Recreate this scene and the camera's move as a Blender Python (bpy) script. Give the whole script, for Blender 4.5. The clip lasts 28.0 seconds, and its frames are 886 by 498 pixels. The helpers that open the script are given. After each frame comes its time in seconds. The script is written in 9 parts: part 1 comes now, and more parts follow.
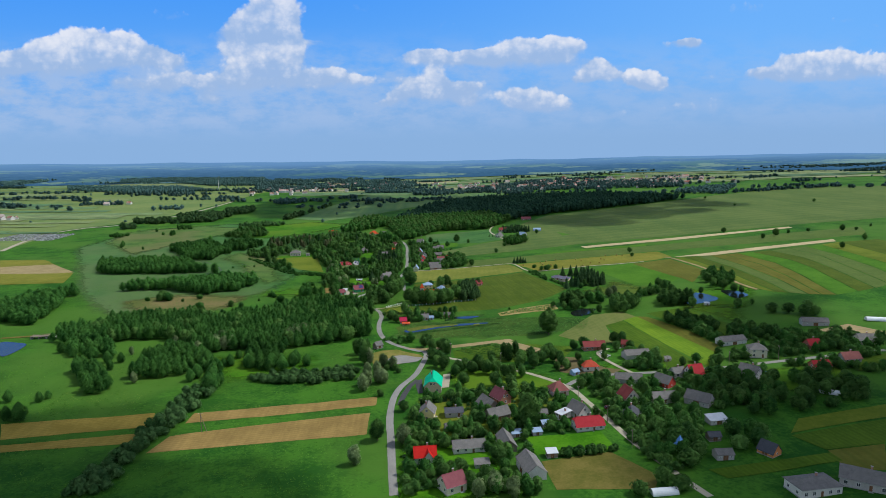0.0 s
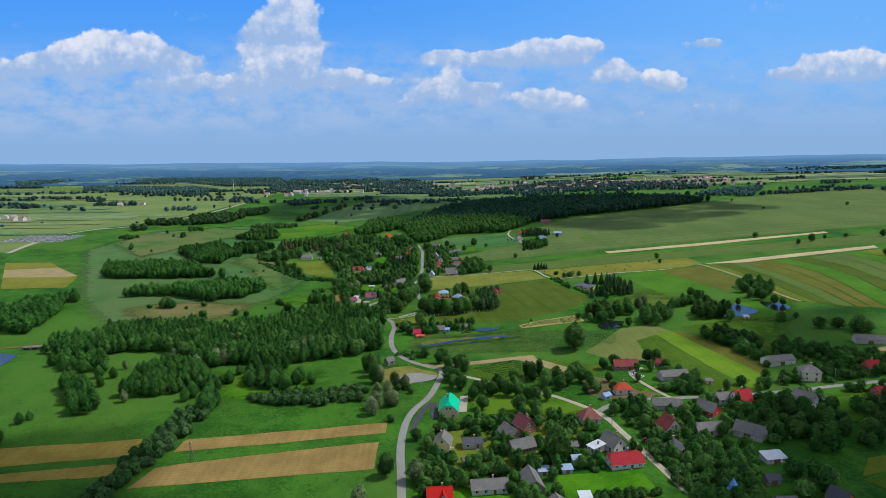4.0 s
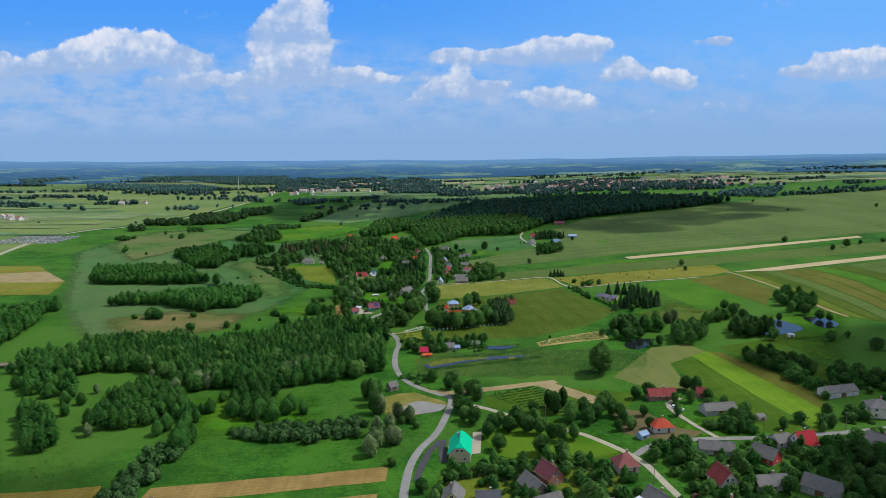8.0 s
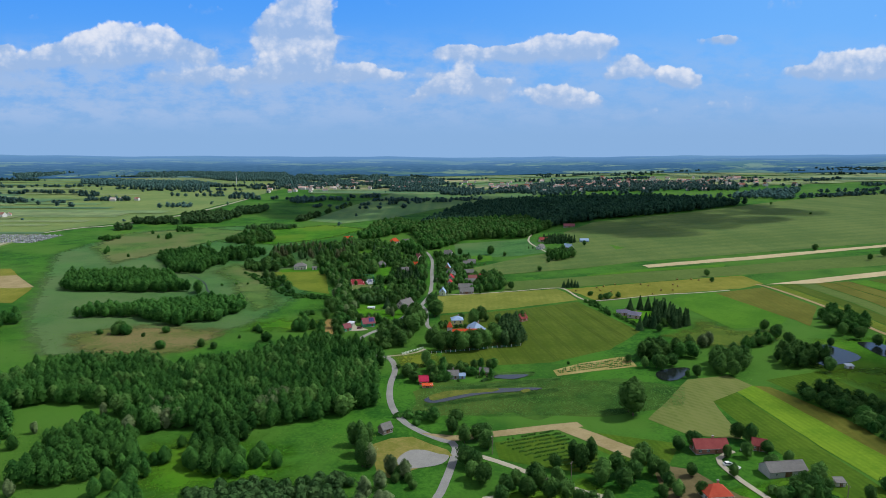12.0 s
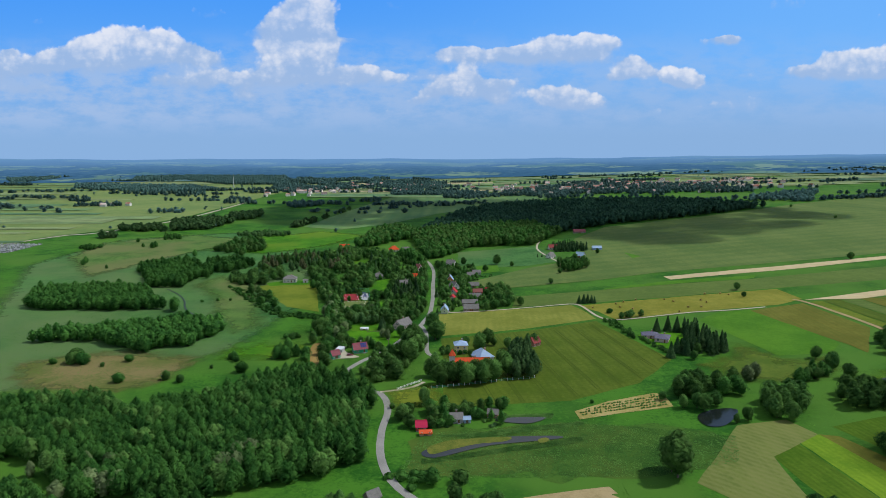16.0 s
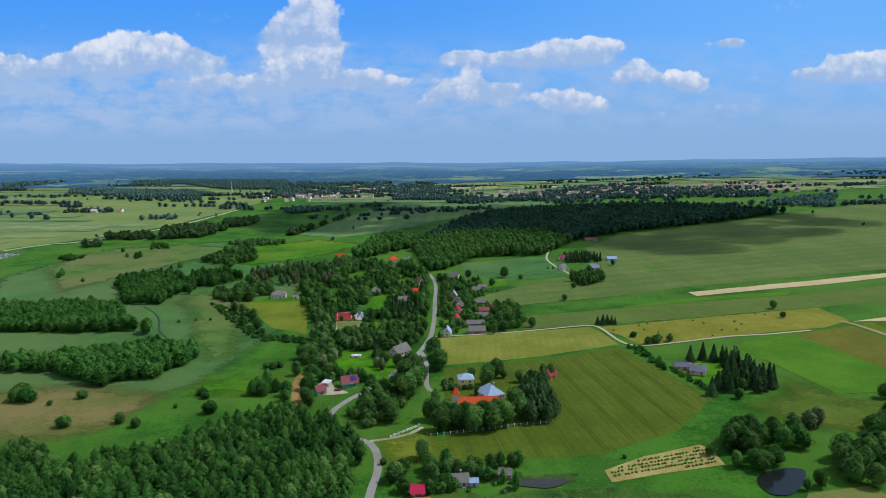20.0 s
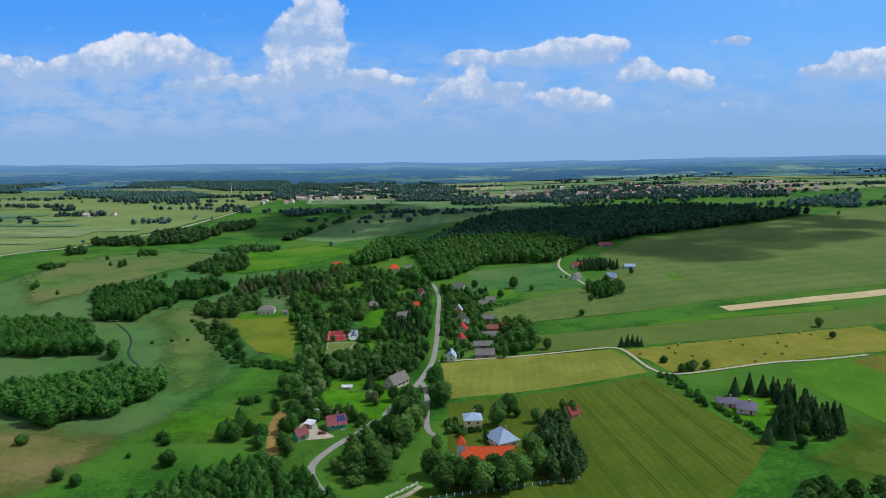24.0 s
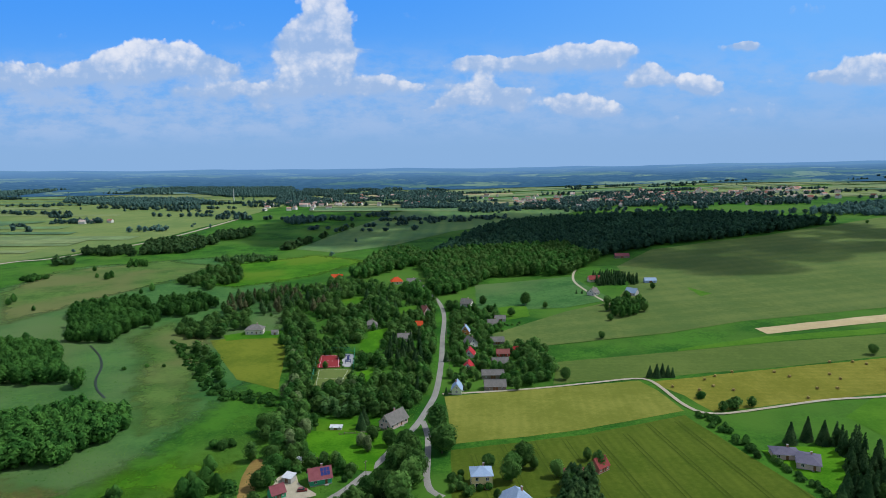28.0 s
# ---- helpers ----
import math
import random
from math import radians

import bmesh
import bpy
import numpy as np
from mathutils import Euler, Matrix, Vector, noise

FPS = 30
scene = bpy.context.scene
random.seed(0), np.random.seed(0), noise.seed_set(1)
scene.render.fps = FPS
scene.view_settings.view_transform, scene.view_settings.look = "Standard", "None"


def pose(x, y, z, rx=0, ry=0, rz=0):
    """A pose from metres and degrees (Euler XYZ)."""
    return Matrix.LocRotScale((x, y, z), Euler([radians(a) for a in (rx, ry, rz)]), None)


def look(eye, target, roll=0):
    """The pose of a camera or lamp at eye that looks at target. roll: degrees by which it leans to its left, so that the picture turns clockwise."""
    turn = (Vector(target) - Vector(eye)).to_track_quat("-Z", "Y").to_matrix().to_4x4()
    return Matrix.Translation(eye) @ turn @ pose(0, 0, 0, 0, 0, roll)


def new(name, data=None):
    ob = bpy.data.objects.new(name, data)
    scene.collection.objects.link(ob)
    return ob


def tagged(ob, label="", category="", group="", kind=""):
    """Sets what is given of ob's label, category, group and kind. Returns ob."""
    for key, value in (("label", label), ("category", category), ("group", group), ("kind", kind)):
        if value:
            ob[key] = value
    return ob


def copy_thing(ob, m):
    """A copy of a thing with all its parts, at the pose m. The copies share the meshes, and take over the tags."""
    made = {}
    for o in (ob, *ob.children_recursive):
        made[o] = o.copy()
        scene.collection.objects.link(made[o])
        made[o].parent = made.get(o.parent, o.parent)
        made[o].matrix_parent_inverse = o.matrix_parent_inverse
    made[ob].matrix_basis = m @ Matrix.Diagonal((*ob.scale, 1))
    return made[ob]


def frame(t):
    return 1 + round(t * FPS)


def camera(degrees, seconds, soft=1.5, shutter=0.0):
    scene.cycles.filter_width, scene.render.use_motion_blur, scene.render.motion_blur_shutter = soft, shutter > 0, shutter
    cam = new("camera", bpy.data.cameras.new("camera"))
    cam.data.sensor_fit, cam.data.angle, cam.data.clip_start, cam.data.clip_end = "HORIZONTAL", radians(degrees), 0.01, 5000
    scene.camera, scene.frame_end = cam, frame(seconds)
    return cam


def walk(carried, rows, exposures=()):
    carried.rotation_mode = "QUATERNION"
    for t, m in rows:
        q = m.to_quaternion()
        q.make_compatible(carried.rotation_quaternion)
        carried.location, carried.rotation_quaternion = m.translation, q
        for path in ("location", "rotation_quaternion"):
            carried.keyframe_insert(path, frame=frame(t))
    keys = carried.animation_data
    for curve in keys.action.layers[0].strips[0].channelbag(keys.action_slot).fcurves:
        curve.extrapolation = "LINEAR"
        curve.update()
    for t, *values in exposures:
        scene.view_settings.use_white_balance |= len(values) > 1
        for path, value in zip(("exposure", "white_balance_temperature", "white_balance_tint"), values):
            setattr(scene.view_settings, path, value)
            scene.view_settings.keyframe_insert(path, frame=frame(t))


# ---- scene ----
cam = camera(68.7, 28.0, soft=0.75)
PATH = [
    (0, (0.538, 8.697, 129.68), (0.599, 10.675, 129.385), -0.7),
    (1, (1.392, 15.941, 129.674), (1.431, 17.919, 129.38), -0.9),
    (2, (1.146, 24.523, 129.257), (1.176, 26.501, 128.964), -0.8),
    (3, (0.507, 33.63, 129.312), (0.532, 35.608, 129.018), -0.6),
    (3.5, (0.792, 38.179, 129.149), (0.81, 40.158, 128.857), -0.6),
    (5.5, (0.608, 58.928, 129.306), (0.61, 60.906, 129.013), -0.6),
    (6, (0.473, 64.368, 129.341), (0.472, 66.346, 129.047), -0.6),
    (7, (0.572, 76.369, 129.385), (0.562, 78.347, 129.09), -0.6),
    (8, (0.028, 89.479, 129.513), (0.014, 91.457, 129.216), -0.5),
    (9, (-0.093, 103.832, 129.265), (-0.111, 105.809, 128.966), -0.4),
    (10, (-0.274, 117.976, 129.323), (-0.295, 119.953, 129.023), -0.4),
    (11, (-0.3, 132.126, 129.503), (-0.322, 134.103, 129.203), -0.4),
    (12, (-1.241, 147.317, 130.062), (-1.262, 149.293, 129.756), -0.0),
    (12.5, (-1.696, 154.717, 130.19), (-1.716, 156.693, 129.882), -0.0),
    (14.5, (-1.202, 184.607, 130.588), (-1.227, 186.583, 130.281), -0.1),
    (15, (-0.893, 191.497, 130.303), (-0.921, 193.474, 129.998), -0.2),
    (16, (-0.393, 205.722, 129.96), (-0.425, 207.699, 129.659), -0.3),
    (17, (-0.38, 220.16, 130.02), (-0.414, 222.137, 129.721), -0.3),
    (18, (-0.369, 234.218, 130.061), (-0.405, 236.196, 129.765), -0.4),
    (19, (-0.323, 248.308, 130.078), (-0.362, 250.286, 129.784), -0.4),
    (20, (-0.195, 261.988, 129.931), (-0.239, 263.967, 129.641), -0.4),
    (21, (-0.227, 276.269, 129.86), (-0.274, 278.247, 129.568), -0.4),
    (21.5, (-0.212, 283.217, 129.954), (-0.26, 285.195, 129.663), -0.5),
    (23.5, (0.324, 309.935, 130.36), (0.263, 311.913, 130.069), -0.7),
    (24, (0.177, 317.182, 130.493), (0.116, 319.159, 130.202), -0.7),
    (25, (0.236, 331.948, 130.576), (0.171, 333.925, 130.285), -0.7),
    (26, (0.507, 345.811, 130.742), (0.436, 347.789, 130.454), -0.8),
    (26.5, (0.423, 352.098, 130.921), (0.351, 354.076, 130.639), -0.7),
    (27, (0.369, 357.357, 130.898), (0.298, 359.336, 130.618), -0.7),
    (27.5, (0.432, 361.79, 130.714), (0.358, 363.769, 130.437), -0.7),
    (28, (0.389, 365.945, 130.157), (0.305, 367.924, 129.883), -0.7),
]
walk(cam, [(t, look(eye, target, roll)) for t, eye, target, roll in PATH], exposures=((0.0, 0.0, 6250, 10), (28.0, 0.0, 6250, 10)))

# heaps of cumulus: centre and half size as slopes (sideways, upwards), and how white
WEST_HEAPS = [(-0.621, 0.130, 0.036, 0.0151, 0.70), (-0.590, 0.141, 0.031, 0.0160, 0.85), (-0.550, 0.154, 0.023, 0.0196, 0.95), (-0.507, 0.160, 0.037, 0.0249, 1.00), (-0.478, 0.165, 0.032, 0.0213, 1.00), (-0.432, 0.164, 0.024, 0.0196, 1.00), (-0.459, 0.147, 0.062, 0.0178, 0.75), 
    (-0.401, 0.147, 0.034, 0.0160, 0.75), (-0.371, 0.137, 0.027, 0.0107, 0.70), (-0.531, 0.134, 0.084, 0.0178, 0.45), (-0.670, 0.124, 0.037, 0.0178, 0.60), (-0.716, 0.135, 0.044, 0.0267, 0.70), (-0.773, 0.129, 0.053, 0.0267, 0.60), (-0.667, 0.151, 0.011, 0.0062, 0.60)]
MIDDLE_HEAPS = [(-0.359, 0.111, 0.032, 0.0124, 0.80), (-0.391, 0.100, 0.027, 0.0133, 0.60), (-0.322, 0.101, 0.020, 0.0142, 0.85), (-0.310, 0.082, 0.018, 0.0080, 0.60), (-0.438, 0.105, 0.028, 0.0107, 0.40), (-0.638, 0.095, 0.044, 0.0089, 0.40)]
TOWER_HEAPS = [(-0.220, 0.208, 0.041, 0.0249, 0.90), (-0.263, 0.190, 0.030, 0.0151, 0.75), (-0.191, 0.198, 0.023, 0.0231, 0.95), (-0.251, 0.174, 0.055, 0.0107, 0.35), (-0.277, 0.155, 0.023, 0.0124, 0.90), (-0.218, 0.148, 0.039, 0.0213, 0.95), (-0.247, 0.132, 0.043, 0.0213, 0.85), 
    (-0.186, 0.148, 0.018, 0.0160, 0.75), (-0.223, 0.113, 0.062, 0.0178, 0.60), (-0.160, 0.108, 0.040, 0.0142, 0.75), (-0.130, 0.116, 0.021, 0.0124, 0.85), (-0.089, 0.109, 0.027, 0.0098, 0.80), (-0.275, 0.107, 0.036, 0.0142, 0.50), (-0.182, 0.172, 0.009, 0.0080, 0.90), 
    (-0.218, 0.246, 0.044, 0.0267, 0.90)]
EAST_HEAPS = [(-0.011, 0.142, 0.030, 0.0107, 0.80), (0.023, 0.141, 0.023, 0.0116, 0.75), (0.078, 0.142, 0.041, 0.0124, 0.80), (0.103, 0.145, 0.028, 0.0107, 0.90), (0.145, 0.155, 0.027, 0.0187, 0.95), (0.176, 0.151, 0.034, 0.0151, 0.80), (0.209, 0.156, 0.028, 0.0196, 0.95), 
    (0.234, 0.154, 0.018, 0.0089, 0.70), (0.149, 0.134, 0.098, 0.0107, 0.40)]
LOWER_HEAPS = [(0.021, 0.107, 0.027, 0.0178, 1.00), (-0.002, 0.095, 0.034, 0.0142, 0.85), (-0.035, 0.084, 0.021, 0.0116, 0.90), (-0.058, 0.073, 0.020, 0.0071, 0.70), (0.040, 0.085, 0.040, 0.0142, 0.70), (0.071, 0.078, 0.021, 0.0098, 0.75), (0.066, 0.098, 0.036, 0.0089, 0.50), 
    (0.138, 0.079, 0.030, 0.0142, 0.95), (0.167, 0.084, 0.025, 0.0151, 0.85), (0.207, 0.074, 0.023, 0.0151, 0.90), (0.185, 0.066, 0.046, 0.0080, 0.50)]
SMALL_HEAPS = [(0.269, 0.123, 0.023, 0.0142, 0.95), (0.272, 0.113, 0.034, 0.0098, 0.70), (0.241, 0.108, 0.018, 0.0062, 0.50), (0.341, 0.106, 0.027, 0.0169, 1.00), (0.325, 0.106, 0.023, 0.0107, 0.80), (0.357, 0.098, 0.018, 0.0107, 0.80), (0.395, 0.158, 0.037, 0.0080, 0.70), 
    (0.407, 0.162, 0.016, 0.0071, 0.80)]
FAR_EAST_HEAPS = [(0.526, 0.113, 0.030, 0.0107, 0.70), (0.567, 0.129, 0.028, 0.0160, 0.95), (0.602, 0.125, 0.041, 0.0151, 0.85), (0.634, 0.128, 0.036, 0.0213, 0.90), (0.675, 0.122, 0.044, 0.0196, 0.80), (0.740, 0.126, 0.049, 0.0196, 0.80), (0.815, 0.117, 0.053, 0.0213, 0.80), 
    (0.585, 0.107, 0.080, 0.0089, 0.40)]
LOW_WISPS = [(0.438, 0.071, 0.037, 0.0116, 0.55), (0.389, 0.063, 0.030, 0.0080, 0.45), (0.459, 0.057, 0.022, 0.0071, 0.50), (0.295, 0.055, 0.027, 0.0080, 0.50), (0.253, 0.049, 0.036, 0.0053, 0.35), (-0.462, 0.070, 0.015, 0.0053, 0.80), (-0.161, 0.070, 0.016, 0.0071, 0.80), 
    (-0.097, 0.057, 0.006, 0.0044, 0.80), (-0.593, 0.061, 0.013, 0.0027, 0.60), (0.302, 0.088, 0.036, 0.0044, 0.30), (0.083, 0.052, 0.036, 0.0036, 0.30)]
HIGH_WISPS = [(-0.368, 0.206, 0.037, 0.0107, 0.45), (-0.075, 0.215, 0.027, 0.0160, 0.45), (0.033, 0.190, 0.023, 0.0071, 0.45), (-0.015, 0.180, 0.012, 0.0044, 0.40), (0.490, 0.210, 0.043, 0.0116, 0.60), (0.639, 0.191, 0.025, 0.0080, 0.50), (-0.618, 0.195, 0.014, 0.0071, 0.30), 
    (-0.154, 0.164, 0.027, 0.0044, 0.30), (0.435, 0.110, 0.014, 0.0053, 0.30), (0.693, 0.189, 0.027, 0.0107, 0.60), (-0.600, 0.219, 0.007, 0.0107, 0.30), (-0.028, 0.111, 0.021, 0.0071, 0.30)]
HEAPS = WEST_HEAPS + MIDDLE_HEAPS + TOWER_HEAPS + EAST_HEAPS + LOWER_HEAPS + SMALL_HEAPS + FAR_EAST_HEAPS
WISPS = LOW_WISPS + HIGH_WISPS
SKY = 0.12
# ------------------------------------------------------------------ world, sun
SUN_AZ, SUN_EL = radians(80), radians(54)      # azimuth from +y towards +x
sun_way = Vector((math.sin(SUN_AZ) * math.cos(SUN_EL), math.cos(SUN_AZ) * math.cos(SUN_EL), math.sin(SUN_EL)))
sun = new("sun", bpy.data.lights.new("sun", "SUN"))
sun.data.energy, sun.data.angle, sun.data.color = 3.7, radians(0.53), (1.0, 0.97, 0.90)
sun.matrix_world = look(sun_way * 1000, (0, 0, 0))

world = bpy.data.worlds.new("sky")
scene.world = world
world.use_nodes = True


def math_node(tree, op, a, b=None, clamp=False):
    n = tree.nodes.new("ShaderNodeMath")
    n.operation, n.use_clamp = op, clamp
    for i, v in enumerate((a, b)):
        if v is None:
            continue
        if isinstance(v, (int, float)):
            n.inputs[i].default_value = v
        else:
            tree.links.new(v, n.inputs[i])
    return n.outputs[0]


def mix_node(tree, fac, a, b):
    n = tree.nodes.new("ShaderNodeMix")
    n.data_type = "RGBA"
    for i, v in ((0, fac), (6, a), (7, b)):
        if isinstance(v, (int, float)):
            n.inputs[i].default_value = v
        elif isinstance(v, tuple):
            n.inputs[i].default_value = (*v, 1)[:4]
        else:
            tree.links.new(v, n.inputs[i])
    return n.outputs[2]


def noise_node(tree, vec, scale, detail=4.0, rough=0.55):
    n = tree.nodes.new("ShaderNodeTexNoise")
    n.inputs["Scale"].default_value, n.inputs["Detail"].default_value, n.inputs["Roughness"].default_value = scale, detail, rough
    tree.links.new(vec, n.inputs["Vector"])
    return n.outputs["Fac"]


def smooth_node(tree, value, lo, hi, to_lo=0.0, to_hi=1.0):
    n = tree.nodes.new("ShaderNodeMapRange")
    n.interpolation_type = "SMOOTHSTEP"
    tree.links.new(value, n.inputs[0])
    for i, v in zip((1, 2, 3, 4), (lo, hi, to_lo, to_hi)):
        n.inputs[i].default_value = v
    return n.outputs[0]


def vector_node(tree, op, *values):
    n = tree.nodes.new("ShaderNodeVectorMath")
    n.operation = op
    for i, v in enumerate(values):
        if isinstance(v, tuple):
            n.inputs[i].default_value = v
        else:
            tree.links.new(v, n.inputs[3 if op == "SCALE" and i == 1 else i])
    return n.outputs["Value"] if op == "DOT_PRODUCT" else n.outputs[0]


def puffs(parent, vec, heaps):
    """Sum over soft round puffs: how much cloud there is, and how white it is, whiter towards each top."""
    tree = bpy.data.node_groups.new("cumulus", "ShaderNodeTree")
    tree.interface.new_socket("place", in_out="INPUT", socket_type="NodeSocketVector")
    for name in ("amount", "white"):
        tree.interface.new_socket(name, in_out="OUTPUT", socket_type="NodeSocketFloat")
    start = tree.nodes.new("NodeGroupInput").outputs[0]
    total, amount = None, None
    for cu, cv, a, b, tone, body in heaps:
        here = start if total is None else vector_node(tree, "MULTIPLY_ADD", total, (0, 0, 1e-20), start)   # one after the other
        m = vector_node(tree, "MULTIPLY_ADD", here, (1 / a, 1 / b, 0), (-cu / a, -cv / b, tone))
        q = math_node(tree, "SUBTRACT", vector_node(tree, "DOT_PRODUCT", m, m), tone * tone)
        w = math_node(tree, "DIVIDE", body, math_node(tree, "ADD", math_node(tree, "MULTIPLY", q, q), 1.0))
        share = vector_node(tree, "SCALE", m, w)
        total = share if total is None else vector_node(tree, "ADD", total, share)
        amount = w if amount is None else math_node(tree, "ADD", amount, w)
    white = vector_node(tree, "DOT_PRODUCT", total, (0, 0.42, 1.0))
    white = math_node(tree, "DIVIDE", white, math_node(tree, "MAXIMUM", amount, 0.02))
    end = tree.nodes.new("NodeGroupOutput")
    tree.links.new(amount, end.inputs[0])
    tree.links.new(white, end.inputs[1])
    g = parent.nodes.new("ShaderNodeGroup")
    g.node_tree = tree
    parent.links.new(vec, g.inputs[0])
    return g.outputs[0], g.outputs[1]


def warped(tree, vec, scale, amount):
    n = tree.nodes.new("ShaderNodeTexNoise")
    n.inputs["Scale"].default_value, n.inputs["Detail"].default_value, n.inputs["Roughness"].default_value = scale, 5, 0.6
    tree.links.new(vec, n.inputs["Vector"])
    k = tree.nodes.new("ShaderNodeVectorMath")
    k.operation = "MULTIPLY_ADD"
    tree.links.new(n.outputs["Color"], k.inputs[0])
    k.inputs[1].default_value = (amount, amount * 0.8, 0)
    k.inputs[2].default_value = (-amount / 2, -amount * 0.4, 0)
    v = tree.nodes.new("ShaderNodeVectorMath")
    v.operation = "ADD"
    tree.links.new(vec, v.inputs[0])
    tree.links.new(k.outputs[0], v.inputs[1])
    return v.outputs[0]


def build_sky():
    """A clear blue summer sky with heaps of fair-weather cumulus over the far side of the valley."""
    tr = world.node_tree
    tr.nodes.clear()
    out = tr.nodes.new("ShaderNodeOutputWorld")
    sky = tr.nodes.new("ShaderNodeTexSky")
    sky.sky_type, sky.sun_disc, sky.sun_elevation, sky.sun_rotation = "NISHITA", False, SUN_EL, SUN_AZ
    sky.altitude, sky.air_density, sky.dust_density, sky.ozone_density = 300, 1.0, 0.6, 2.0
    co = tr.nodes.new("ShaderNodeTexCoord").outputs["Generated"]
    sep = tr.nodes.new("ShaderNodeSeparateXYZ")
    tr.links.new(co, sep.inputs[0])
    ahead = math_node(tr, "MAXIMUM", sep.outputs[1], 0.05)
    u = math_node(tr, "DIVIDE", sep.outputs[0], ahead)
    v = math_node(tr, "DIVIDE", sep.outputs[2], ahead)
    flat = tr.nodes.new("ShaderNodeCombineXYZ")
    tr.links.new(u, flat.inputs[0])
    tr.links.new(v, flat.inputs[1])
    flat = flat.outputs[0]
    # billowing lumps, coarse to fine
    bent = warped(tr, flat, 26, 0.018)
    lumps = tr.nodes.new("ShaderNodeTexVoronoi")
    lumps.feature = "SMOOTH_F1"
    lumps.inputs["Scale"].default_value, lumps.inputs["Detail"].default_value, lumps.inputs["Roughness"].default_value = 46, 2, 0.55
    lumps.inputs["Smoothness"].default_value = 0.35
    tr.links.new(bent, lumps.inputs["Vector"])
    billow = math_node(tr, "SUBTRACT", 0.42, lumps.outputs["Distance"])
    fine = math_node(tr, "SUBTRACT", noise_node(tr, flat, 90, 5, 0.6), 0.5)
    rough = math_node(tr, "ADD", math_node(tr, "MULTIPLY", billow, 0.55), math_node(tr, "MULTIPLY", fine, 0.16))
    streaks = tr.nodes.new("ShaderNodeMapping")
    streaks.inputs["Scale"].default_value = (1.0, 2.2, 1.0)
    tr.links.new(flat, streaks.inputs["Vector"])
    soft = noise_node(tr, streaks.outputs[0], 16, 6, 0.62)
    # blue above, paler to the east and towards the horizon; broad thin veils low over the plain, thicker to the west
    band = math_node(tr, "MULTIPLY", smooth_node(tr, v, 0.015, 0.06), smooth_node(tr, v, 0.19, 0.10))
    veil = math_node(tr, "MULTIPLY", math_node(tr, "MULTIPLY", band, smooth_node(tr, soft, 0.32, 0.62)), smooth_node(tr, u, -0.5, 0.6, 0.85, 0.35))
    blue = mix_node(tr, smooth_node(tr, v, 0.08, 0.26), (1.25, 3.5, 7.4), (0.62, 2.7, 7.5))
    pale = mix_node(tr, smooth_node(tr, u, -0.2, 0.6, 0.0, 0.6), blue, (1.75, 4.2, 7.9))
    base = mix_node(tr, smooth_node(tr, v, 0.15, 0.01), pale, (2.2, 3.65, 5.85))
    base = mix_node(tr, veil, base, (3.15, 4.3, 6.3))
    low = smooth_node(tr, v, 0.012, 0.07)

    def sector(heaps):
        """The part of the sky that holds these heaps: crisp sunlit tops, soft ragged bases."""
        amount, white = puffs(tr, bent, heaps)
        dens = math_node(tr, "SUBTRACT", math_node(tr, "ADD", amount, rough), 0.5)
        edge = smooth_node(tr, white, 0.3, 1.0, 0.9, 0.3)
        cover = smooth_node(tr, math_node(tr, "DIVIDE", dens, edge), -0.3, 1.0)
        lit = math_node(tr, "ADD", math_node(tr, "MULTIPLY", white, 0.85), math_node(tr, "ADD", rough, math_node(tr, "MULTIPLY", math_node(tr, "SUBTRACT", soft, 0.5), 1.0)))
        cloud = mix_node(tr, smooth_node(tr, lit, 0.12, 1.05), (2.95, 4.1, 6.1), (7.0, 7.0, 7.3))
        both = mix_node(tr, math_node(tr, "MULTIPLY", math_node(tr, "MULTIPLY", cover, low), 0.9), base, cloud)
        back = tr.nodes.new("ShaderNodeBackground")
        tr.links.new(both, back.inputs["Color"])
        back.inputs["Strength"].default_value = SKY
        return back.outputs[0]

    def join(fac, a, b):
        n = tr.nodes.new("ShaderNodeMixShader")
        tr.links.new(fac, n.inputs[0])
        tr.links.new(a, n.inputs[1])
        tr.links.new(b, n.inputs[2])
        return n.outputs[0]

    heaps = [(*h, 0.95) for h in HEAPS] + [(*h[:4], 0.3 + 0.5 * h[4], 0.42 + 0.4 * h[4]) for h in WISPS]
    cuts = (-9.0, -0.34, -0.06, 0.245, 9.0)
    parts = [sector([h for h in heaps if h[0] + 1.7 * h[2] + 0.012 > lo and h[0] - 1.7 * h[2] - 0.012 < hi]) for lo, hi in zip(cuts, cuts[1:])]
    seen = parts[0]
    for cut, nxt in zip(cuts[1:], parts[1:]):
        seen = join(math_node(tr, "GREATER_THAN", u, cut), seen, nxt)
    # overhead and behind: the open sky with scattered clouds
    high = noise_node(tr, co, 3.2, 6, 0.6)
    upper = mix_node(tr, smooth_node(tr, high, 0.42, 0.60, 0.0, 0.9), sky.outputs[0], (6.6, 6.8, 7.3))
    back = tr.nodes.new("ShaderNodeBackground")
    tr.links.new(upper, back.inputs["Color"])
    back.inputs["Strength"].default_value = SKY
    front = math_node(tr, "MULTIPLY", smooth_node(tr, v, 0.30, 0.40, 1.0, 0.0), smooth_node(tr, math_node(tr, "ABSOLUTE", u), 0.9, 1.3, 1.0, 0.0))
    front = math_node(tr, "MULTIPLY", front, math_node(tr, "GREATER_THAN", sep.outputs[1], 0.1))
    tr.links.new(join(front, back.outputs[0], seen), out.inputs[0])


build_sky()


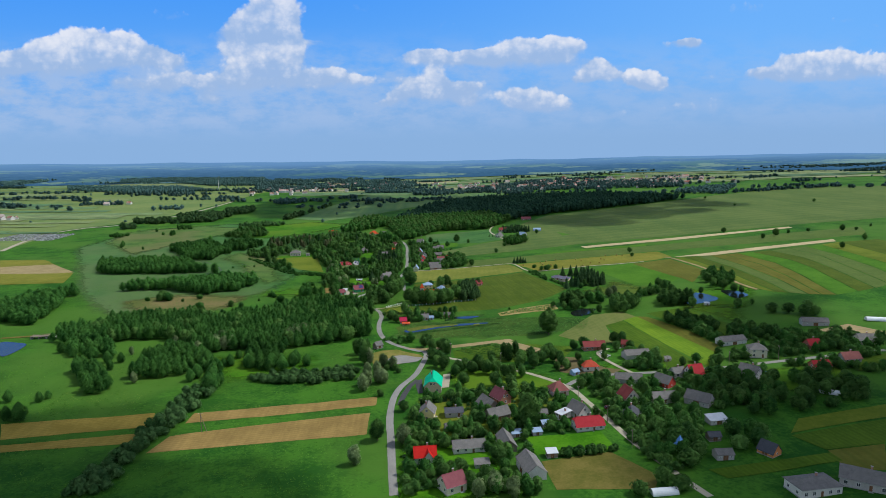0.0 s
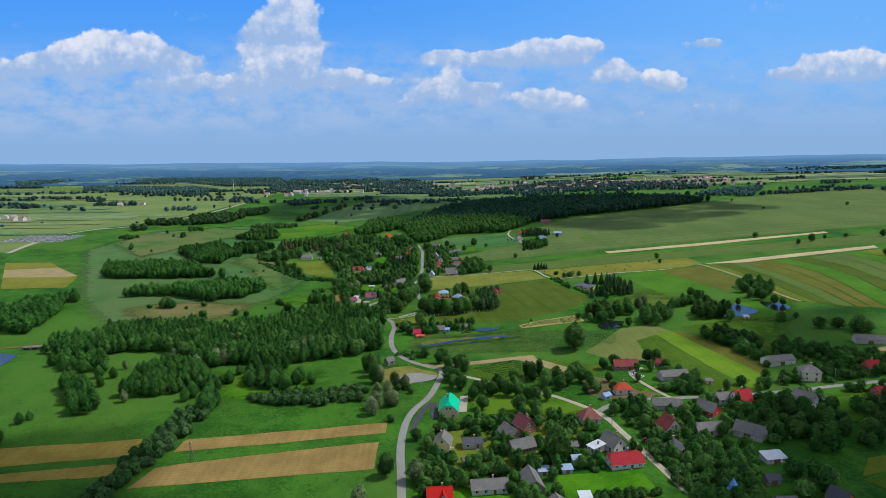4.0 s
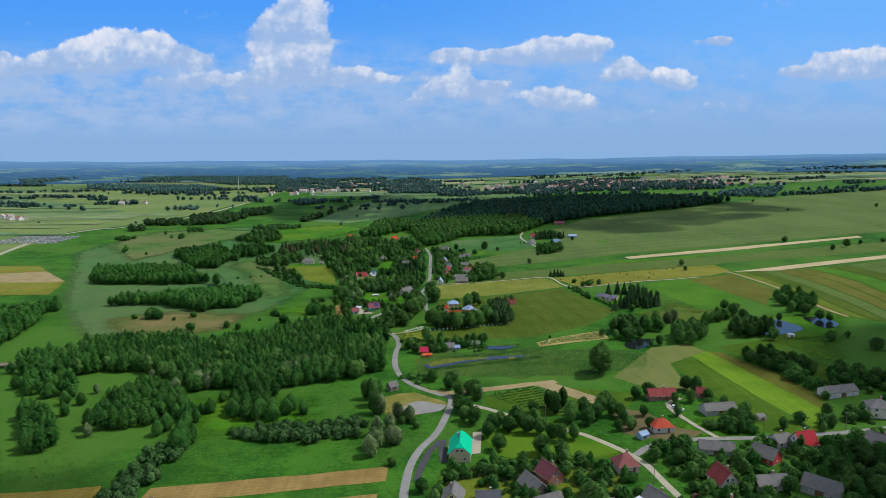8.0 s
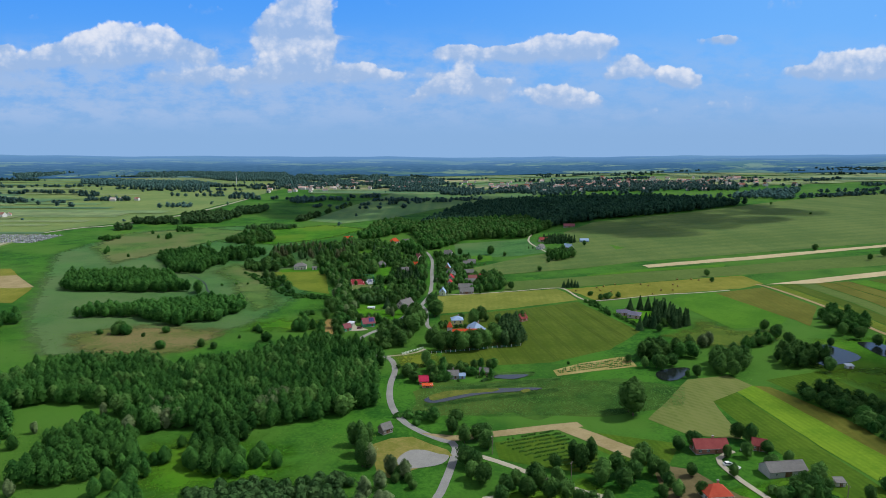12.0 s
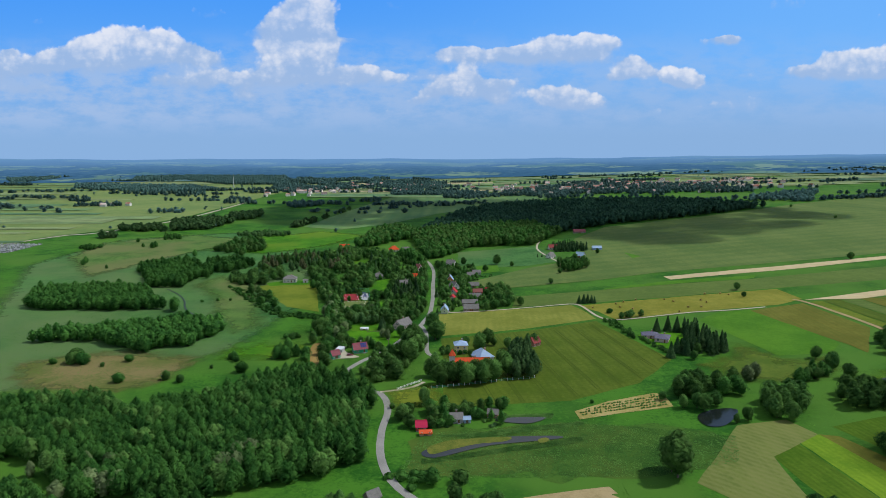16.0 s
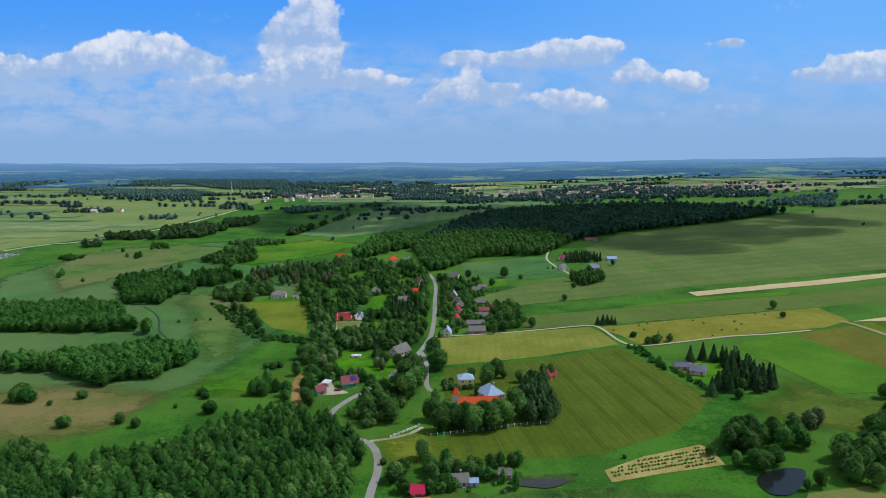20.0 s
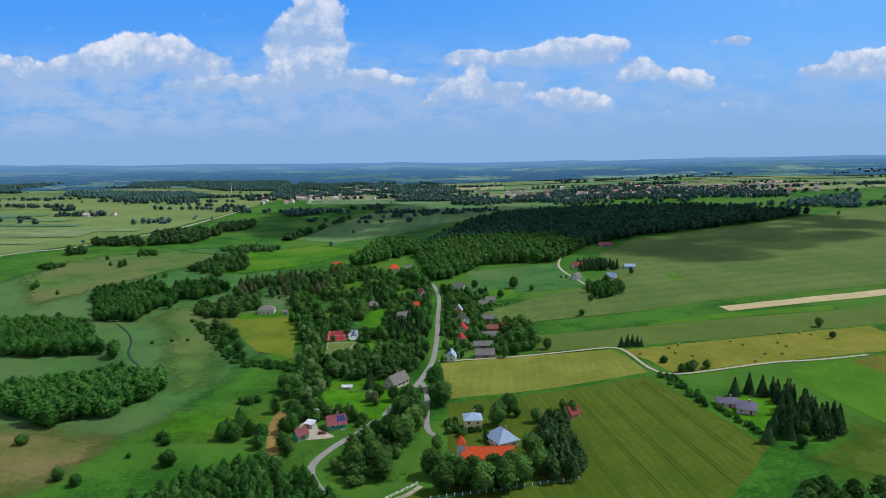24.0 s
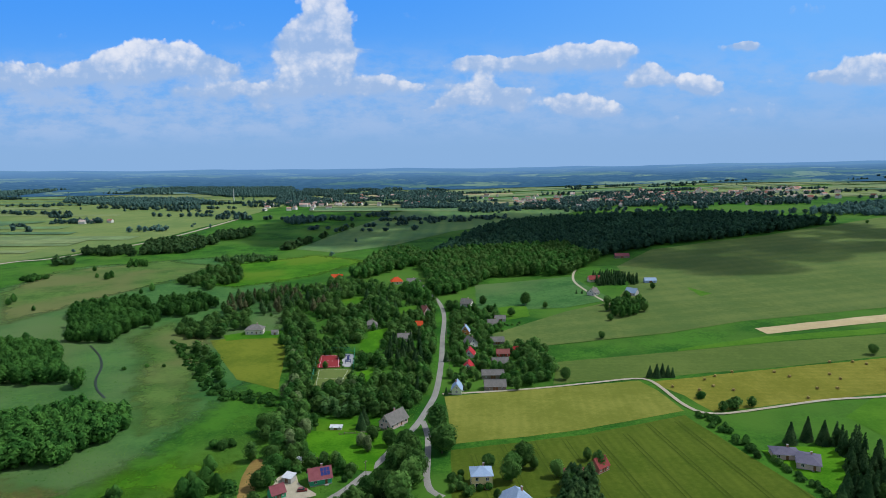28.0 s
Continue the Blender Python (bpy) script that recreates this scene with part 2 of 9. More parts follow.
# ------------------------------------------------------------------ materials
def material(name, colours, rough=0.9, scale=1.0, fine=8.0, contrast=0.5, bump=0.0, metal=0.0, stripe=None, spec=0.06, by_object=0.0, islands=0.0):
    """colours: two base colours mixed by noise at two scales (scale: noise cells to the metre). stripe: (turn, spacing, amount, colour)."""
    m = bpy.data.materials.new(name)
    m.use_nodes = True
    tr = m.node_tree
    p = tr.nodes["Principled BSDF"]
    co = tr.nodes.new("ShaderNodeNewGeometry").outputs["Position"] if not by_object < 0 else tr.nodes.new("ShaderNodeTexCoord").outputs["Object"]
    a = noise_node(tr, co, scale, 5, 0.6)
    b = noise_node(tr, co, scale * fine, 4, 0.65)
    if scale < 0.1:
        contrast *= 2.1
        b2 = noise_node(tr, co, 0.13, 3, 0.7)
        b3 = noise_node(tr, co, 0.75, 3, 0.75)
        b = math_node(tr, "ADD", math_node(tr, "MULTIPLY", b, 0.42), math_node(tr, "ADD", math_node(tr, "MULTIPLY", b2, 0.3), math_node(tr, "MULTIPLY", b3, 0.28)))
    f = math_node(tr, "ADD", math_node(tr, "MULTIPLY", a, 0.45), math_node(tr, "MULTIPLY", b, 0.55))
    f = smooth_node(tr, f, 0.5 - 0.28 / max(contrast, 0.05) * 0.5, 0.5 + 0.28 / max(contrast, 0.05) * 0.5)
    c = mix_node(tr, f, colours[0], colours[1])
    if len(colours) > 2:
        d = noise_node(tr, co, scale * 0.23, 4, 0.6)
        c = mix_node(tr, smooth_node(tr, d, 0.44, 0.62), c, colours[2])
    if stripe:
        turn, space, amount, tint = stripe
        mp = tr.nodes.new("ShaderNodeMapping")
        mp.inputs["Rotation"].default_value = (0, 0, radians(turn))
        tr.links.new(co, mp.inputs["Vector"])
        w = tr.nodes.new("ShaderNodeTexWave")
        w.inputs["Scale"].default_value = 0.314 / space
        w.inputs["Distortion"].default_value = 1.2
        w.inputs["Detail"].default_value = 2
        w.inputs["Detail Scale"].default_value = 0.6
        tr.links.new(mp.outputs[0], w.inputs["Vector"])
        long = tr.nodes.new("ShaderNodeMapping")
        long.inputs["Rotation"].default_value = (0, 0, radians(turn))
        long.inputs["Scale"].default_value = (1.0, 0.04, 1.0)
        tr.links.new(co, long.inputs["Vector"])
        streak = noise_node(tr, long.outputs[0], 0.9 / space, 3, 0.7)
        k = math_node(tr, "ADD", math_node(tr, "MULTIPLY", w.outputs["Fac"], 0.5), math_node(tr, "MULTIPLY", smooth_node(tr, streak, 0.35, 0.65), 0.5))
        c = mix_node(tr, math_node(tr, "MULTIPLY", k, amount), c, tint)
    if by_object > 0:
        r = tr.nodes.new("ShaderNodeObjectInfo").outputs["Random"]
        hs = tr.nodes.new("ShaderNodeHueSaturation")
        tr.links.new(c, hs.inputs["Color"])
        tr.links.new(smooth_node(tr, r, 0, 1, 1 - by_object, 1 + by_object), hs.inputs["Value"])
        c = hs.outputs[0]
    if islands > 0:
        r = tr.nodes.new("ShaderNodeNewGeometry").outputs["Random Per Island"]
        hs = tr.nodes.new("ShaderNodeHueSaturation")
        tr.links.new(c, hs.inputs["Color"])
        tr.links.new(math_node(tr, "ADD", math_node(tr, "MULTIPLY", r, 2 * islands), 1 - islands), hs.inputs["Value"])
        c = hs.outputs[0]
    tr.links.new(c, p.inputs["Base Color"])
    p.inputs["Roughness"].default_value, p.inputs["Metallic"].default_value = rough, metal
    p.inputs["Specular IOR Level"].default_value = spec
    if bump:
        bp = tr.nodes.new("ShaderNodeBump")
        bp.inputs["Strength"].default_value, bp.inputs["Distance"].default_value = bump, 0.3 / scale / fine
        tr.links.new(b, bp.inputs["Height"])
        tr.links.new(bp.outputs[0], p.inputs["Normal"])
    return m


def leaf_material(name, dark, light, sheen=0.05, tree_var=0.25):
    """Foliage: every leaf clump its own shade, whole trees lighter or darker, some light passing through."""
    m = bpy.data.materials.new(name)
    m.use_nodes = True
    tr = m.node_tree
    p = tr.nodes["Principled BSDF"]
    geo = tr.nodes.new("ShaderNodeNewGeometry")
    r = geo.outputs["Random Per Island"]
    patch = smooth_node(tr, noise_node(tr, geo.outputs["Position"], 0.19, 2, 0.5), 0.38, 0.62)
    broad = smooth_node(tr, noise_node(tr, geo.outputs["Position"], 0.055, 2, 0.5), 0.36, 0.64)
    k = math_node(tr, "ADD", math_node(tr, "MULTIPLY", r, 0.3), math_node(tr, "ADD", math_node(tr, "MULTIPLY", patch, 0.42), math_node(tr, "MULTIPLY", broad, 0.28)))
    c = mix_node(tr, smooth_node(tr, k, 0.1, 0.9), dark, light)
    o = tr.nodes.new("ShaderNodeObjectInfo").outputs["Random"]
    hs = tr.nodes.new("ShaderNodeHueSaturation")
    tr.links.new(c, hs.inputs["Color"])
    tr.links.new(math_node(tr, "ADD", math_node(tr, "MULTIPLY", o, 2 * tree_var), 1 - tree_var), hs.inputs["Value"])
    tr.links.new(hs.outputs[0], p.inputs["Base Color"])
    p.inputs["Roughness"].default_value, p.inputs["Specular IOR Level"].default_value = 0.9, sheen
    tl = tr.nodes.new("ShaderNodeBsdfTranslucent")
    tr.links.new(hs.outputs[0], tl.inputs["Color"])
    mx = tr.nodes.new("ShaderNodeMixShader")
    mx.inputs[0].default_value = 0.35
    tr.links.new(p.outputs[0], mx.inputs[1])
    tr.links.new(tl.outputs[0], mx.inputs[2])
    tr.links.new(mx.outputs[0], tr.nodes["Material Output"].inputs[0])
    return m


GRASS = material("meadow_grass", ((0.014, 0.068, 0.007), (0.044, 0.134, 0.012), (0.054, 0.130, 0.016)), 0.95, 0.028, 18, 0.9, 0.3)
MEADOW = material("wet_pasture", ((0.026, 0.090, 0.022), (0.060, 0.142, 0.036), (0.078, 0.132, 0.044)), 0.95, 0.02, 18, 0.8, 0.3)
LAWN = material("mown_lawn", ((0.0288, 0.115, 0.0028), (0.0624, 0.18, 0.0063)), 0.95, 0.05, 14, 0.8, 0.3)
LAWN2 = material("fresh_meadow", ((0.024, 0.1, 0.0035), (0.0552, 0.158, 0.007), (0.0792, 0.15, 0.0098)), 0.95, 0.035, 14, 0.8, 0.3)
REEDGREEN = material("reed_bed", ((0.0192, 0.062, 0.0084), (0.0456, 0.105, 0.014), (0.06, 0.1, 0.0154)), 0.95, 0.06, 14, 0.9, 0.4)
STUBBLE = material("stubble", ((0.19, 0.130, 0.042), (0.27, 0.185, 0.062)), 0.95, 0.06, 12, 0.8, 0.3, stripe=(77, 2.2, 0.55, (0.135, 0.095, 0.028)))
YELLOW_CROP = material("yellow_green_crop", ((0.092, 0.172, 0.010), (0.140, 0.225, 0.014)), 0.95, 0.05, 12, 0.8, 0.3, stripe=(169, 2.5, 0.45, (0.060, 0.130, 0.008)))
GREEN_CROP = material("green_crop", ((0.04375, 0.095, 0.0056), (0.075, 0.13, 0.0098)), 0.95, 0.05, 12, 0.8, 0.3, stripe=(169, 2.5, 0.5, (0.0275, 0.062, 0.0042)))
GRAIN = material("wide_grain", ((0.072, 0.112, 0.026), (0.112, 0.148, 0.040)), 0.95, 0.012, 20, 0.7, 0.3, stripe=(77, 24.0, 0.6, (0.050, 0.100, 0.024)))
OLIVE_CROP = material("ripening_grain", ((0.050, 0.084, 0.007), (0.078, 0.110, 0.012)), 0.95, 0.03, 16, 0.8, 0.3, stripe=(-10, 4.0, 0.5, (0.038, 0.066, 0.006)))
MOWN = material("mown_hay", ((0.1183, 0.1395, 0.0208), (0.175, 0.186, 0.0352)), 0.95, 0.03, 14, 0.8, 0.3, stripe=(4, 5.0, 0.35, (0.0946, 0.1209, 0.0176)))
HAY = material("hay_swaths", ((0.078, 0.112, 0.022), (0.115, 0.142, 0.034)), 0.95, 0.03, 14, 0.8, 0.3, stripe=(140, 3.2, 0.7, (0.150, 0.158, 0.052)))
SANDY = material("dry_sandy_yard", ((0.12, 0.13, 0.022), (0.20, 0.17, 0.05)), 0.95, 0.08, 10, 0.7, 0.3)
PONDWEED = material("pond_weed", ((0.055, 0.085, 0.012), (0.130, 0.135, 0.025)), 0.9, 0.2, 8, 0.9)
BALE_STUBBLE = material("cut_meadow", ((0.1247, 0.1334, 0.016), (0.1848, 0.1794, 0.0288)), 0.95, 0.03, 14, 0.8, 0.3, stripe=(98, 5.0, 0.4, (0.1016, 0.1196, 0.0144)))
GREY_CROP = material("blue_green_oats", ((0.0638, 0.105, 0.0208), (0.088, 0.13, 0.0272)), 0.95, 0.02, 16, 0.7, 0.3, stripe=(98, 6.0, 0.3, (0.055, 0.09, 0.0192)))
LUSH = material("lush_clover", ((0.0396, 0.118, 0.0072), (0.0638, 0.155, 0.0108)), 0.95, 0.03, 14, 0.7, 0.3)
BEIGE = material("dry_sandy_field", ((0.34, 0.28, 0.155), (0.42, 0.35, 0.20)), 0.95, 0.05, 12, 0.6, 0.3)
FALLOW = material("brownish_fallow", ((0.08925, 0.09, 0.0128), (0.1208, 0.12, 0.0192)), 0.95, 0.04, 12, 0.8, 0.3, stripe=(2, 4, 0.5, (0.063, 0.09, 0.0112)))
REED = material("dry_reed_meadow", ((0.080, 0.100, 0.024), (0.150, 0.125, 0.050)), 0.95, 0.03, 14, 0.9, 0.3)
PLOT = material("garden_soil_rows", ((0.20, 0.18, 0.05), (0.30, 0.25, 0.10)), 0.95, 0.08, 8, 0.7, 0.3)
PLOUGH = material("pale_tilled_soil", ((0.22, 0.175, 0.08), (0.29, 0.23, 0.12)), 0.95, 0.08, 10, 0.7, 0.3)
DRY = material("dry_yellow_plot", ((0.085, 0.088, 0.016), (0.140, 0.118, 0.030)), 0.95, 0.08, 10, 0.7, 0.3)
ASPHALT = material("worn_grey_asphalt", ((0.17, 0.168, 0.155), (0.25, 0.245, 0.225)), 0.95, 0.12, 20, 0.8, 0.2)
FRESH_ASPHALT = material("dark_fresh_asphalt", ((0.045, 0.046, 0.050), (0.070, 0.070, 0.074)), 0.9, 0.12, 20, 0.6, 0.2)
GRAVEL = material("pale_gravel", ((0.27, 0.245, 0.18), (0.37, 0.34, 0.26)), 0.95, 0.2, 16, 0.8, 0.4)
STUBBLE_Y = material("golden_stubble", ((0.21, 0.155, 0.028), (0.29, 0.215, 0.045)), 0.95, 0.06, 12, 0.8, 0.3, stripe=(77, 2.2, 0.5, (0.145, 0.115, 0.02)))
DRYGREEN = material("dry_green_meadow", ((0.077, 0.115, 0.0098), (0.121, 0.15, 0.0154)), 0.95, 0.03, 14, 0.8, 0.3)
BAREYARD = material("bare_brown_soil", ((0.085, 0.072, 0.03), (0.13, 0.105, 0.05)), 0.95, 0.08, 10, 0.6)
BARK = material("bark", ((0.07, 0.055, 0.04), (0.14, 0.115, 0.085)), 0.95, 0.8, 8, 0.7, 0.5)
WATER = material("pond_water", ((0.006, 0.010, 0.012), (0.014, 0.018, 0.014)), 0.14, 0.05, 6, 0.5, 0.02, spec=0.3)
BROOK = material("dark_weedy_brook", ((0.010, 0.022, 0.012), (0.022, 0.040, 0.018)), 0.6, 0.2, 6, 0.7, 0.0, spec=0.2)
PLAIN = material("far_pale_fields", ((0.105, 0.160, 0.048), (0.160, 0.200, 0.062)), 0.95, 0.008, 6, 0.7, 0.0, stripe=(88, 30.0, 0.3, (0.085, 0.165, 0.050)))
STRIPED = material("far_striped_fields", ((0.075, 0.150, 0.050), (0.125, 0.190, 0.060)), 0.95, 0.008, 6, 0.7, 0.0, stripe=(0, 26.0, 0.6, (0.050, 0.12, 0.045)))
LEAF_ALDER = leaf_material("alder_leaves", (0.026, 0.094, 0.018), (0.074, 0.196, 0.036))
LEAF_DARK = leaf_material("dark_leaves", (0.03, 0.078, 0.026), (0.074, 0.142, 0.044))
LEAF_ROUND = leaf_material("broad_leaves", (0.03, 0.09, 0.02), (0.088, 0.188, 0.04))
LEAF_REED = leaf_material("reed_leaves", (0.034, 0.095, 0.018), (0.076, 0.158, 0.034))
ROUGH = material("rough_grass", ((0.050, 0.090, 0.010), (0.085, 0.120, 0.016)), 0.95, 0.04, 14, 0.9, 0.3)
LEAF_BROWN = leaf_material("brownish_leaves", (0.060, 0.075, 0.030), (0.120, 0.130, 0.060))
PASTURE = material("rough_pasture", ((0.0374, 0.092, 0.0168), (0.0792, 0.142, 0.0308), (0.1045, 0.125, 0.042)), 0.95, 0.03, 16, 0.9, 0.3)
LEAF_LIGHT = leaf_material("light_leaves", (0.05, 0.13, 0.026), (0.115, 0.232, 0.052))
LEAF_WILLOW = leaf_material("willow_leaves", (0.085, 0.140, 0.050), (0.22, 0.295, 0.125))
LEAF_WILLOW_D = leaf_material("sallow_leaves", (0.042, 0.112, 0.030), (0.100, 0.200, 0.062))
# a little haze blue is mixed into the forest's leaf colour
LEAF_FOREST = leaf_material("forest_leaves", (0.018, 0.054, 0.036), (0.046, 0.108, 0.058))
# distance haze put into the leaf colour: paler and bluer than near foliage
LEAF_HAZY = leaf_material("hazy_far_leaves", (0.05, 0.115, 0.108), (0.098, 0.18, 0.15))
LEAF_SPRUCE = leaf_material("spruce_needles", (0.024, 0.068, 0.024), (0.068, 0.135, 0.046))


# ------------------------------------------------------------------ mesh helpers
def link_mesh(name, bm, mat, parent=None, smooth=False):
    me = bpy.data.meshes.new(name)
    bm.to_mesh(me)
    bm.free()
    me.materials.append(mat)
    if smooth:
        for f in me.polygons:
            f.use_smooth = True
    ob = new(name, me)
    if parent is not None:
        ob.parent = parent
    return ob


def part(name, bm, mat, parent, label="", smooth=False):
    ob = link_mesh(name, bm, mat, parent, smooth)
    if label:
        ob["label"] = label
    return ob


def raw_mesh(name, verts, faces, mat, parent=None):
    me = bpy.data.meshes.new(name)
    me.from_pydata(verts, [], faces)
    me.materials.append(mat)
    ob = new(name, me)
    if parent is not None:
        ob.parent = parent
    return ob


def box(bm, x0, x1, y0, y1, z0, z1):
    v = [bm.verts.new(c) for c in ((x0, y0, z0), (x1, y0, z0), (x1, y1, z0), (x0, y1, z0), (x0, y0, z1), (x1, y0, z1), (x1, y1, z1), (x0, y1, z1))]
    for f in ((3, 2, 1, 0), (4, 5, 6, 7), (0, 1, 5, 4), (1, 2, 6, 5), (2, 3, 7, 6), (3, 0, 4, 7)):
        bm.faces.new([v[i] for i in f])
    return bm


def slab(bm, corners, thick):
    """A plate: corners of the top side, thickened straight down."""
    top = [bm.verts.new(c) for c in corners]
    low = [bm.verts.new((c[0], c[1], c[2] - thick)) for c in corners]
    n = len(top)
    bm.faces.new(top)
    bm.faces.new(low[::-1])
    for i in range(n):
        bm.faces.new((top[i], low[i], low[(i + 1) % n], top[(i + 1) % n]))
    return bm


# ------------------------------------------------------------------ ground
def softplus(v, k):
    q = v / k
    return v if q > 30 else k * math.log1p(math.exp(q))


def height(x, y):
    """Height of the ground: level by the road, rising slowly to the east and into the far hills."""
    side = 36 * math.tanh(0.044 * softplus(x - 10, 25) / 36)
    d = math.hypot(x, y)
    s = max(0.0, (d - 1000) / 3900)
    far = (60 + 24 * min(1.0, (x / (0.55 * d + 1)) ** 2)) * s ** 1.25
    return side * (1 - 0.9 * min(1.0, s)) + far


def build_ground():
    """One sheet from behind the start of the flight to the hills on the horizon."""
    rings = [0.0]
    step = 24.0
    while rings[-1] < 4930:
        rings.append(rings[-1] + step)
        step = min(step * 1.035, 150)
    rings[-1] = 4930
    n = 160
    verts, faces = [(0, 0, height(0, 0))], []
    for r in rings[1:]:
        for i in range(n):
            a = 2 * math.pi * i / n
            x, y = r * math.sin(a), r * math.cos(a)
            verts.append((x, y, height(x, y)))
    for i in range(n):
        faces.append((0, 1 + (i + 1) % n, 1 + i))
    for k in range(len(rings) - 2):
        b0, b1 = 1 + k * n, 1 + (k + 1) * n
        for i in range(n):
            j = (i + 1) % n
            faces.append((b0 + i, b0 + j, b1 + j, b1 + i))
    ob = raw_mesh("ground", verts, faces, GRASS)
    for f in ob.data.polygons:
        f.use_smooth = True
    return tagged(ob, "green valley meadow rising to far low hills", "ground", kind="structure")


OPEN_LAND, LINES = [], []


def drape(name, outline, mat, lift, label, category, kind="structure", cell=26.0, wobble=1.0, round_off=False):
    """A field, pond or road surface laid on the ground along its outline; kept as one sheet, cut so that it follows the slope."""
    size = max(1.0, math.dist(outline[0], outline[len(outline) // 2]) / 150)
    if round_off:
        loop = [Vector(p) for p in outline]
        n = len(loop)
        outline = []
        for i in range(n):
            p, q, r, s = (loop[(i + k) % n] for k in (-1, 0, 1, 2))
            for f in (0.0, 0.25, 0.5, 0.75):
                v = 0.5 * (2 * q + (r - p) * f + (2 * p - 5 * q + 4 * r - s) * f * f + (3 * q - p - 3 * r + s) * f ** 3)
                outline.append((v.x, v.y))
    pts = []
    for (ax, ay), (bx, by) in zip(outline, outline[1:] + outline[:1]):
        k = max(1, int(math.dist((ax, ay), (bx, by)) / (9.0 * size)))
        for i in range(k):
            x, y = ax + (bx - ax) * i / k, ay + (by - ay) * i / k
            w = wobble * size * 0.8
            pts.append((x + w * noise.noise((x * 0.06, y * 0.06, 3)), y + w * noise.noise((x * 0.06, y * 0.06, 9)), 0))
    bm = bmesh.new()
    bm.faces.new([bm.verts.new(p) for p in pts])
    bmesh.ops.triangulate(bm, faces=bm.faces[:])
    cell *= size
    for axis in (0, 1):
        lo, hi = min(p[axis] for p in pts), max(p[axis] for p in pts)
        c = math.ceil(lo / cell) * cell
        while c < hi:
            no = (1, 0, 0) if axis == 0 else (0, 1, 0)
            bmesh.ops.bisect_plane(bm, geom=bm.verts[:] + bm.edges[:] + bm.faces[:], plane_co=(c, c, 0), plane_no=no)
            c += cell
    bmesh.ops.recalc_face_normals(bm, faces=bm.faces[:])
    for v in bm.verts:
        v.co.z = height(v.co.x, v.co.y) + lift
    if sum(f.normal.z for f in bm.faces) < 0:
        bmesh.ops.reverse_faces(bm, faces=bm.faces[:])
    ob = link_mesh(name, bm, mat)
    if name not in ("valley_meadow", "far_meadow", "left_meadow", "wet_meadow", "reed_meadow", "alder_clearing"):
        OPEN_LAND.append(list(outline))
    return tagged(ob, label, category, kind=kind)


SOFT = {}


def fading(mat):
    """The same surface, thinning out raggedly towards the edge of its patch."""
    if mat.name not in SOFT:
        m = mat.copy()
        tr = m.node_tree
        at = tr.nodes.new("ShaderNodeAttribute")
        at.attribute_name = "inward"
        pos = tr.nodes.new("ShaderNodeNewGeometry").outputs["Position"]
        ragged = math_node(tr, "ADD", at.outputs["Fac"], math_node(tr, "MULTIPLY", math_node(tr, "SUBTRACT", noise_node(tr, pos, 0.09, 5, 0.65), 0.5), 1.5))
        mx = tr.nodes.new("ShaderNodeMixShader")
        tr.links.new(smooth_node(tr, ragged, -0.35, 0.5), mx.inputs[0])
        tr.links.new(tr.nodes.new("ShaderNodeBsdfTransparent").outputs[0], mx.inputs[1])
        tr.links.new(tr.nodes["Principled BSDF"].outputs[0], mx.inputs[2])
        tr.links.new(mx.outputs[0], tr.nodes["Material Output"].inputs[0])
        SOFT[mat.name] = m
    return SOFT[mat.name]


def meadow_patch(name, outline, mat, lift, label, soft=22.0):
    """A patch of other growth in the grass, without a sharp edge."""
    xs, ys = [p[0] for p in outline], [p[1] for p in outline]
    cell = max(5.0, max(max(xs) - min(xs), max(ys) - min(ys)) / 60)
    nx, ny = int((max(xs) - min(xs) + 2 * cell) / cell) + 2, int((max(ys) - min(ys) + 2 * cell) / cell) + 2
    gx, gy = np.meshgrid(min(xs) - cell + cell * np.arange(nx), min(ys) - cell + cell * np.arange(ny))
    px, py = gx.ravel(), gy.ravel()
    dist = np.full(len(px), 1e9)
    hit = np.zeros(len(px), bool)
    for (ax, ay), (bx, by) in zip(outline, outline[1:] + outline[:1]):
        ex, ey = bx - ax, by - ay
        f = np.clip(((px - ax) * ex + (py - ay) * ey) / (ex * ex + ey * ey + 1e-9), 0, 1)
        dist = np.minimum(dist, np.hypot(px - ax - f * ex, py - ay - f * ey))
        if ay != by:
            hit ^= ((ay > py) != (by > py)) & (px < ex * (py - ay) / ey + ax)
    inward = np.where(hit, dist, -dist) / soft
    verts = [(x, y, height(x, y) + lift) for x, y in zip(px.tolist(), py.tolist())]
    faces = []
    for j in range(ny - 1):
        for i in range(nx - 1):
            q = j * nx + i
            if max(inward[q], inward[q + 1], inward[q + nx], inward[q + nx + 1]) > -0.6:
                faces.append((q, q + 1, q + nx + 1, q + nx))
    ob = raw_mesh(name, verts, faces, fading(mat))
    ob.data.attributes.new("inward", "FLOAT", "POINT").data.foreach_set("value", inward.astype(np.float32))
    return tagged(ob, label, "field", kind="structure")


def curve_points(pts, step=6.0):
    """A smooth line through the points, as a list of places about step metres apart."""
    out = []
    p = [pts[0]] + list(pts) + [pts[-1]]
    for i in range(1, len(p) - 2):
        a, b, c, d = (Vector(q) for q in p[i - 1 : i + 3])
        n = max(2, int((c - b).length / step))
        for k in range(n):
            t = k / n
            out.append(0.5 * ((2 * b) + (c - a) * t + (2 * a - 5 * b + 4 * c - d) * t * t + (3 * b - a - 3 * c + d) * t ** 3))
    out.append(Vector(p[-2]))
    return out


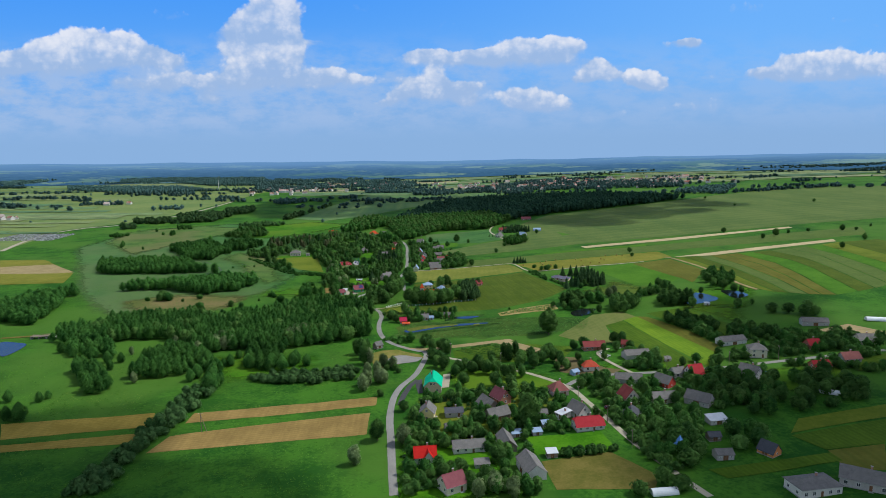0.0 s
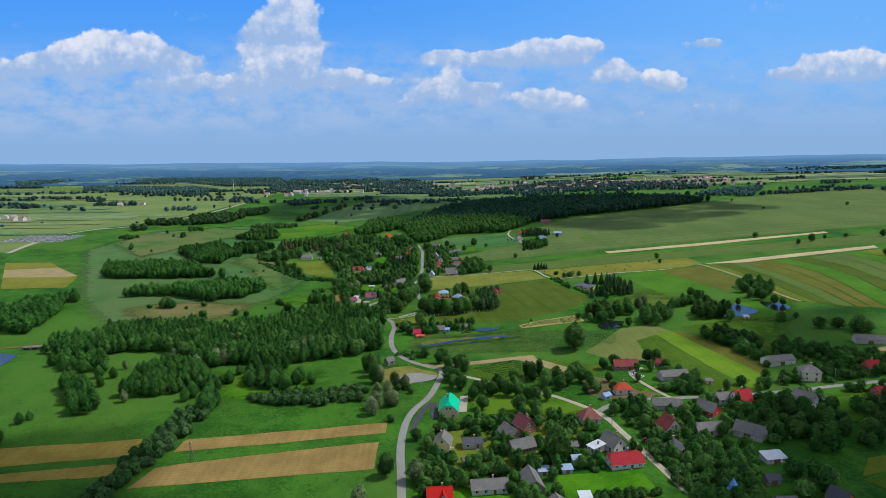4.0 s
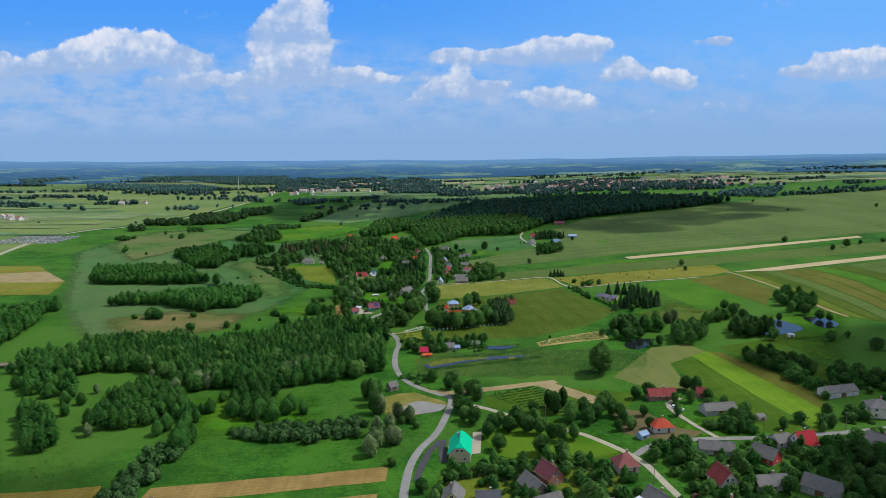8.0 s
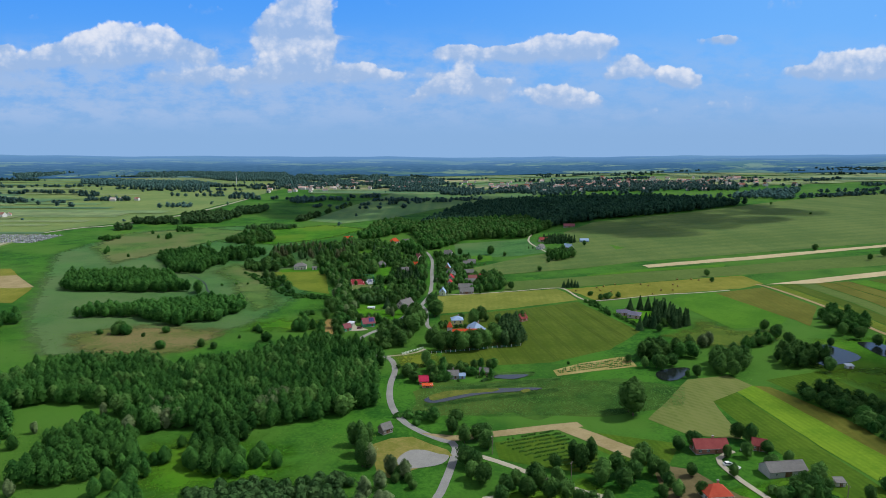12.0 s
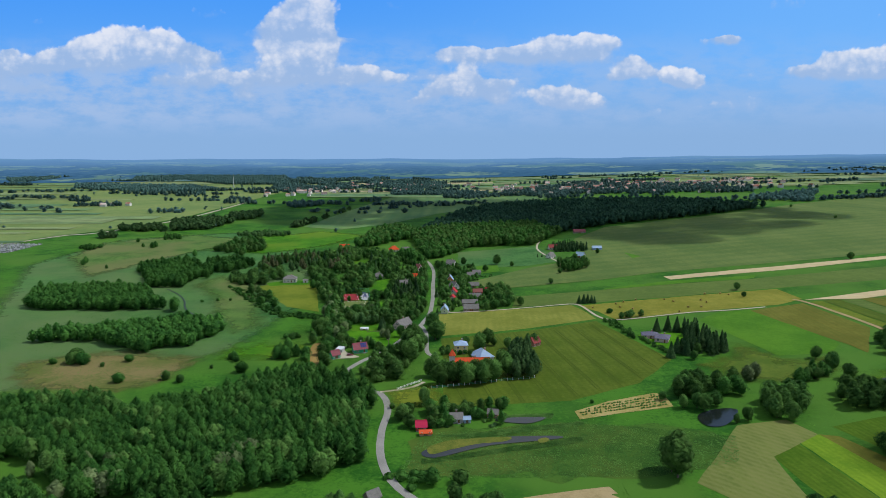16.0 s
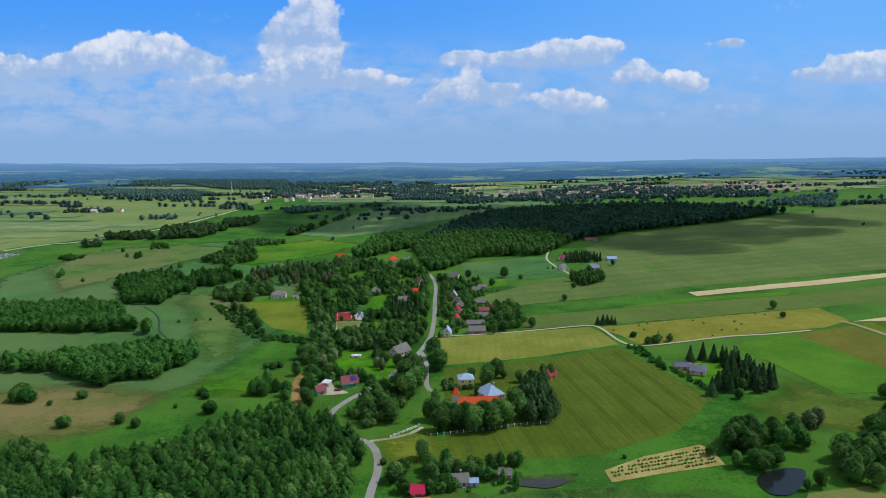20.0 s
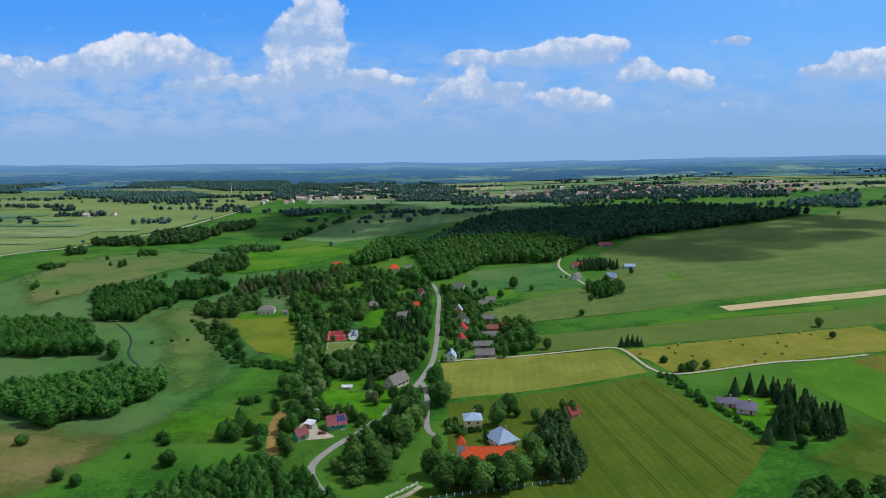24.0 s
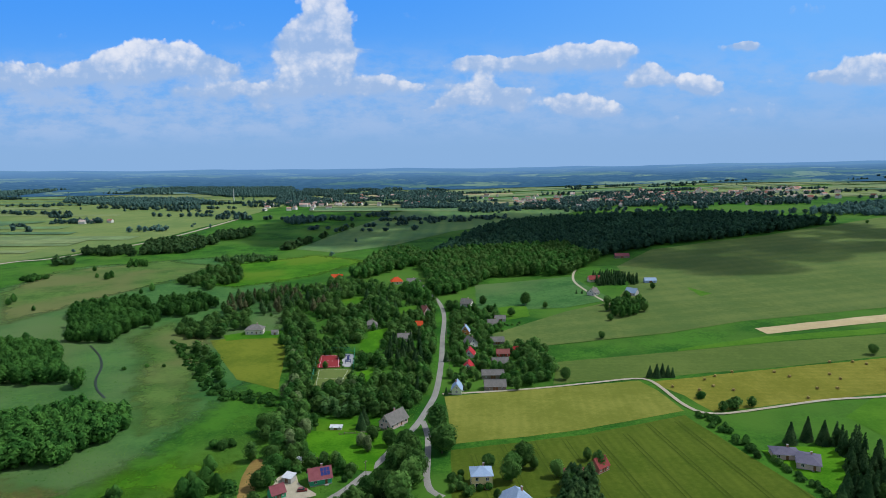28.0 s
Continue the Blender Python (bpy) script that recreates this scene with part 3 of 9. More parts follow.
def ribbon(name, pts, width, mat, lift, label, category, beside=0.0, crown=0.06):
    line = curve_points([Vector((x, y)) for x, y in pts])
    LINES.append((line, width / 2))
    verts, faces = [], []
    cols = (-0.5, -0.2, 0.2, 0.5)
    for i, p in enumerate(line):
        d = (line[min(i + 1, len(line) - 1)] - line[max(i - 1, 0)]).normalized()
        s = Vector((d.y, -d.x))
        wob = 1 + 0.06 * noise.noise((p.x * 0.1, p.y * 0.1, 0))
        for c in cols:
            q = p + s * (beside + width * c * wob)
            verts.append((q.x, q.y, height(q.x, q.y) + lift + crown * (1 - 4 * c * c)))
        if i:
            a, b = (i - 1) * 4, i * 4
            for k in range(3):
                faces.append((a + k, a + k + 1, b + k + 1, b + k))
    ob = raw_mesh(name, verts, faces, mat)
    return tagged(ob, label, category, kind="structure")


build_ground()


# ------------------------------------------------------------------ roads and fields
ribbon('main_road', [(-12.2, 239.9), (-13.9, 261.4), (-15.6, 288.3), (-17.3, 313.8), (-16.5, 339.9), (-12.5, 358.2), (-4.7, 377.1), (1.6, 414.5), (-3.9, 421.5), (-13, 429.6), (-21.9, 440.2), (-28.3, 453.6), (-32.6, 471.5), (-34.2, 494.1), (-33.5, 514.3), (-35.9, 529.8), (-40.1, 539.4), (-45.6, 543.6), (-57, 554.8), (-64.6, 573.2), (-57.9, 593.8), (-47.9, 610.7), (-36.3, 640.7), (-27.2, 668.7), (-21.9, 695.9), (-19.2, 719.8), (-18.8, 771.7), (-20.3, 825.1), (-21.8, 893.9), (-28.6, 948.2), (-39.8, 986.5), (-50.1, 1029.2)], 3.5, ASPHALT, 0.1, 'winding grey asphalt village road', 'road')
ribbon('side_street', [(3.1, 409.7), (12.7, 405.7), (24.5, 396.8), (37.5, 385.1), (49.7, 375.7), (61.2, 367.2), (77.8, 343.3), (82.8, 320.7), (86.7, 298.9), (91.3, 271.6), (96.8, 250.3), (99.9, 238.1), (103.9, 226.1)], 2.9, GRAVEL, 0.09, 'pale village street between gardens', 'road')
ribbon('upper_street', [(78.3, 345.8), (90, 355.4), (108.3, 357.6), (140.1, 356.3), (173.1, 357.8), (204.6, 361.7), (240.5, 366.1), (272.2, 369.6)], 3.4, ASPHALT, 0.11, 'narrow asphalt street past farmhouses', 'road')
ribbon('church_lane', [(-24, 675.6), (-20.3, 657.5), (-18.9, 635.1), (-18.2, 617.2), (-15.9, 606.6), (-10.6, 601.4)], 2.9, ASPHALT, 0.08, 'narrow lane to the church', 'road')
ribbon('church_path', [(-40.4, 541.8), (-31.6, 544.7), (-22.8, 549.4), (-17.1, 557)], 2.2, GRAVEL, 0.12, 'path along the church meadow', 'road')
ribbon('field_track', [(-15.6, 712.5), (5.5, 714.5), (37.3, 718.7), (70, 724.8), (93.3, 728.9), (101.9, 725.1), (105.4, 710.1), (107.7, 693.2), (111.9, 679.8), (118.9, 674.9), (129.4, 675.3), (153.7, 681), (181.7, 687.3), (208.6, 688.8), (238.6, 693.7)], 2.2, GRAVEL, 0.35, 'pale dirt track between fields', 'road')
ribbon('farm_track', [(121, 915), (115.6, 942.8), (107, 1010.9), (109.9, 1053.5), (120, 1095), (132.9, 1135.9)], 2.6, GRAVEL, 0.25, 'pale dirt track to a farm', 'road')
ribbon('farm_drive', [(117.6, 357.4), (113, 370.6), (108.7, 387.3), (109, 397.8), (117.7, 403.7)], 2.4, GRAVEL, 0.3, 'gravel drive into a farmyard', 'road')
ribbon('valley_road', [(-585.6, 918.2), (-608.4, 1005.7), (-622.1, 1082), (-616.7, 1131), (-595.2, 1183.6), (-558, 1222.9), (-504.4, 1407.9), (-492.9, 1728.2)], 7, GRAVEL, 0.4, 'broad sandy road across the valley', 'road')
ribbon('brook', [(-204.3, 705.6), (-216.6, 719), (-227.5, 736.4), (-237.6, 760.1), (-253.1, 784.4), (-273.9, 808.7)], 1.5, BROOK, 0.2, 'narrow dark brook winding through the meadow', 'road')
ribbon('dyke_road', [(-306.4, 474.1), (-273.3, 481.9), (-256.3, 492.9)], 4, DRY, 0.3, 'gravel road on a low dyke', 'road')
meadow_patch('valley_meadow', [(-495.2, 942), (-488.9, 1144.6), (-345.1, 1222.6), (-179.7, 997.4), (-125.6, 765.7), (-148.9, 612.8), (-204.3, 560.9), (-259.8, 536.1), (-330.3, 628.7)], MEADOW, 0.0700, 'pale green wet pasture in the valley')
drape('marsh_reeds', [(-23.3, 453.9), (-14, 488.9), (23.8, 495.9), (61.2, 497.9), (123.6, 477.3), (115.9, 454.4), (77.9, 444.6), (-22.9, 449)], REEDGREEN, 0.0726, 'wide blue-green reed bed', 'field', round_off=True, wobble=14)
drape('grain_field', [(11.5, 829.3), (79, 897.3), (125.9, 931.2), (160.6, 1007), (166.5, 1098.2), (233, 1208.6), (412.3, 1290.5), (555.3, 1375.9), (680, 1453.1), (900, 1560), (1300, 1500), (1250, 1050), (900, 1000), (520, 915), (320, 867), (204, 842), (140, 820), (26, 795), (16, 825)], GRAIN, 0.2252, 'vast olive-green grain field', 'field')
drape('grey_field', [(54.5, 765.1), (134.1, 777.5), (203.3, 788.2), (276, 797), (600, 872), (560, 800), (248.1, 751.6), (170.7, 738.7), (104.5, 728.6), (67.2, 727), (46.1, 725.3)], GREY_CROP, 0.0778, 'blue-green oat field', 'field')
drape('olive_field', [(-8.8, 642.8), (53.1, 656.3), (105.2, 674.4), (130.3, 581.6), (100.4, 545.3), (59.9, 524.3), (-2.8, 520.9), (-6.2, 538.9)], OLIVE_CROP, 0.0804, 'wide olive grain field with tramlines', 'field')
drape('bale_field', [(102, 723.2), (169.4, 735.8), (246.2, 748.5), (275.6, 752.5), (277.9, 714.5), (250.7, 699.3), (241.5, 698.4), (211.1, 693.3), (155, 683.9), (119.9, 677.6), (113.1, 700.8)], BALE_STUBBLE, 0.0830, 'yellowish cut meadow dotted with bales', 'field')
drape('slope_field', [(4.7, 1025.5), (107.1, 1051), (126.8, 935.7), (81, 911.4), (6.2, 912.2)], MEADOW, 0.2356, 'light green meadow below the forest', 'field')
meadow_patch('alder_clearing', [(-135.7, 414), (-118.5, 423.8), (-98.7, 421.2), (-72.8, 413.6), (-64.4, 383.4), (-93.9, 383.6), (-112.7, 372.5), (-128.7, 391.7)], LAWN2, 0.0882, 'fresh green clearing between alders')
drape('bare_yard', [(80.3, 396.1), (95, 389.5), (105.5, 369.4), (114.1, 364.4), (104.4, 356.8), (87.1, 360.6), (78.5, 367.2)], BAREYARD, 0.0908, 'brown bare yard beside a house', 'field')
drape('strip_edge', [(159.3, 475.6), (166.7, 472.9), (180.3, 432.3), (185.4, 396.1), (177.2, 383.6)], FALLOW, 0.0934, 'brownish strip along a crop', 'field')
drape('veg_plots', [(64.8, 426.2), (97.9, 412.8), (88.5, 395.4), (74.9, 393.9), (62.7, 409)], GREEN_CROP, 0.0960, 'small vegetable plots with rows', 'field')
meadow_patch('pond_banks', [(216, 541.3), (239.4, 549.5), (287.6, 551.6), (244.1, 485.4), (206.8, 490.4), (200.9, 506.8)], LAWN2, 0.0986, 'green grassy banks of fish ponds')
drape('slope_rows', [(168.8, 482.7), (201.9, 493), (213.9, 439.4), (195.1, 410.9), (183.5, 442.9)], GREEN_CROP, 0.1012, 'green rows on the slope', 'field')
meadow_patch('slope_meadow', [(204.9, 492.6), (227.9, 493.6), (239.4, 478.3), (218.5, 446.5)], LAWN2, 0.1038, 'fresh green slope meadow')
drape('stubble_a', [(-116.9, 326.3), (-68.5, 334.4), (-25.4, 342.3), (-25.2, 330.5), (-71.6, 321.3), (-117.3, 313.8)], STUBBLE, 0.1064, 'ripe straw-coloured stubble strip', 'field')
drape('stubble_b', [(-119.4, 299.3), (-74.9, 311.2), (-27.6, 321), (-26.9, 295.2), (-74.9, 288.9), (-123.2, 282.2)], STUBBLE, 0.1090, 'wide straw-brown stubble strip', 'field')
drape('stubble_c', [(-208.8, 318.1), (-173, 322.7), (-137.2, 327.6), (-133, 310.2), (-166.6, 305.2), (-197.2, 299.7)], STUBBLE_Y, 0.1116, 'golden stubble strip beside a hedge', 'field')
drape('stubble_d', [(-193.4, 293.6), (-163.3, 298.9), (-134.1, 303.2), (-132.8, 292.9), (-161.2, 290), (-189, 286.6)], STUBBLE_Y, 0.1142, 'narrow golden stubble strip', 'field')
drape('dry_plot', [(48.2, 261.3), (78.5, 265.9), (91.6, 243.6), (86.4, 234), (49.7, 237.8)], DRY, 0.1168, 'dry yellowish plot by the village street', 'field')
drape('yellow_strip', [(146.6, 470.1), (159.3, 475.6), (177.2, 383.6), (162, 360.4), (154.8, 404.7)], YELLOW_CROP, 0.1194, 'bright yellow-green crop strip', 'field')
drape('green_strip', [(130, 457), (145.9, 468.4), (154.2, 403.6), (159.3, 358.6), (142.3, 357.9), (134, 408)], GREEN_CROP, 0.1220, 'green crop strip with rows', 'field')
drape('hay_meadow', [(92.4, 438.4), (129, 488), (152.9, 491.6), (158.8, 475.7), (130, 457), (126.8, 414.8), (105.6, 420.1)], HAY, 0.1246, 'pale mown hay meadow', 'field')
drape('mown_field', [(-14.2, 709), (21.3, 716.3), (69.5, 722.1), (95.7, 725.8), (102, 708.7), (106.3, 679.6), (44.6, 659.5), (-8.6, 648.7)], MOWN, 0.1272, 'pale mown field beside the road', 'field')
drape('lush_strip', [(135.6, 782.3), (198.7, 802.5), (285.7, 812.6), (277.5, 799.2), (204.4, 790.7), (134.1, 777.5)], LUSH, 0.1298, 'lush bright green strip', 'field')
drape('beige_strip', [(202.3, 823.5), (339.9, 853.7), (516.1, 901.9), (514.4, 889), (332.2, 834.2), (204.2, 807.9)], BEIGE, 0.2824, 'long bare sandy strip', 'field')
drape('pale_strip', [(277, 710.6), (358.8, 735.4), (500.1, 775.3), (492.3, 757.7), (350, 717.2), (320, 707.4)], BEIGE, 0.2850, 'pale bare strip between fields', 'field')
drape('clover_field', [(177, 666.1), (207.3, 691.2), (231, 695.7), (239.5, 599.2), (225.2, 582), (192.7, 581)], LUSH, 0.1376, 'lush green clover field', 'field')
drape('fallow_field', [(223.2, 685.2), (270.6, 701.2), (277.8, 630.1), (245, 579.5), (243.1, 595.5)], FALLOW, 0.1402, 'brownish fallow strips', 'field')
drape('rye_field', [(-538.8, 841.5), (-481.3, 839.8), (-392.4, 737.6), (-373.7, 681.7), (-436.2, 678.7)], BALE_STUBBLE, 0.2928, 'yellow rye field in the valley', 'field')
drape('rye_strip', [(-505.6, 788.8), (-450.3, 802.9), (-394.9, 744.7), (-412.2, 739.5), (-476.3, 742.3)], PLOUGH, 0.2954, 'bare sandy strip in a rye field', 'field')
meadow_patch('reed_meadow', [(-271.7, 587.3), (-244.5, 610.4), (-201.3, 610.3), (-164.6, 599.5), (-167.1, 559.7), (-193, 538.8), (-247.6, 552.9)], REED, 0.1480, 'brownish dry reed meadow')
drape('crop_strip', [(58.8, 510.4), (78.3, 521.7), (104.5, 530.5), (108.3, 527.4), (108.1, 511.7), (80.8, 506.4), (60, 500.9)], PLOT, 0.1506, 'small strip of planted rows', 'field')
drape('paddock', [(-191.3, 821.8), (-165.8, 831), (-134.6, 829.3), (-110.6, 719.8), (-140.5, 737), (-162.6, 772.2)], DRYGREEN, 0.1532, 'olive paddock beside the manor', 'field')
drape('garden_plot', [(-95.6, 631.3), (-90.3, 631.3), (-86.8, 607.8), (-81.8, 586.4), (-80.6, 568.8), (-84.4, 570.6), (-89.4, 591.5), (-95.5, 616.6)], STUBBLE, 0.1558, 'golden stubble patch by gardens', 'field', round_off=True)
drape('sand_patch', [(-35.8, 417.7), (-28.2, 424.2), (-18, 425.4), (-1.8, 412.2), (0.2, 407.1), (-13.9, 396.4), (-25.3, 388), (-31.1, 393.7)], SANDY, 0.1584, 'dry yellow yard with grey sand', 'field')
drape('potato_plot', [(18.5, 418.5), (43.3, 426.2), (60.6, 406.3), (61.4, 387.3), (38.8, 394.2), (20.1, 403.6)], GREEN_CROP, 0.1610, 'vegetable plot with planted rows', 'field')
drape('plough_strip', [(48, 431), (58.1, 433.1), (80.2, 407.9), (74.3, 400.3)], PLOUGH, 0.1636, 'pale tilled strip', 'field')
drape('sandy_headland', [(-14.9, 429.7), (0.1, 427.1), (33.3, 433.7), (59, 438.4), (60.8, 433.3), (32.6, 427.1), (0.1, 421.3)], PLOUGH, 0.1662, 'sandy field edge', 'field')
drape('bright_lawn', [(44, 284.6), (79.7, 286), (82, 268), (47.3, 267)], LAWN, 0.1688, 'bright green kitchen garden plot', 'field')
drape('house_lawn', [(-3.7, 280.4), (28.5, 271.5), (26.3, 255.2), (5, 258.8)], LAWN, 0.1714, 'mown lawn round a cottage', 'field')
drape('hall_step', [(-5.1, 364.8), (-1.2, 367.3), (-1.2, 345.3), (-3.9, 344.5)], FRESH_ASPHALT, 0.1740, 'asphalt beside the village hall', 'field')
drape('hill_crop', [(158.4, 269.3), (207.3, 279.6), (191.3, 257.2), (164.7, 254.9)], GREEN_CROP, 0.1766, 'green crop plot on the slope', 'field')
drape('hill_fallow', [(165.1, 254.3), (190.6, 256.3), (176.3, 236.5), (162, 237.1)], FALLOW, 0.1792, 'brownish fallow plot', 'field')
drape('hill_meadow', [(170.7, 285.4), (218.4, 295), (209, 281.8), (159.6, 271.4)], DRYGREEN, 0.1818, 'dry green meadow strip', 'field')
drape('bean_rows', [(111.9, 245.4), (165, 252.3), (165.6, 245.4), (116.1, 237.7)], GREEN_CROP, 0.1844, 'bean rows on a long plot', 'field')
drape('vine_rows', [(238, 353.2), (268.1, 363.9), (251.6, 341), (235.1, 338.5)], GREEN_CROP, 0.1870, 'dark planted rows beside a street', 'field')
drape('orange_fallow', [(256.6, 414.8), (286.2, 425.2), (296.6, 403.4), (288.5, 392.2)], PLOUGH, 0.1896, 'orange-brown tilled strip', 'field')
SLOPE_LINES = [[(277, 704), (285, 630), (282, 566), (285, 537)], [(288, 706), (295, 632), (293, 567), (292, 525)], [(303, 709), (309, 637), (306, 571), (300, 520)], [(318, 712), (323, 643), (320, 575), (311, 512)],
               [(335, 709), (341, 645), (334, 582), (320, 508)], [(351, 712), (358, 646), (349, 589), (330, 505)], [(369, 714), (380, 660), (375, 610), (352, 512)], [(392, 720), (399, 665), (391, 606), (372, 520)],
               [(418, 727), (420, 670), (407, 602), (392, 530)], [(441, 733), (439, 672), (428, 600), (412, 540)], [(463, 740), (457, 674), (450, 600), (436, 548)], [(492, 752), (486, 690), (480, 610), (470, 560)], [(545, 760), (540, 690), (530, 620), (510, 575)]]
SLOPE_CROPS = [(DRYGREEN, 'dry green strip of grass on the slope'), (FALLOW, 'brownish green fallow strip on the slope'), (GREY_CROP, 'grey-green strip of oats on the slope'), (OLIVE_CROP, 'olive strip of ripening grain on the slope')]
for k, (one, two) in enumerate(zip(SLOPE_LINES, SLOPE_LINES[1:])):
    mat, label = (LUSH, 'bright green clover strip on the slope') if k in (5, 9) else SLOPE_CROPS[(k * 3 + k // 4) % 4]
    drape('slope_strip', [(x + 0.6, y) for x, y in one] + [(x - 0.6, y) for x, y in two[::-1]], mat, 0.1922 + 0.0026 * (k % 2), label, 'field', wobble=0.6)
ribbon('slope_track', [(270, 714), (276, 697), (283, 629), (280, 566), (283, 537)], 3.4, PLOUGH, 0.24, 'pale dirt track down the slope', 'road')
meadow_patch('garden_ground', [(-8, 296), (-2, 340), (44, 346), (68, 330), (60, 306), (22, 284)], DRYGREEN, 0.045, 'dry yellowish garden grass between cottages', 9.0)
meadow_patch('garden_ground', [(12, 374), (52, 384), (76, 352), (60, 342), (20, 346)], LAWN2, 0.048, 'fresh green orchard grass by the hall', 9.0)
meadow_patch('garden_ground', [(100, 372), (140, 384), (146, 362), (104, 358)], LAWN2, 0.051, 'light green farmyard grass', 8.0)
meadow_patch('garden_ground', [(180, 350), (232, 352), (228, 322), (186, 318)], LAWN2, 0.054, 'light green grass behind a white house', 9.0)
meadow_patch('garden_ground', [(-12, 236), (-10, 300), (6, 296), (30, 262), (40, 236)], LAWN, 0.057, 'bright green cottage garden grass', 9.0)
meadow_patch('wet_meadow', [(-152, 615.5), (-132.8, 631.2), (-109.1, 628.9), (-99.8, 623.8), (-109.3, 600.2), (-145.2, 599.6)], LAWN2, 0.2026, 'bright green wet meadow')
drape('lone_lawn', [(123.9, 634.6), (137.8, 636.3), (156.5, 635.9), (161.3, 610.5), (151.1, 594.1), (134.2, 595)], LAWN, 0.2052, 'mown lawn round a lone bungalow', 'field')
drape('village_lawn', [(-78.7, 661.7), (-38.9, 662), (-41.1, 629.8), (-43.6, 622), (-74, 637.6)], LAWN, 0.2078, 'mown green lawn between houses', 'field', round_off=True)
drape('court_lawn', [(-79.9, 826.1), (-63.1, 826), (-60.6, 772.3), (-73.6, 766.5)], LAWN, 0.2104, 'green lawn beside a sports court', 'field')
meadow_patch('valley_green', [(-321.5, 1048.6), (-294.4, 1164.5), (-210.2, 1236), (-132.5, 1187.3), (-174.9, 1086.5), (-241.6, 1017.8)], LAWN2, 0.3630, 'bright green meadow in the valley')
meadow_patch('valley_pale', [(-475.6, 990.7), (-498.9, 1117.5), (-394.4, 1191.5), (-320.3, 1156.5), (-320.3, 1074.5), (-358.4, 970.1), (-385.6, 868.9)], PASTURE, 0.3656, 'pale grey-green pasture in the valley')
meadow_patch('brook_meadow', [(-215.7, 772), (-254.2, 826.5), (-246.1, 873.6), (-194, 826.4), (-171.8, 749.3), (-145.9, 678.3), (-159, 657.5), (-190.8, 710.1)], PASTURE, 0.2182, 'pale rough pasture beside a brook')
drape('farm_green', [(149, 955.2), (156.4, 985.3), (198.7, 983.8), (215, 940.9), (176.9, 914)], LUSH, 0.2208, 'green plot beside a lone farm', 'field')
meadow_patch('spruce_meadow', [(144.3, 570.6), (166.4, 583.3), (177.3, 607.5), (195.9, 569.1), (219.8, 572.8), (214, 557), (180.8, 540.7), (167.8, 540.5), (148.4, 559.3)], ROUGH, 0.2234, 'rough olive grass beside spruces')
drape('grey_sand', [(-23.2, 403.3), (-19.3, 411.5), (-12.6, 412.6), (-6, 408.8), (-1.2, 406.5), (-5, 399.3), (-13.9, 396.4), (-20.1, 396.6)], ASPHALT, 0.2260, 'grey sand on a dry yard', 'field', round_off=True)
drape('manor_lawn', [(-186.9, 835.7), (-170.7, 845.4), (-145.7, 850.3), (-134.6, 829.3), (-164.2, 826.3), (-178.9, 820.3)], LAWN2, 0.2286, 'green lawn before the manor', 'field')
drape('garden_lawn_a', [(-123.1, 957.6), (-101.8, 974.9), (-89, 926.8), (-111.4, 912)], LAWN2, 0.2312, 'green garden lawn between trees', 'field')
drape('garden_lawn_b', [(-78.7, 845), (-62, 858.2), (-59, 825.9), (-73.5, 817.2)], LAWN, 0.2338, 'green garden lawn between trees', 'field')
drape('garden_lawn_c', [(-65.5, 919.9), (-49.5, 937.3), (-43.6, 894.6), (-58.6, 879.6)], LUSH, 0.2364, 'green garden lawn between trees', 'field')
drape('garden_lawn_d', [(-70.7, 749.8), (-58.6, 758.5), (-55.3, 735.3), (-66.5, 729.5)], LAWN, 0.2390, 'green garden lawn between trees', 'field')
drape('garden_lawn_e', [(-78.3, 677.6), (-55.7, 680.7), (-38, 677.8), (-50, 662.6), (-74.8, 662.4)], LAWN2, 0.2416, 'green garden lawn between trees', 'field')
drape('garden_lawn_f', [(23.6, 920.9), (49.1, 932.6), (48.9, 886.6), (26.2, 874.7)], LUSH, 0.2442, 'green garden lawn between trees', 'field')
drape('plain_fields', [(-587.2, 918.3), (-625, 1146.4), (-566.2, 1241), (-512.8, 1431.8), (-503, 1763.8), (-491.9, 1951.5), (-462.4, 2306), (-376.1, 2613.2), (-1147.9, 2808.9), (-2500, 2750), (-1400, 1000), (-820, 1000)], PLAIN, 0.3968, 'pale green strip fields on the valley plain', 'field')
drape('ridge_field', [(386.3, 2135), (487.6, 2478.7), (842.3, 2348.4), (1154.7, 2221.2), (930.2, 1857.3), (770.6, 1878.6), (591.2, 2015.5)], PLAIN, 0.3994, 'wide pale grain field before the hills', 'field')
drape('striped_field', [(-255.9, 1289.2), (-210, 1610.6), (-151.7, 1920.4), (92.8, 1925.9), (304.8, 1910.7), (196.2, 1709.5), (51.2, 1579.5), (-31.3, 1493.4), (-112.2, 1331.1), (-182.9, 1255.5)], STRIPED, 0.4020, 'dark and light green strip fields', 'field')
meadow_patch('road_meadow', [(-34.2, 543.2), (-10.8, 550.6), (-5.8, 525.7), (-29.2, 519.4)], DRYGREEN, 0.2546, 'dry green meadow by the bend')
drape('hall_yard', [(-5.1, 366.9), (-9.6, 356.9), (-12.8, 343.9), (-14.3, 329.6), (-11.9, 329.5), (-10.4, 340.7), (-6.8, 355.8), (-3.1, 364.2)], FRESH_ASPHALT, 0.2572, 'asphalt lay-by before the village hall', 'field')
drape('hall_pavement', [(11.2, 373.2), (15.3, 374.1), (13.6, 352.5), (9.9, 351.7)], GRAVEL, 0.2598, 'paved yard beside the hall', 'field')
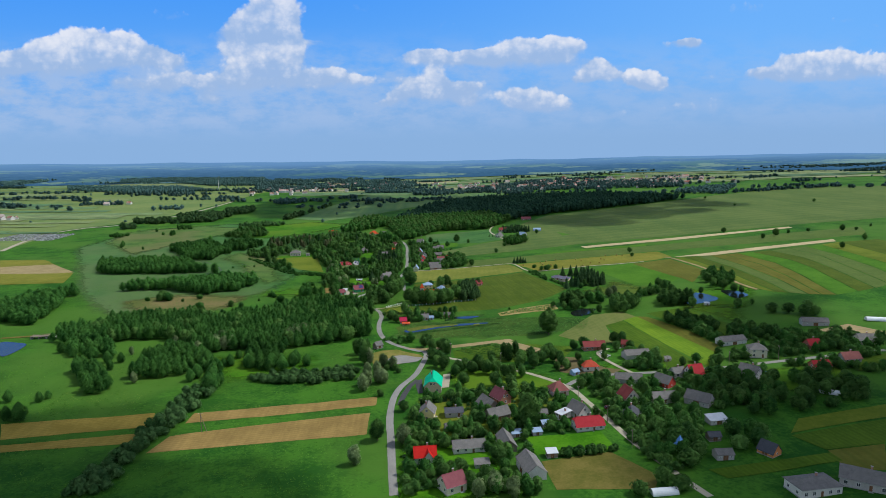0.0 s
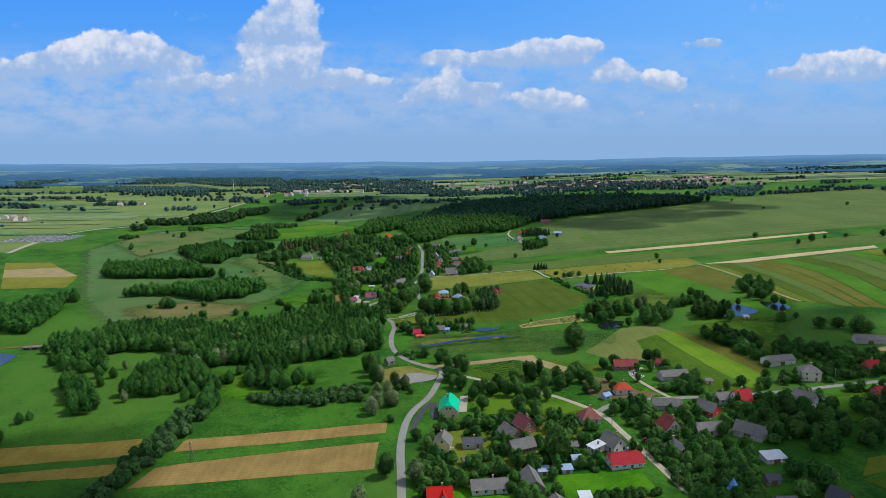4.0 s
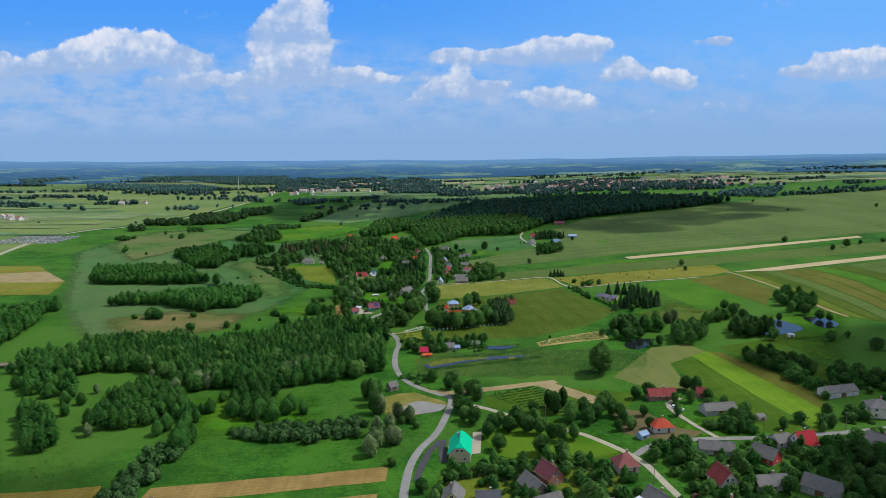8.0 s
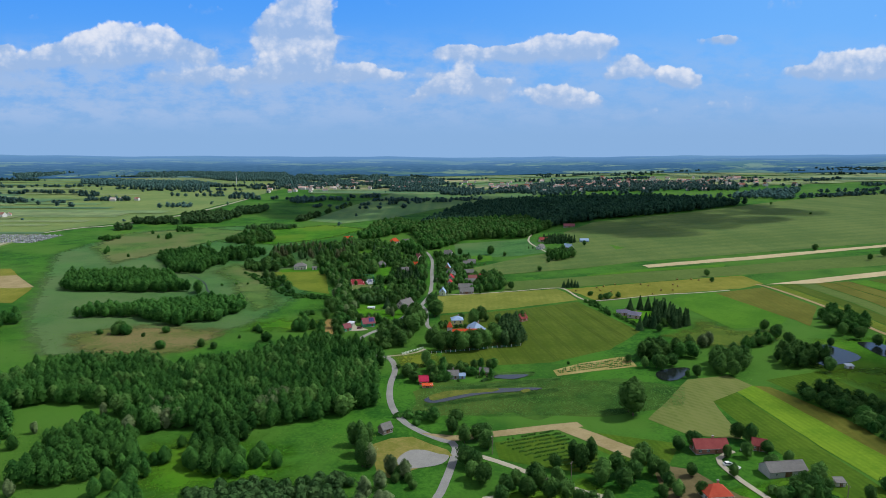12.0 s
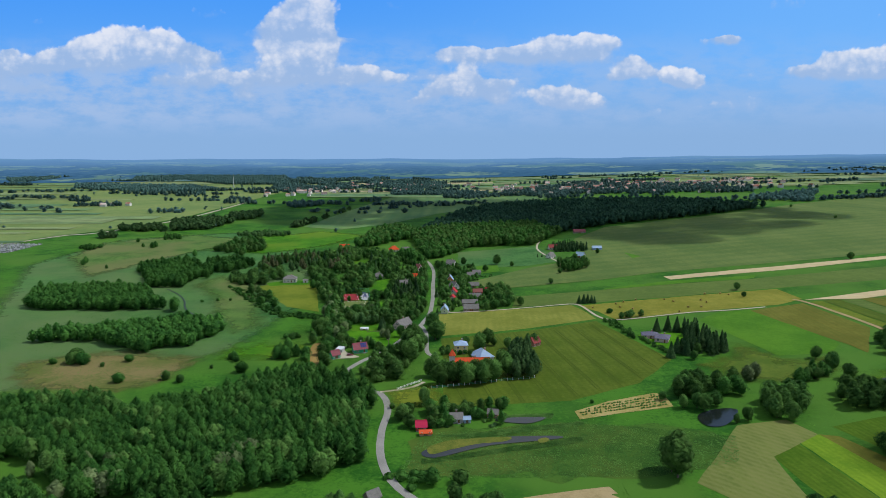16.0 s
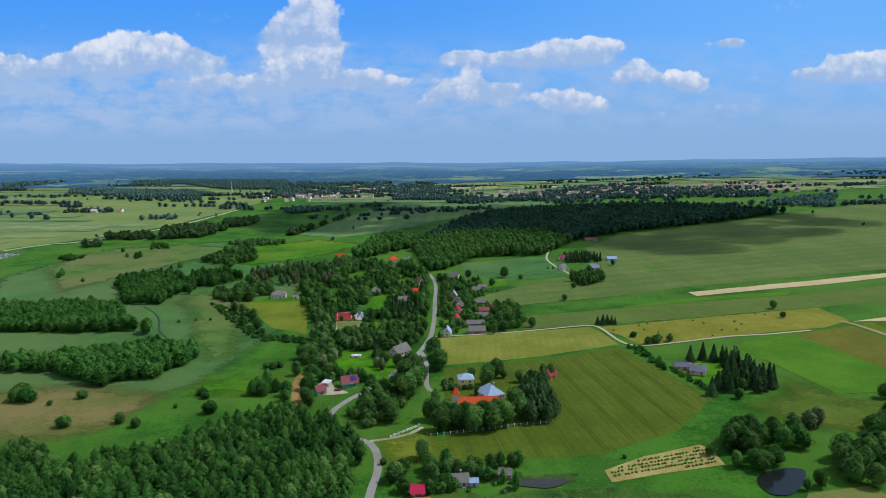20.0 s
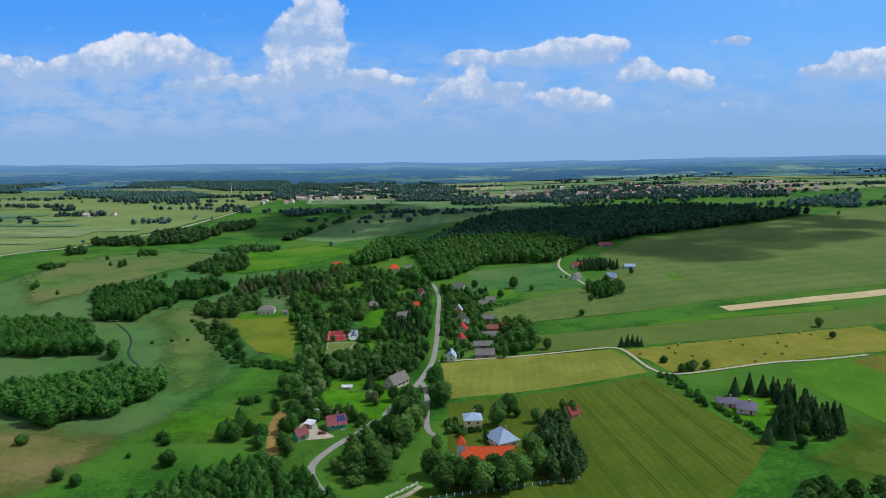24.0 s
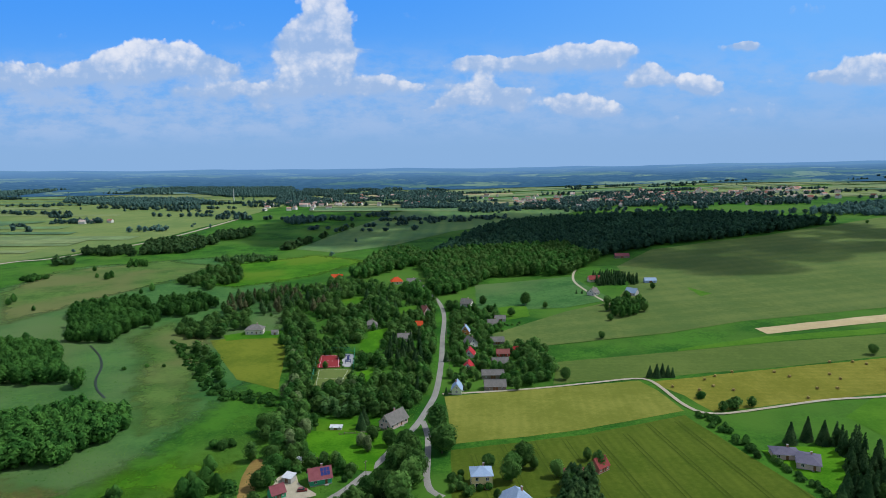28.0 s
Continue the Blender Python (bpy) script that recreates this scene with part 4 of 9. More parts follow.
drape('green_yard', [(-80.3, 614.3), (-74.4, 620.2), (-69.2, 609.8), (-60.5, 601.9), (-75.6, 600)], GRAVEL, 0.2624, 'paved yard beside a green house', 'field', round_off=True)
drape('fish_pond_a', [(217.4, 532.2), (232.7, 537.4), (238.3, 512.6), (212.6, 500.9), (209.8, 511)], WATER, 0.360, 'blue-grey fish pond with grassy banks', 'pond', cell=400, round_off=True)
drape('fish_pond_b', [(254, 540.6), (264.4, 536.5), (265.8, 519), (252.3, 511.7), (250.6, 528.5)], WATER, 0.364, 'narrow blue fish pond', 'pond', cell=400, round_off=True)
drape('tree_pond', [(115.7, 500.3), (129, 506.4), (135.8, 503.3), (124, 487.9), (114.7, 488.8)], WATER, 0.368, 'dark pond ringed by trees', 'pond', cell=400, round_off=True)
drape('marsh_pool', [(-13.2, 471.9), (10.6, 482.8), (43.5, 483.6), (46.5, 480.3), (17.4, 475.8), (-8.3, 465.2)], WATER, 0.372, 'dark marsh pool among reeds', 'pond', cell=400, round_off=True)
drape('dyke_pond', [(-299.8, 462.3), (-287.5, 461.4), (-277.5, 455.3), (-274.9, 434.6), (-280.2, 431.3)], WATER, 0.376, 'deep blue pond beside a dyke', 'pond', cell=400, round_off=True)
drape('reed_pool', [(19.2, 502), (29.8, 505), (44, 504), (34.2, 497.6)], WATER, 0.380, 'small dark pool in reeds', 'pond', cell=400, round_off=True)
drape('pond_weed', [(-11.4, 474.8), (-3.9, 480.7), (5.8, 482.5), (24, 483.7), (22.4, 479.1), (10.4, 476.6), (-1.5, 472.6), (-9.6, 468.9)], PONDWEED, 0.395, 'yellow-green pond weed on a marsh pool', 'pond weed', cell=400, round_off=True, wobble=2)
drape('pond_weed', [(37.4, 479.8), (41.5, 481.7), (42.4, 478.5), (38.3, 476.2)], PONDWEED, 0.399, 'yellow-green pond weed on a marsh pool', 'pond weed', cell=400, round_off=True, wobble=2)
MARSH_EDGE = [(-23.3, 453.9), (-14, 488.9), (23.8, 495.9), (61.2, 497.9), (123.6, 477.3), (115.9, 454.4), (77.9, 444.6), (-22.9, 449)]
GARDEN_SHADE = [(184.9, 451.2), (224.9, 499), (296.8, 534.4), (320.1, 490.8), (224.4, 369.6), (199.3, 375.1), (198.3, 400.9)]
SHADE = [(-408.8, 1484.2), (-298, 1292.2), (-200, 1330), (-105, 1330), (-25, 1285), (65, 1245), (125, 1180), (170, 1135), (208, 1117.2), (236.5, 1032.5), (290.3, 1038.8), (392.5, 1104.3), (482.9, 1132.9), (581.5, 1211.3), (581.1, 1292.3), (546.1, 1352.3), (560.6, 1520), (302.2, 1669.9), (84.2, 1781.5), (-39, 1781.6), (-175.8, 1893.2), (-343.4, 1802.4), (-385.2, 1604.1)]
PLAIN_EDGE = [(-587.2, 918.3), (-625, 1146.4), (-566.2, 1241), (-512.8, 1431.8), (-503, 1763.8), (-491.9, 1951.5), (-462.4, 2306), (-376.1, 2613.2), (-1147.9, 2808.9), (-2500, 2750), (-1400, 1000), (-820, 1000)]
OLIVE_EDGE = [(-8.8, 642.8), (53.1, 656.3), (105.2, 674.4), (130.3, 581.6), (100.4, 545.3), (59.9, 524.3), (-2.8, 520.9), (-6.2, 538.9)]


# ------------------------------------------------------------------ woods
WOODS = {
    'alder_wood': [(-249.3, 473.7), (-241.3, 518.2), (-187.9, 524.9), (-163.6, 509.2), (-127.8, 526.6), (-93.8, 570), (-59.4, 549), (-46, 522.7), (-38.1, 459.3), (-57.5, 446.6), (-99, 430.9), (-145.3, 429.2), (-176.3, 460.6), (-209.8, 463.3), (-231.4, 445.7)],
    'alder_grove': [(-174.6, 380.5), (-179.5, 412.4), (-169.2, 438.1), (-143.9, 421.4), (-133.1, 398.1), (-151.1, 380.4)],
    'meadow_wood': [(-360.1, 728.8), (-388.1, 792.7), (-316.6, 804.8), (-280.2, 783.9), (-221.6, 708.1), (-232.4, 730.8), (-275.2, 723.8), (-356.3, 728)],
    'meadow_copse': [(-298, 626.8), (-290, 643.2), (-242.7, 663.9), (-212.2, 686.6), (-176.6, 676.3), (-168.5, 659.9), (-176.1, 627.6), (-204.9, 610.3), (-256.9, 637.6), (-302.7, 631.5)],
    'edge_wood': [(-334.2, 517), (-365, 568), (-355.1, 600.5), (-345.8, 620.5), (-323.6, 613.1), (-337.5, 634.4), (-316.2, 564), (-304.7, 511.3)],
    'brook_wood': [(-299.9, 846.4), (-300.6, 869), (-252.9, 858.7), (-262.8, 874.5), (-262.6, 812.2)],
    'brook_copse': [(-344.8, 897.2), (-337.7, 903.6), (-283.4, 913.6), (-290.6, 929.7), (-307.7, 903.1)],
    'dark_forest': [(-53.1, 1205.6), (-1.5, 1405.5), (71.1, 1558.5), (233.3, 1600.3), (425.5, 1549.9), (513.5, 1422.3), (562.7, 1389.5), (417.2, 1301.8), (238.1, 1227.5), (163.4, 1168.7), (153.7, 1155.6), (129.5, 1248.7), (-8.3, 1249.4)],
    'road_forest': [(-135.5, 1085.7), (-124.3, 1183.9), (-102.8, 1250.7), (-67.4, 1249), (-63.9, 1151.3), (-87.5, 1113.3), (-118.5, 1058.7), (-141.1, 1079)],
    'far_belt': [(-280.1, 1300.9), (-244.6, 1383.9), (-211.7, 1623.4), (-210, 1610.6), (-236.3, 1427.4), (-262.2, 1267.7)],
    'long_wood': [(-1129.5, 2123.7), (-1225.8, 2294), (-827.4, 2269.9), (-686.3, 2123.7), (-843.7, 1997)],
    'twin_copse_a': [(-611.9, 1492.7), (-620, 1511), (-597.1, 1511.2), (-584.2, 1484.9)],
    'twin_copse_b': [(-581.2, 1493), (-597.8, 1529.1), (-566.3, 1547.7), (-545, 1501.2)],
    'valley_copse_a': [(-527.7, 1148.6), (-535.8, 1170.1), (-505.1, 1174.8), (-499.8, 1169.7)],
    'valley_copse_b': [(-552.9, 1238.6), (-548.9, 1260), (-493.9, 1288.5), (-483.9, 1269.9), (-488.5, 1224.2)],
    'valley_copse_c': [(-454.9, 1239), (-495.7, 1337.7), (-456.1, 1406.3), (-392.3, 1350.2), (-401.5, 1259.1)],
    'valley_copse_d': [(-419.6, 1389.3), (-434.6, 1459.9), (-381.9, 1509.5), (-373.6, 1468), (-377.4, 1395.6)],
    'plain_belt': [(-168.7, 1952), (-170.6, 2118.4), (76.2, 2005.5), (79.6, 1932.4)],
    'ridge_wood': [(594.1, 1528.2), (642.7, 1605.1), (828.1, 1694.7), (684.9, 1461)],
    'tree_row': [(-831.5, 1623.3), (-841.3, 1641.1), (-757.1, 1665.7), (-738.4, 1636.3)],
    'pond_grove': [(108.2, 538.4), (111.1, 531.5), (129, 541.7), (148, 539.4), (152.5, 519.1), (157.2, 533.2), (138.9, 529.9), (120.9, 512.3), (112.9, 523.3)],
    'pond_copse': [(146.5, 504.8), (152.9, 514.4), (171.5, 519.7), (181.1, 527), (161.3, 493.1), (149.3, 488.5), (147.1, 496.2)],
    'front_forest': [(-67.2, 1194.2), (-53.1, 1205.6), (-8.3, 1249.4), (129.5, 1248.7), (153.7, 1155.6), (163.4, 1168.7), (135, 1106.9), (102.3, 1058.8), (23.5, 1066.5), (-8, 990), (-24, 978), (-40, 1000), (-46, 1040)],
    'back_wood': [(-1122.2, 2467.9), (-1224.6, 2703), (-1088.1, 2824.2), (-673.7, 2833.1), (-544.6, 2355.1), (-758.3, 2356.8), (-973.4, 2561.4)],
    'hedge_belt': [(-722.2, 1771.6), (-718.2, 1772), (-485.2, 1785), (-483.3, 1760)],
    'small_wood': [(-741.5, 1936.3), (-766.4, 1996.9), (-690.3, 1998), (-665.3, 1937.3)],
    'belt_copse': [(-366.8, 1616), (-385.5, 1702.8), (-291.1, 1735.5), (-285.6, 1719.2), (-321.8, 1614.7)],
    'hamlet_wood': [(-516.8, 2033), (-666.7, 2657.2), (-528.3, 2719.5), (-292.1, 2735.4), (-83.5, 2577.7), (-70.7, 2232.2), (-227.6, 2205.7), (-390.7, 2099.5)],
    'upper_belt': [(-182.8, 2162), (-192.1, 2342.1), (-57.9, 2484.6), (-2.4, 2266.1), (-48.9, 2148.3)],
    'village_woods': [(-41, 1853.3), (253.4, 2106.5), (415.8, 2165.9), (763.1, 1889.6), (688.2, 1714.9), (445.9, 1773.5), (257.8, 1729.8)],
    'west_wood': [(-1412.9, 2262.8), (-1579.9, 2490.7), (-1533.4, 2594.2), (-1461, 2673.8), (-1459.9, 2670.8), (-1426.1, 2435.7)],
    'valley_clump': [(-482.2, 1239), (-472.6, 1230.9), (-442.4, 1230.9), (-442, 1229.1)],
    'meadow_clump': [(-296.1, 817.5), (-340.3, 895.2), (-310.6, 905.7), (-261.9, 888.1), (-257.3, 877.4), (-271.5, 842.4), (-260.4, 814.5)],
    'alder_clump': [(-187.8, 355.9), (-213, 392.5), (-210.9, 401.5), (-196.3, 392.4), (-177.2, 362.3), (-180, 354.8)],
    'alder_patch': [(-123.2, 363.4), (-136.9, 399.6), (-132.7, 407.6), (-121.7, 386.9), (-114.6, 361.9)],
    'alder_spur': [(-106.8, 391.6), (-117.4, 435.9), (-103.9, 452.9), (-95.5, 431.7), (-87.9, 395.9), (-96.4, 388.5)],
    'pond_row': [(133.4, 524.7), (134.2, 526.4), (155.7, 525.6), (157.3, 526.6), (143.8, 522.3)],
}
GROVES = [
    ('garden_trees', 7.8, (5, 9), (2.9, 4.2), 330, 0.44, 'round', LEAF_ROUND, 'leafy garden trees between the houses', [(101.7, 299.1), (131.1, 301.1), (120.6, 267.8), (100.7, 266.9)]),
    ('garden_trees', 7.8, (5, 9), (2.9, 4.2), 330, 0.44, 'round', LEAF_ROUND, 'leafy garden trees between the houses', [(112, 283.5), (119.5, 265.2), (109.8, 245.7), (100.8, 251.7)]),
    ('garden_trees', 8.3, (6, 10), (3.1, 4.4), 330, 0.44, 'round', LEAF_ROUND, 'leafy garden trees between the houses', [(154.2, 344.4), (172.7, 337.4), (165.7, 306.7), (146.3, 301.4), (142.7, 318.1)]),
    ('garden_trees', 8.3, (6, 10), (3.1, 4.4), 330, 0.44, 'round', LEAF_ROUND, 'leafy garden trees between the houses', [(167.4, 315.4), (178, 306), (164.2, 286.4), (154.8, 291.2)]),
    ('garden_trees', 8.8, (6, 10), (3.2, 4.7), 330, 0.44, 'round', LEAF_ROUND, 'leafy garden trees between the houses', [(133.5, 274.3), (148.5, 276.6), (137, 251.4), (124.6, 250.7)]),
    ('garden_trees', 8.8, (6, 10), (3.2, 4.7), 330, 0.44, 'round', LEAF_ROUND, 'leafy garden trees between the houses', [(195, 333.3), (217.4, 339.9), (223.6, 321.4), (215.3, 307.1), (182.4, 301.7)]),
    ('garden_trees', 9.8, (6, 10), (3.6, 5.2), 330, 0.44, 'round', LEAF_ROUND, 'leafy garden trees between the houses', [(183.3, 428.3), (214, 435.7), (232.4, 412), (239, 397.6), (214.8, 368), (217.4, 404.8)]),
    ('garden_trees', 8.8, (5, 8), (3.2, 4.7), 330, 0.44, 'round', LEAF_ROUND, 'leafy garden trees between the houses', [(174.9, 457), (203.9, 439.5), (195.1, 420.2), (171.7, 428.1)]),
    ('garden_trees', 10.8, (6, 10), (4.0, 5.7), 330, 0.44, 'round', LEAF_ROUND, 'leafy garden trees between the houses', [(256.7, 479.3), (291.6, 458.5), (281, 435.3), (247.8, 462.3)]),
    ('garden_trees', 8.8, (5, 8), (3.2, 4.7), 330, 0.44, 'round', LEAF_ROUND, 'leafy garden trees between the houses', [(66.4, 239.1), (87.4, 242.9), (101.3, 238.8), (104.3, 226), (62.1, 231.4)]),
    ('garden_trees', 8.8, (5, 8), (3.2, 4.7), 330, 0.44, 'round', LEAF_ROUND, 'leafy garden trees between the houses', [(260.3, 408.6), (277.3, 380), (256.9, 351.6), (234, 356)]),
    ('garden_trees', 8.8, (5, 8), (3.2, 4.7), 330, 0.44, 'round', LEAF_ROUND, 'leafy garden trees between the houses', [(154.3, 351.8), (138.1, 359.6), (101.9, 382), (103, 361.5), (132.5, 344.8)]),
    ('garden_trees', 8.8, (5, 8), (3.2, 4.7), 330, 0.44, 'round', LEAF_ROUND, 'leafy garden trees between the houses', [(164.2, 461.1), (182.2, 450.8), (188.5, 427.9), (181.1, 403.3), (173.4, 429.5), (168.7, 452.4)]),
    ('village_trees', 9.8, (7, 11), (3.6, 5.2), 330, 0.44, 'round', LEAF_ROUND, 'leafy trees among village houses', [(-163.2, 989.2), (-140.9, 1046.5), (-74.8, 1001.3), (-52.2, 894.8), (-87.6, 872.6), (-129, 891.8)]),
    ('village_trees', 9.8, (7, 11), (3.6, 5.2), 330, 0.44, 'round', LEAF_ROUND, 'leafy trees among village houses', [(-110.6, 872.8), (-42.8, 884.9), (-36.1, 825.6), (-77, 808.6), (-99.3, 818.7)]),
    ('village_trees', 8.8, (6, 10), (3.2, 4.7), 330, 0.44, 'round', LEAF_ROUND, 'leafy trees among village houses', [(-87.9, 718.1), (-55.7, 720.1), (-44.4, 682.9), (-54.3, 672.1), (-79.5, 682.7)]),
    ('village_trees', 8.8, (6, 10), (3.2, 4.7), 330, 0.44, 'round', LEAF_ROUND, 'leafy trees among village houses', [(-74.7, 795), (-55.8, 769.9), (-53.5, 727.5), (-72, 720), (-68.1, 755.2)]),
    ('village_trees', 9.8, (7, 11), (3.6, 5.2), 330, 0.44, 'round', LEAF_ROUND, 'leafy trees among village houses', [(-158.9, 896), (-125.5, 867.5), (-100.7, 749.7), (-115.7, 772.3), (-132.4, 826.3)]),
    ('village_trees', 8.8, (5, 9), (3.2, 4.7), 330, 0.44, 'round', LEAF_ROUND, 'leafy trees among village houses', [(-18.5, 924.8), (-2.1, 934.8), (-4.4, 839.8), (-11.9, 771.5), (-15.5, 856.9)]),
    ('village_trees', 8.8, (5, 8), (3.2, 4.7), 330, 0.44, 'round', LEAF_ROUND, 'leafy trees among village houses', [(29.6, 821.5), (49.1, 834.4), (51.2, 766.6), (54.7, 729.3), (30.9, 717.4), (29, 757.5)]),
    ('village_trees', 10.8, (7, 11), (4.0, 5.7), 330, 0.44, 'round', LEAF_ROUND, 'leafy trees among village houses', [(-219.3, 877.2), (-193.8, 912.8), (-170.8, 858.9), (-182.4, 829.4), (-197, 823.4)]),
    ('village_trees', 9.8, (7, 11), (3.6, 5.2), 330, 0.44, 'round', LEAF_ROUND, 'leafy trees among village houses', [(-191.3, 794.9), (-170.3, 782), (-149.7, 733.9), (-156.5, 727)]),
    ('village_trees', 10.8, (7, 11), (4.0, 5.7), 330, 0.44, 'round', LEAF_ROUND, 'leafy trees among village houses', [(-312.4, 1042.3), (-308.5, 1109.6), (-281.3, 1147.9), (-247.1, 1041.7), (-265.8, 1003.9)]),
    ('village_trees', 8.8, (6, 10), (3.2, 4.7), 330, 0.44, 'round', LEAF_ROUND, 'leafy trees among village houses', [(-97.2, 594.2), (-96.7, 656.8), (-83.3, 670.9), (-73.9, 643.4), (-78.5, 570.2), (-83.7, 551.4)]),
    ('village_trees', 7.8, (8, 13), (3.2, 4.8), 330, 0.44, 'round', LEAF_ROUND, 'leafy trees among village houses', [(-51.2, 582.1), (-36, 596.8), (-28.2, 561), (-45.1, 559.5)]),
    ('village_trees', 7.3, (5, 8), (2.7, 3.9), 330, 0.44, 'round', LEAF_ROUND, 'leafy trees among village houses', [(-29.5, 508.4), (-23.2, 521.3), (-17.8, 490.6), (-25.6, 485.3)]),
    ('village_trees', 7.8, (4, 7), (2.9, 4.2), 330, 0.44, 'round', LEAF_ROUND, 'leafy trees among village houses', [(-12.6, 517.8), (12.2, 521.5), (12.2, 508.5), (-9.3, 498.4)]),
    ('village_trees', 8.3, (5, 8), (3.1, 4.4), 330, 0.44, 'round', LEAF_ROUND, 'leafy trees among village houses', [(8.1, 462.7), (-24.9, 469.9), (-19.7, 444.9), (-4, 433.8), (7.6, 441.5)]),
    ('bend_trees', 6.2, (9, 14), (3.0, 4.4), 380, 0.42, 'alder', LEAF_ALDER, 'tall alders beside the bend of the road', [(-92, 552), (-66, 566), (-50, 541), (-42, 520), (-56, 516), (-80, 532)]),
    ('bend_shrubs', 4.6, (3, 6), (1.8, 2.8), 200, 0.42, 'round', LEAF_LIGHT, 'light green shrubs between road and lane', [(-56, 572), (-46, 600), (-36, 622), (-26, 636), (-24, 600), (-30, 572), (-44, 556)]),
    ('road_end_trees', 6.5, (8, 13), (3.0, 4.4), 200, 0.6, 'round', LEAF_ALDER, 'leafy trees where the road bends away', [(-70, 985), (-48, 1015), (-30, 985), (-26, 955), (-46, 950)]),
    ('pond_hedge', 5.4, (7, 11), (2.8, 3.9), 330, 0.42, 'round', LEAF_ALDER, 'thick hedge of trees above the fish ponds', [(263, 600.7), (257, 571), (260, 557), (273, 559), (279, 575), (276, 607)]),
    ('pond_hedge', 5.2, (8, 13), (2.8, 4.0), 330, 0.42, 'round', LEAF_ROUND, 'dense trees beside a fish pond', [(187, 514), (190, 499), (200, 500), (211, 500), (210, 514), (205, 530)]),
    ('plot_hedge', 5.0, (4, 8), (2.2, 3.4), 260, 0.42, 'round', LEAF_ROUND, 'overgrown hedge along a garden plot', [(173, 460), (176, 446), (182, 435), (189, 428), (195, 424), (202, 434), (199, 454), (191, 466)]),
    ('pond_trees', 5.0, (6, 10), (2.6, 3.6), 260, 0.42, 'alder', LEAF_ALDER, 'trees on a wet meadow edge', [(180, 533), (181, 540), (197, 550), (203, 560), (202, 546)]),
    ('valley_trees', 6.4, (8, 12), (3.0, 4.2), 190, 0.6, 'round', LEAF_ALDER, 'broad trees in a strip across the wet meadow', [(-340, 888), (-355, 928), (-324, 948), (-292, 939), (-297, 912), (-317, 886)]),
    ('valley_trees', 6.4, (8, 12), (3.0, 4.2), 190, 0.6, 'round', LEAF_ALDER, 'broad trees beside the brook meadow', [(-276, 898), (-282, 931), (-258, 968), (-228, 930), (-241, 893)]),
    ('manor_shrubs', 5.5, (4, 8), (2.4, 3.6), 190, 0.5, 'round', LEAF_ROUND, 'leafy trees before the manor garden', [(-224, 837), (-205, 822), (-189, 829), (-198, 863), (-232, 871)]),
    ('valley_willows', 7.0, (5, 8), (2.8, 3.8), 110, 0.7, 'round', LEAF_WILLOW_D, 'pale willows across a green meadow', [(-332, 1185), (-290, 1166), (-249, 1192), (-294, 1223)]),
    ('valley_shrubs', 6.0, (3, 6), (2.2, 3.2), 110, 0.7, 'round', LEAF_ALDER, 'low shrubs on a wide wet meadow', [(-507, 1061), (-483, 1044), (-476, 1072), (-506, 1083)]),
    ('valley_shrubs', 6.0, (4, 8), (2.0, 3.0), 110, 0.7, 'alder', LEAF_ALDER, 'scattered young trees on a wet meadow', [(-423, 1137), (-402, 1150), (-420, 1182), (-440, 1178)]),
    ('hedge_shrubs', 4.2, (3.2, 5.5), (2.0, 2.9), 130, 0.55, 'round', LEAF_WILLOW_D, 'thick grey-green hedge of willow shrubs', [(-142.5, 246.8), (-126, 245.9), (-124.8, 288.4), (-118.2, 330.1), (-116.2, 358), (-130.2, 360.6), (-133.5, 328.8), (-134.1, 290.1)]),
    ('willow_shrubs', 4.4, (3, 5), (2.0, 3.0), 130, 0.55, 'round', LEAF_WILLOW_D, 'grey-green willow shrubs along a ditch', [(-104.7, 374.4), (-84.3, 381.8), (-40.7, 387.6), (-38.4, 370.6), (-73.9, 362.2)]),
    ('willow_shrubs', 4.4, (3, 5.5), (2.0, 3.0), 130, 0.55, 'round', LEAF_WILLOW_D, 'grey-green willow shrubs on a meadow', [(-102.5, 372.4), (-83.2, 365.4), (-65.2, 367.9), (-60.8, 377.7), (-86.2, 381.6)]),
    ('bank_trees', 7, (7, 11), (2.6, 3.6), 130, 0.55, 'alder', LEAF_ALDER, 'alders along a wet bank', [(-268.6, 468.4), (-272.1, 507.1), (-229.3, 480.1), (-199.5, 419.8), (-228.7, 424.1)]),
    ('street_hedge', 3, (2, 4), (1.4, 2.1), 130, 0.55, 'round', LEAF_ROUND, 'leafy hedge beside the village street', [(89.3, 298.5), (93.2, 297.8), (98.7, 268.3), (99.6, 245.7), (94.5, 244.2), (89.4, 269.7)]),
    ('garden_hedge', 2.6, (2, 3.5), (1.2, 1.8), 130, 0.55, 'round', LEAF_ROUND, 'leafy hedge of a garden', [(55.7, 266.4), (62.1, 268.2), (75.7, 268.9), (81.3, 267.1), (73, 263.5), (60.7, 262.2)]),
    ('thuja_row', 1.6, (1.8, 2.4), (0.5, 0.7), 130, 0.55, 'cone', LEAF_SPRUCE, 'row of small clipped conifers', [(-2.9, 330.7), (19.8, 335.1), (19.7, 333.5), (-2.9, 328.4)]),
    ('lane_hedge', 2.6, (1.6, 2.6), (1.1, 1.6), 130, 0.55, 'round', LEAF_ROUND, 'dark clipped hedge round a lawn', [(123.5, 626.7), (125.1, 626.6), (133.2, 595.1), (130.7, 595.2)]),
    ('field_hedge', 4, (1.5, 3.5), (1.2, 2.0), 130, 0.55, 'round', LEAF_ALDER, 'overgrown shrubs along a field edge', [(110, 672.8), (117.7, 671.4), (122.8, 637.4), (118, 633.4)]),
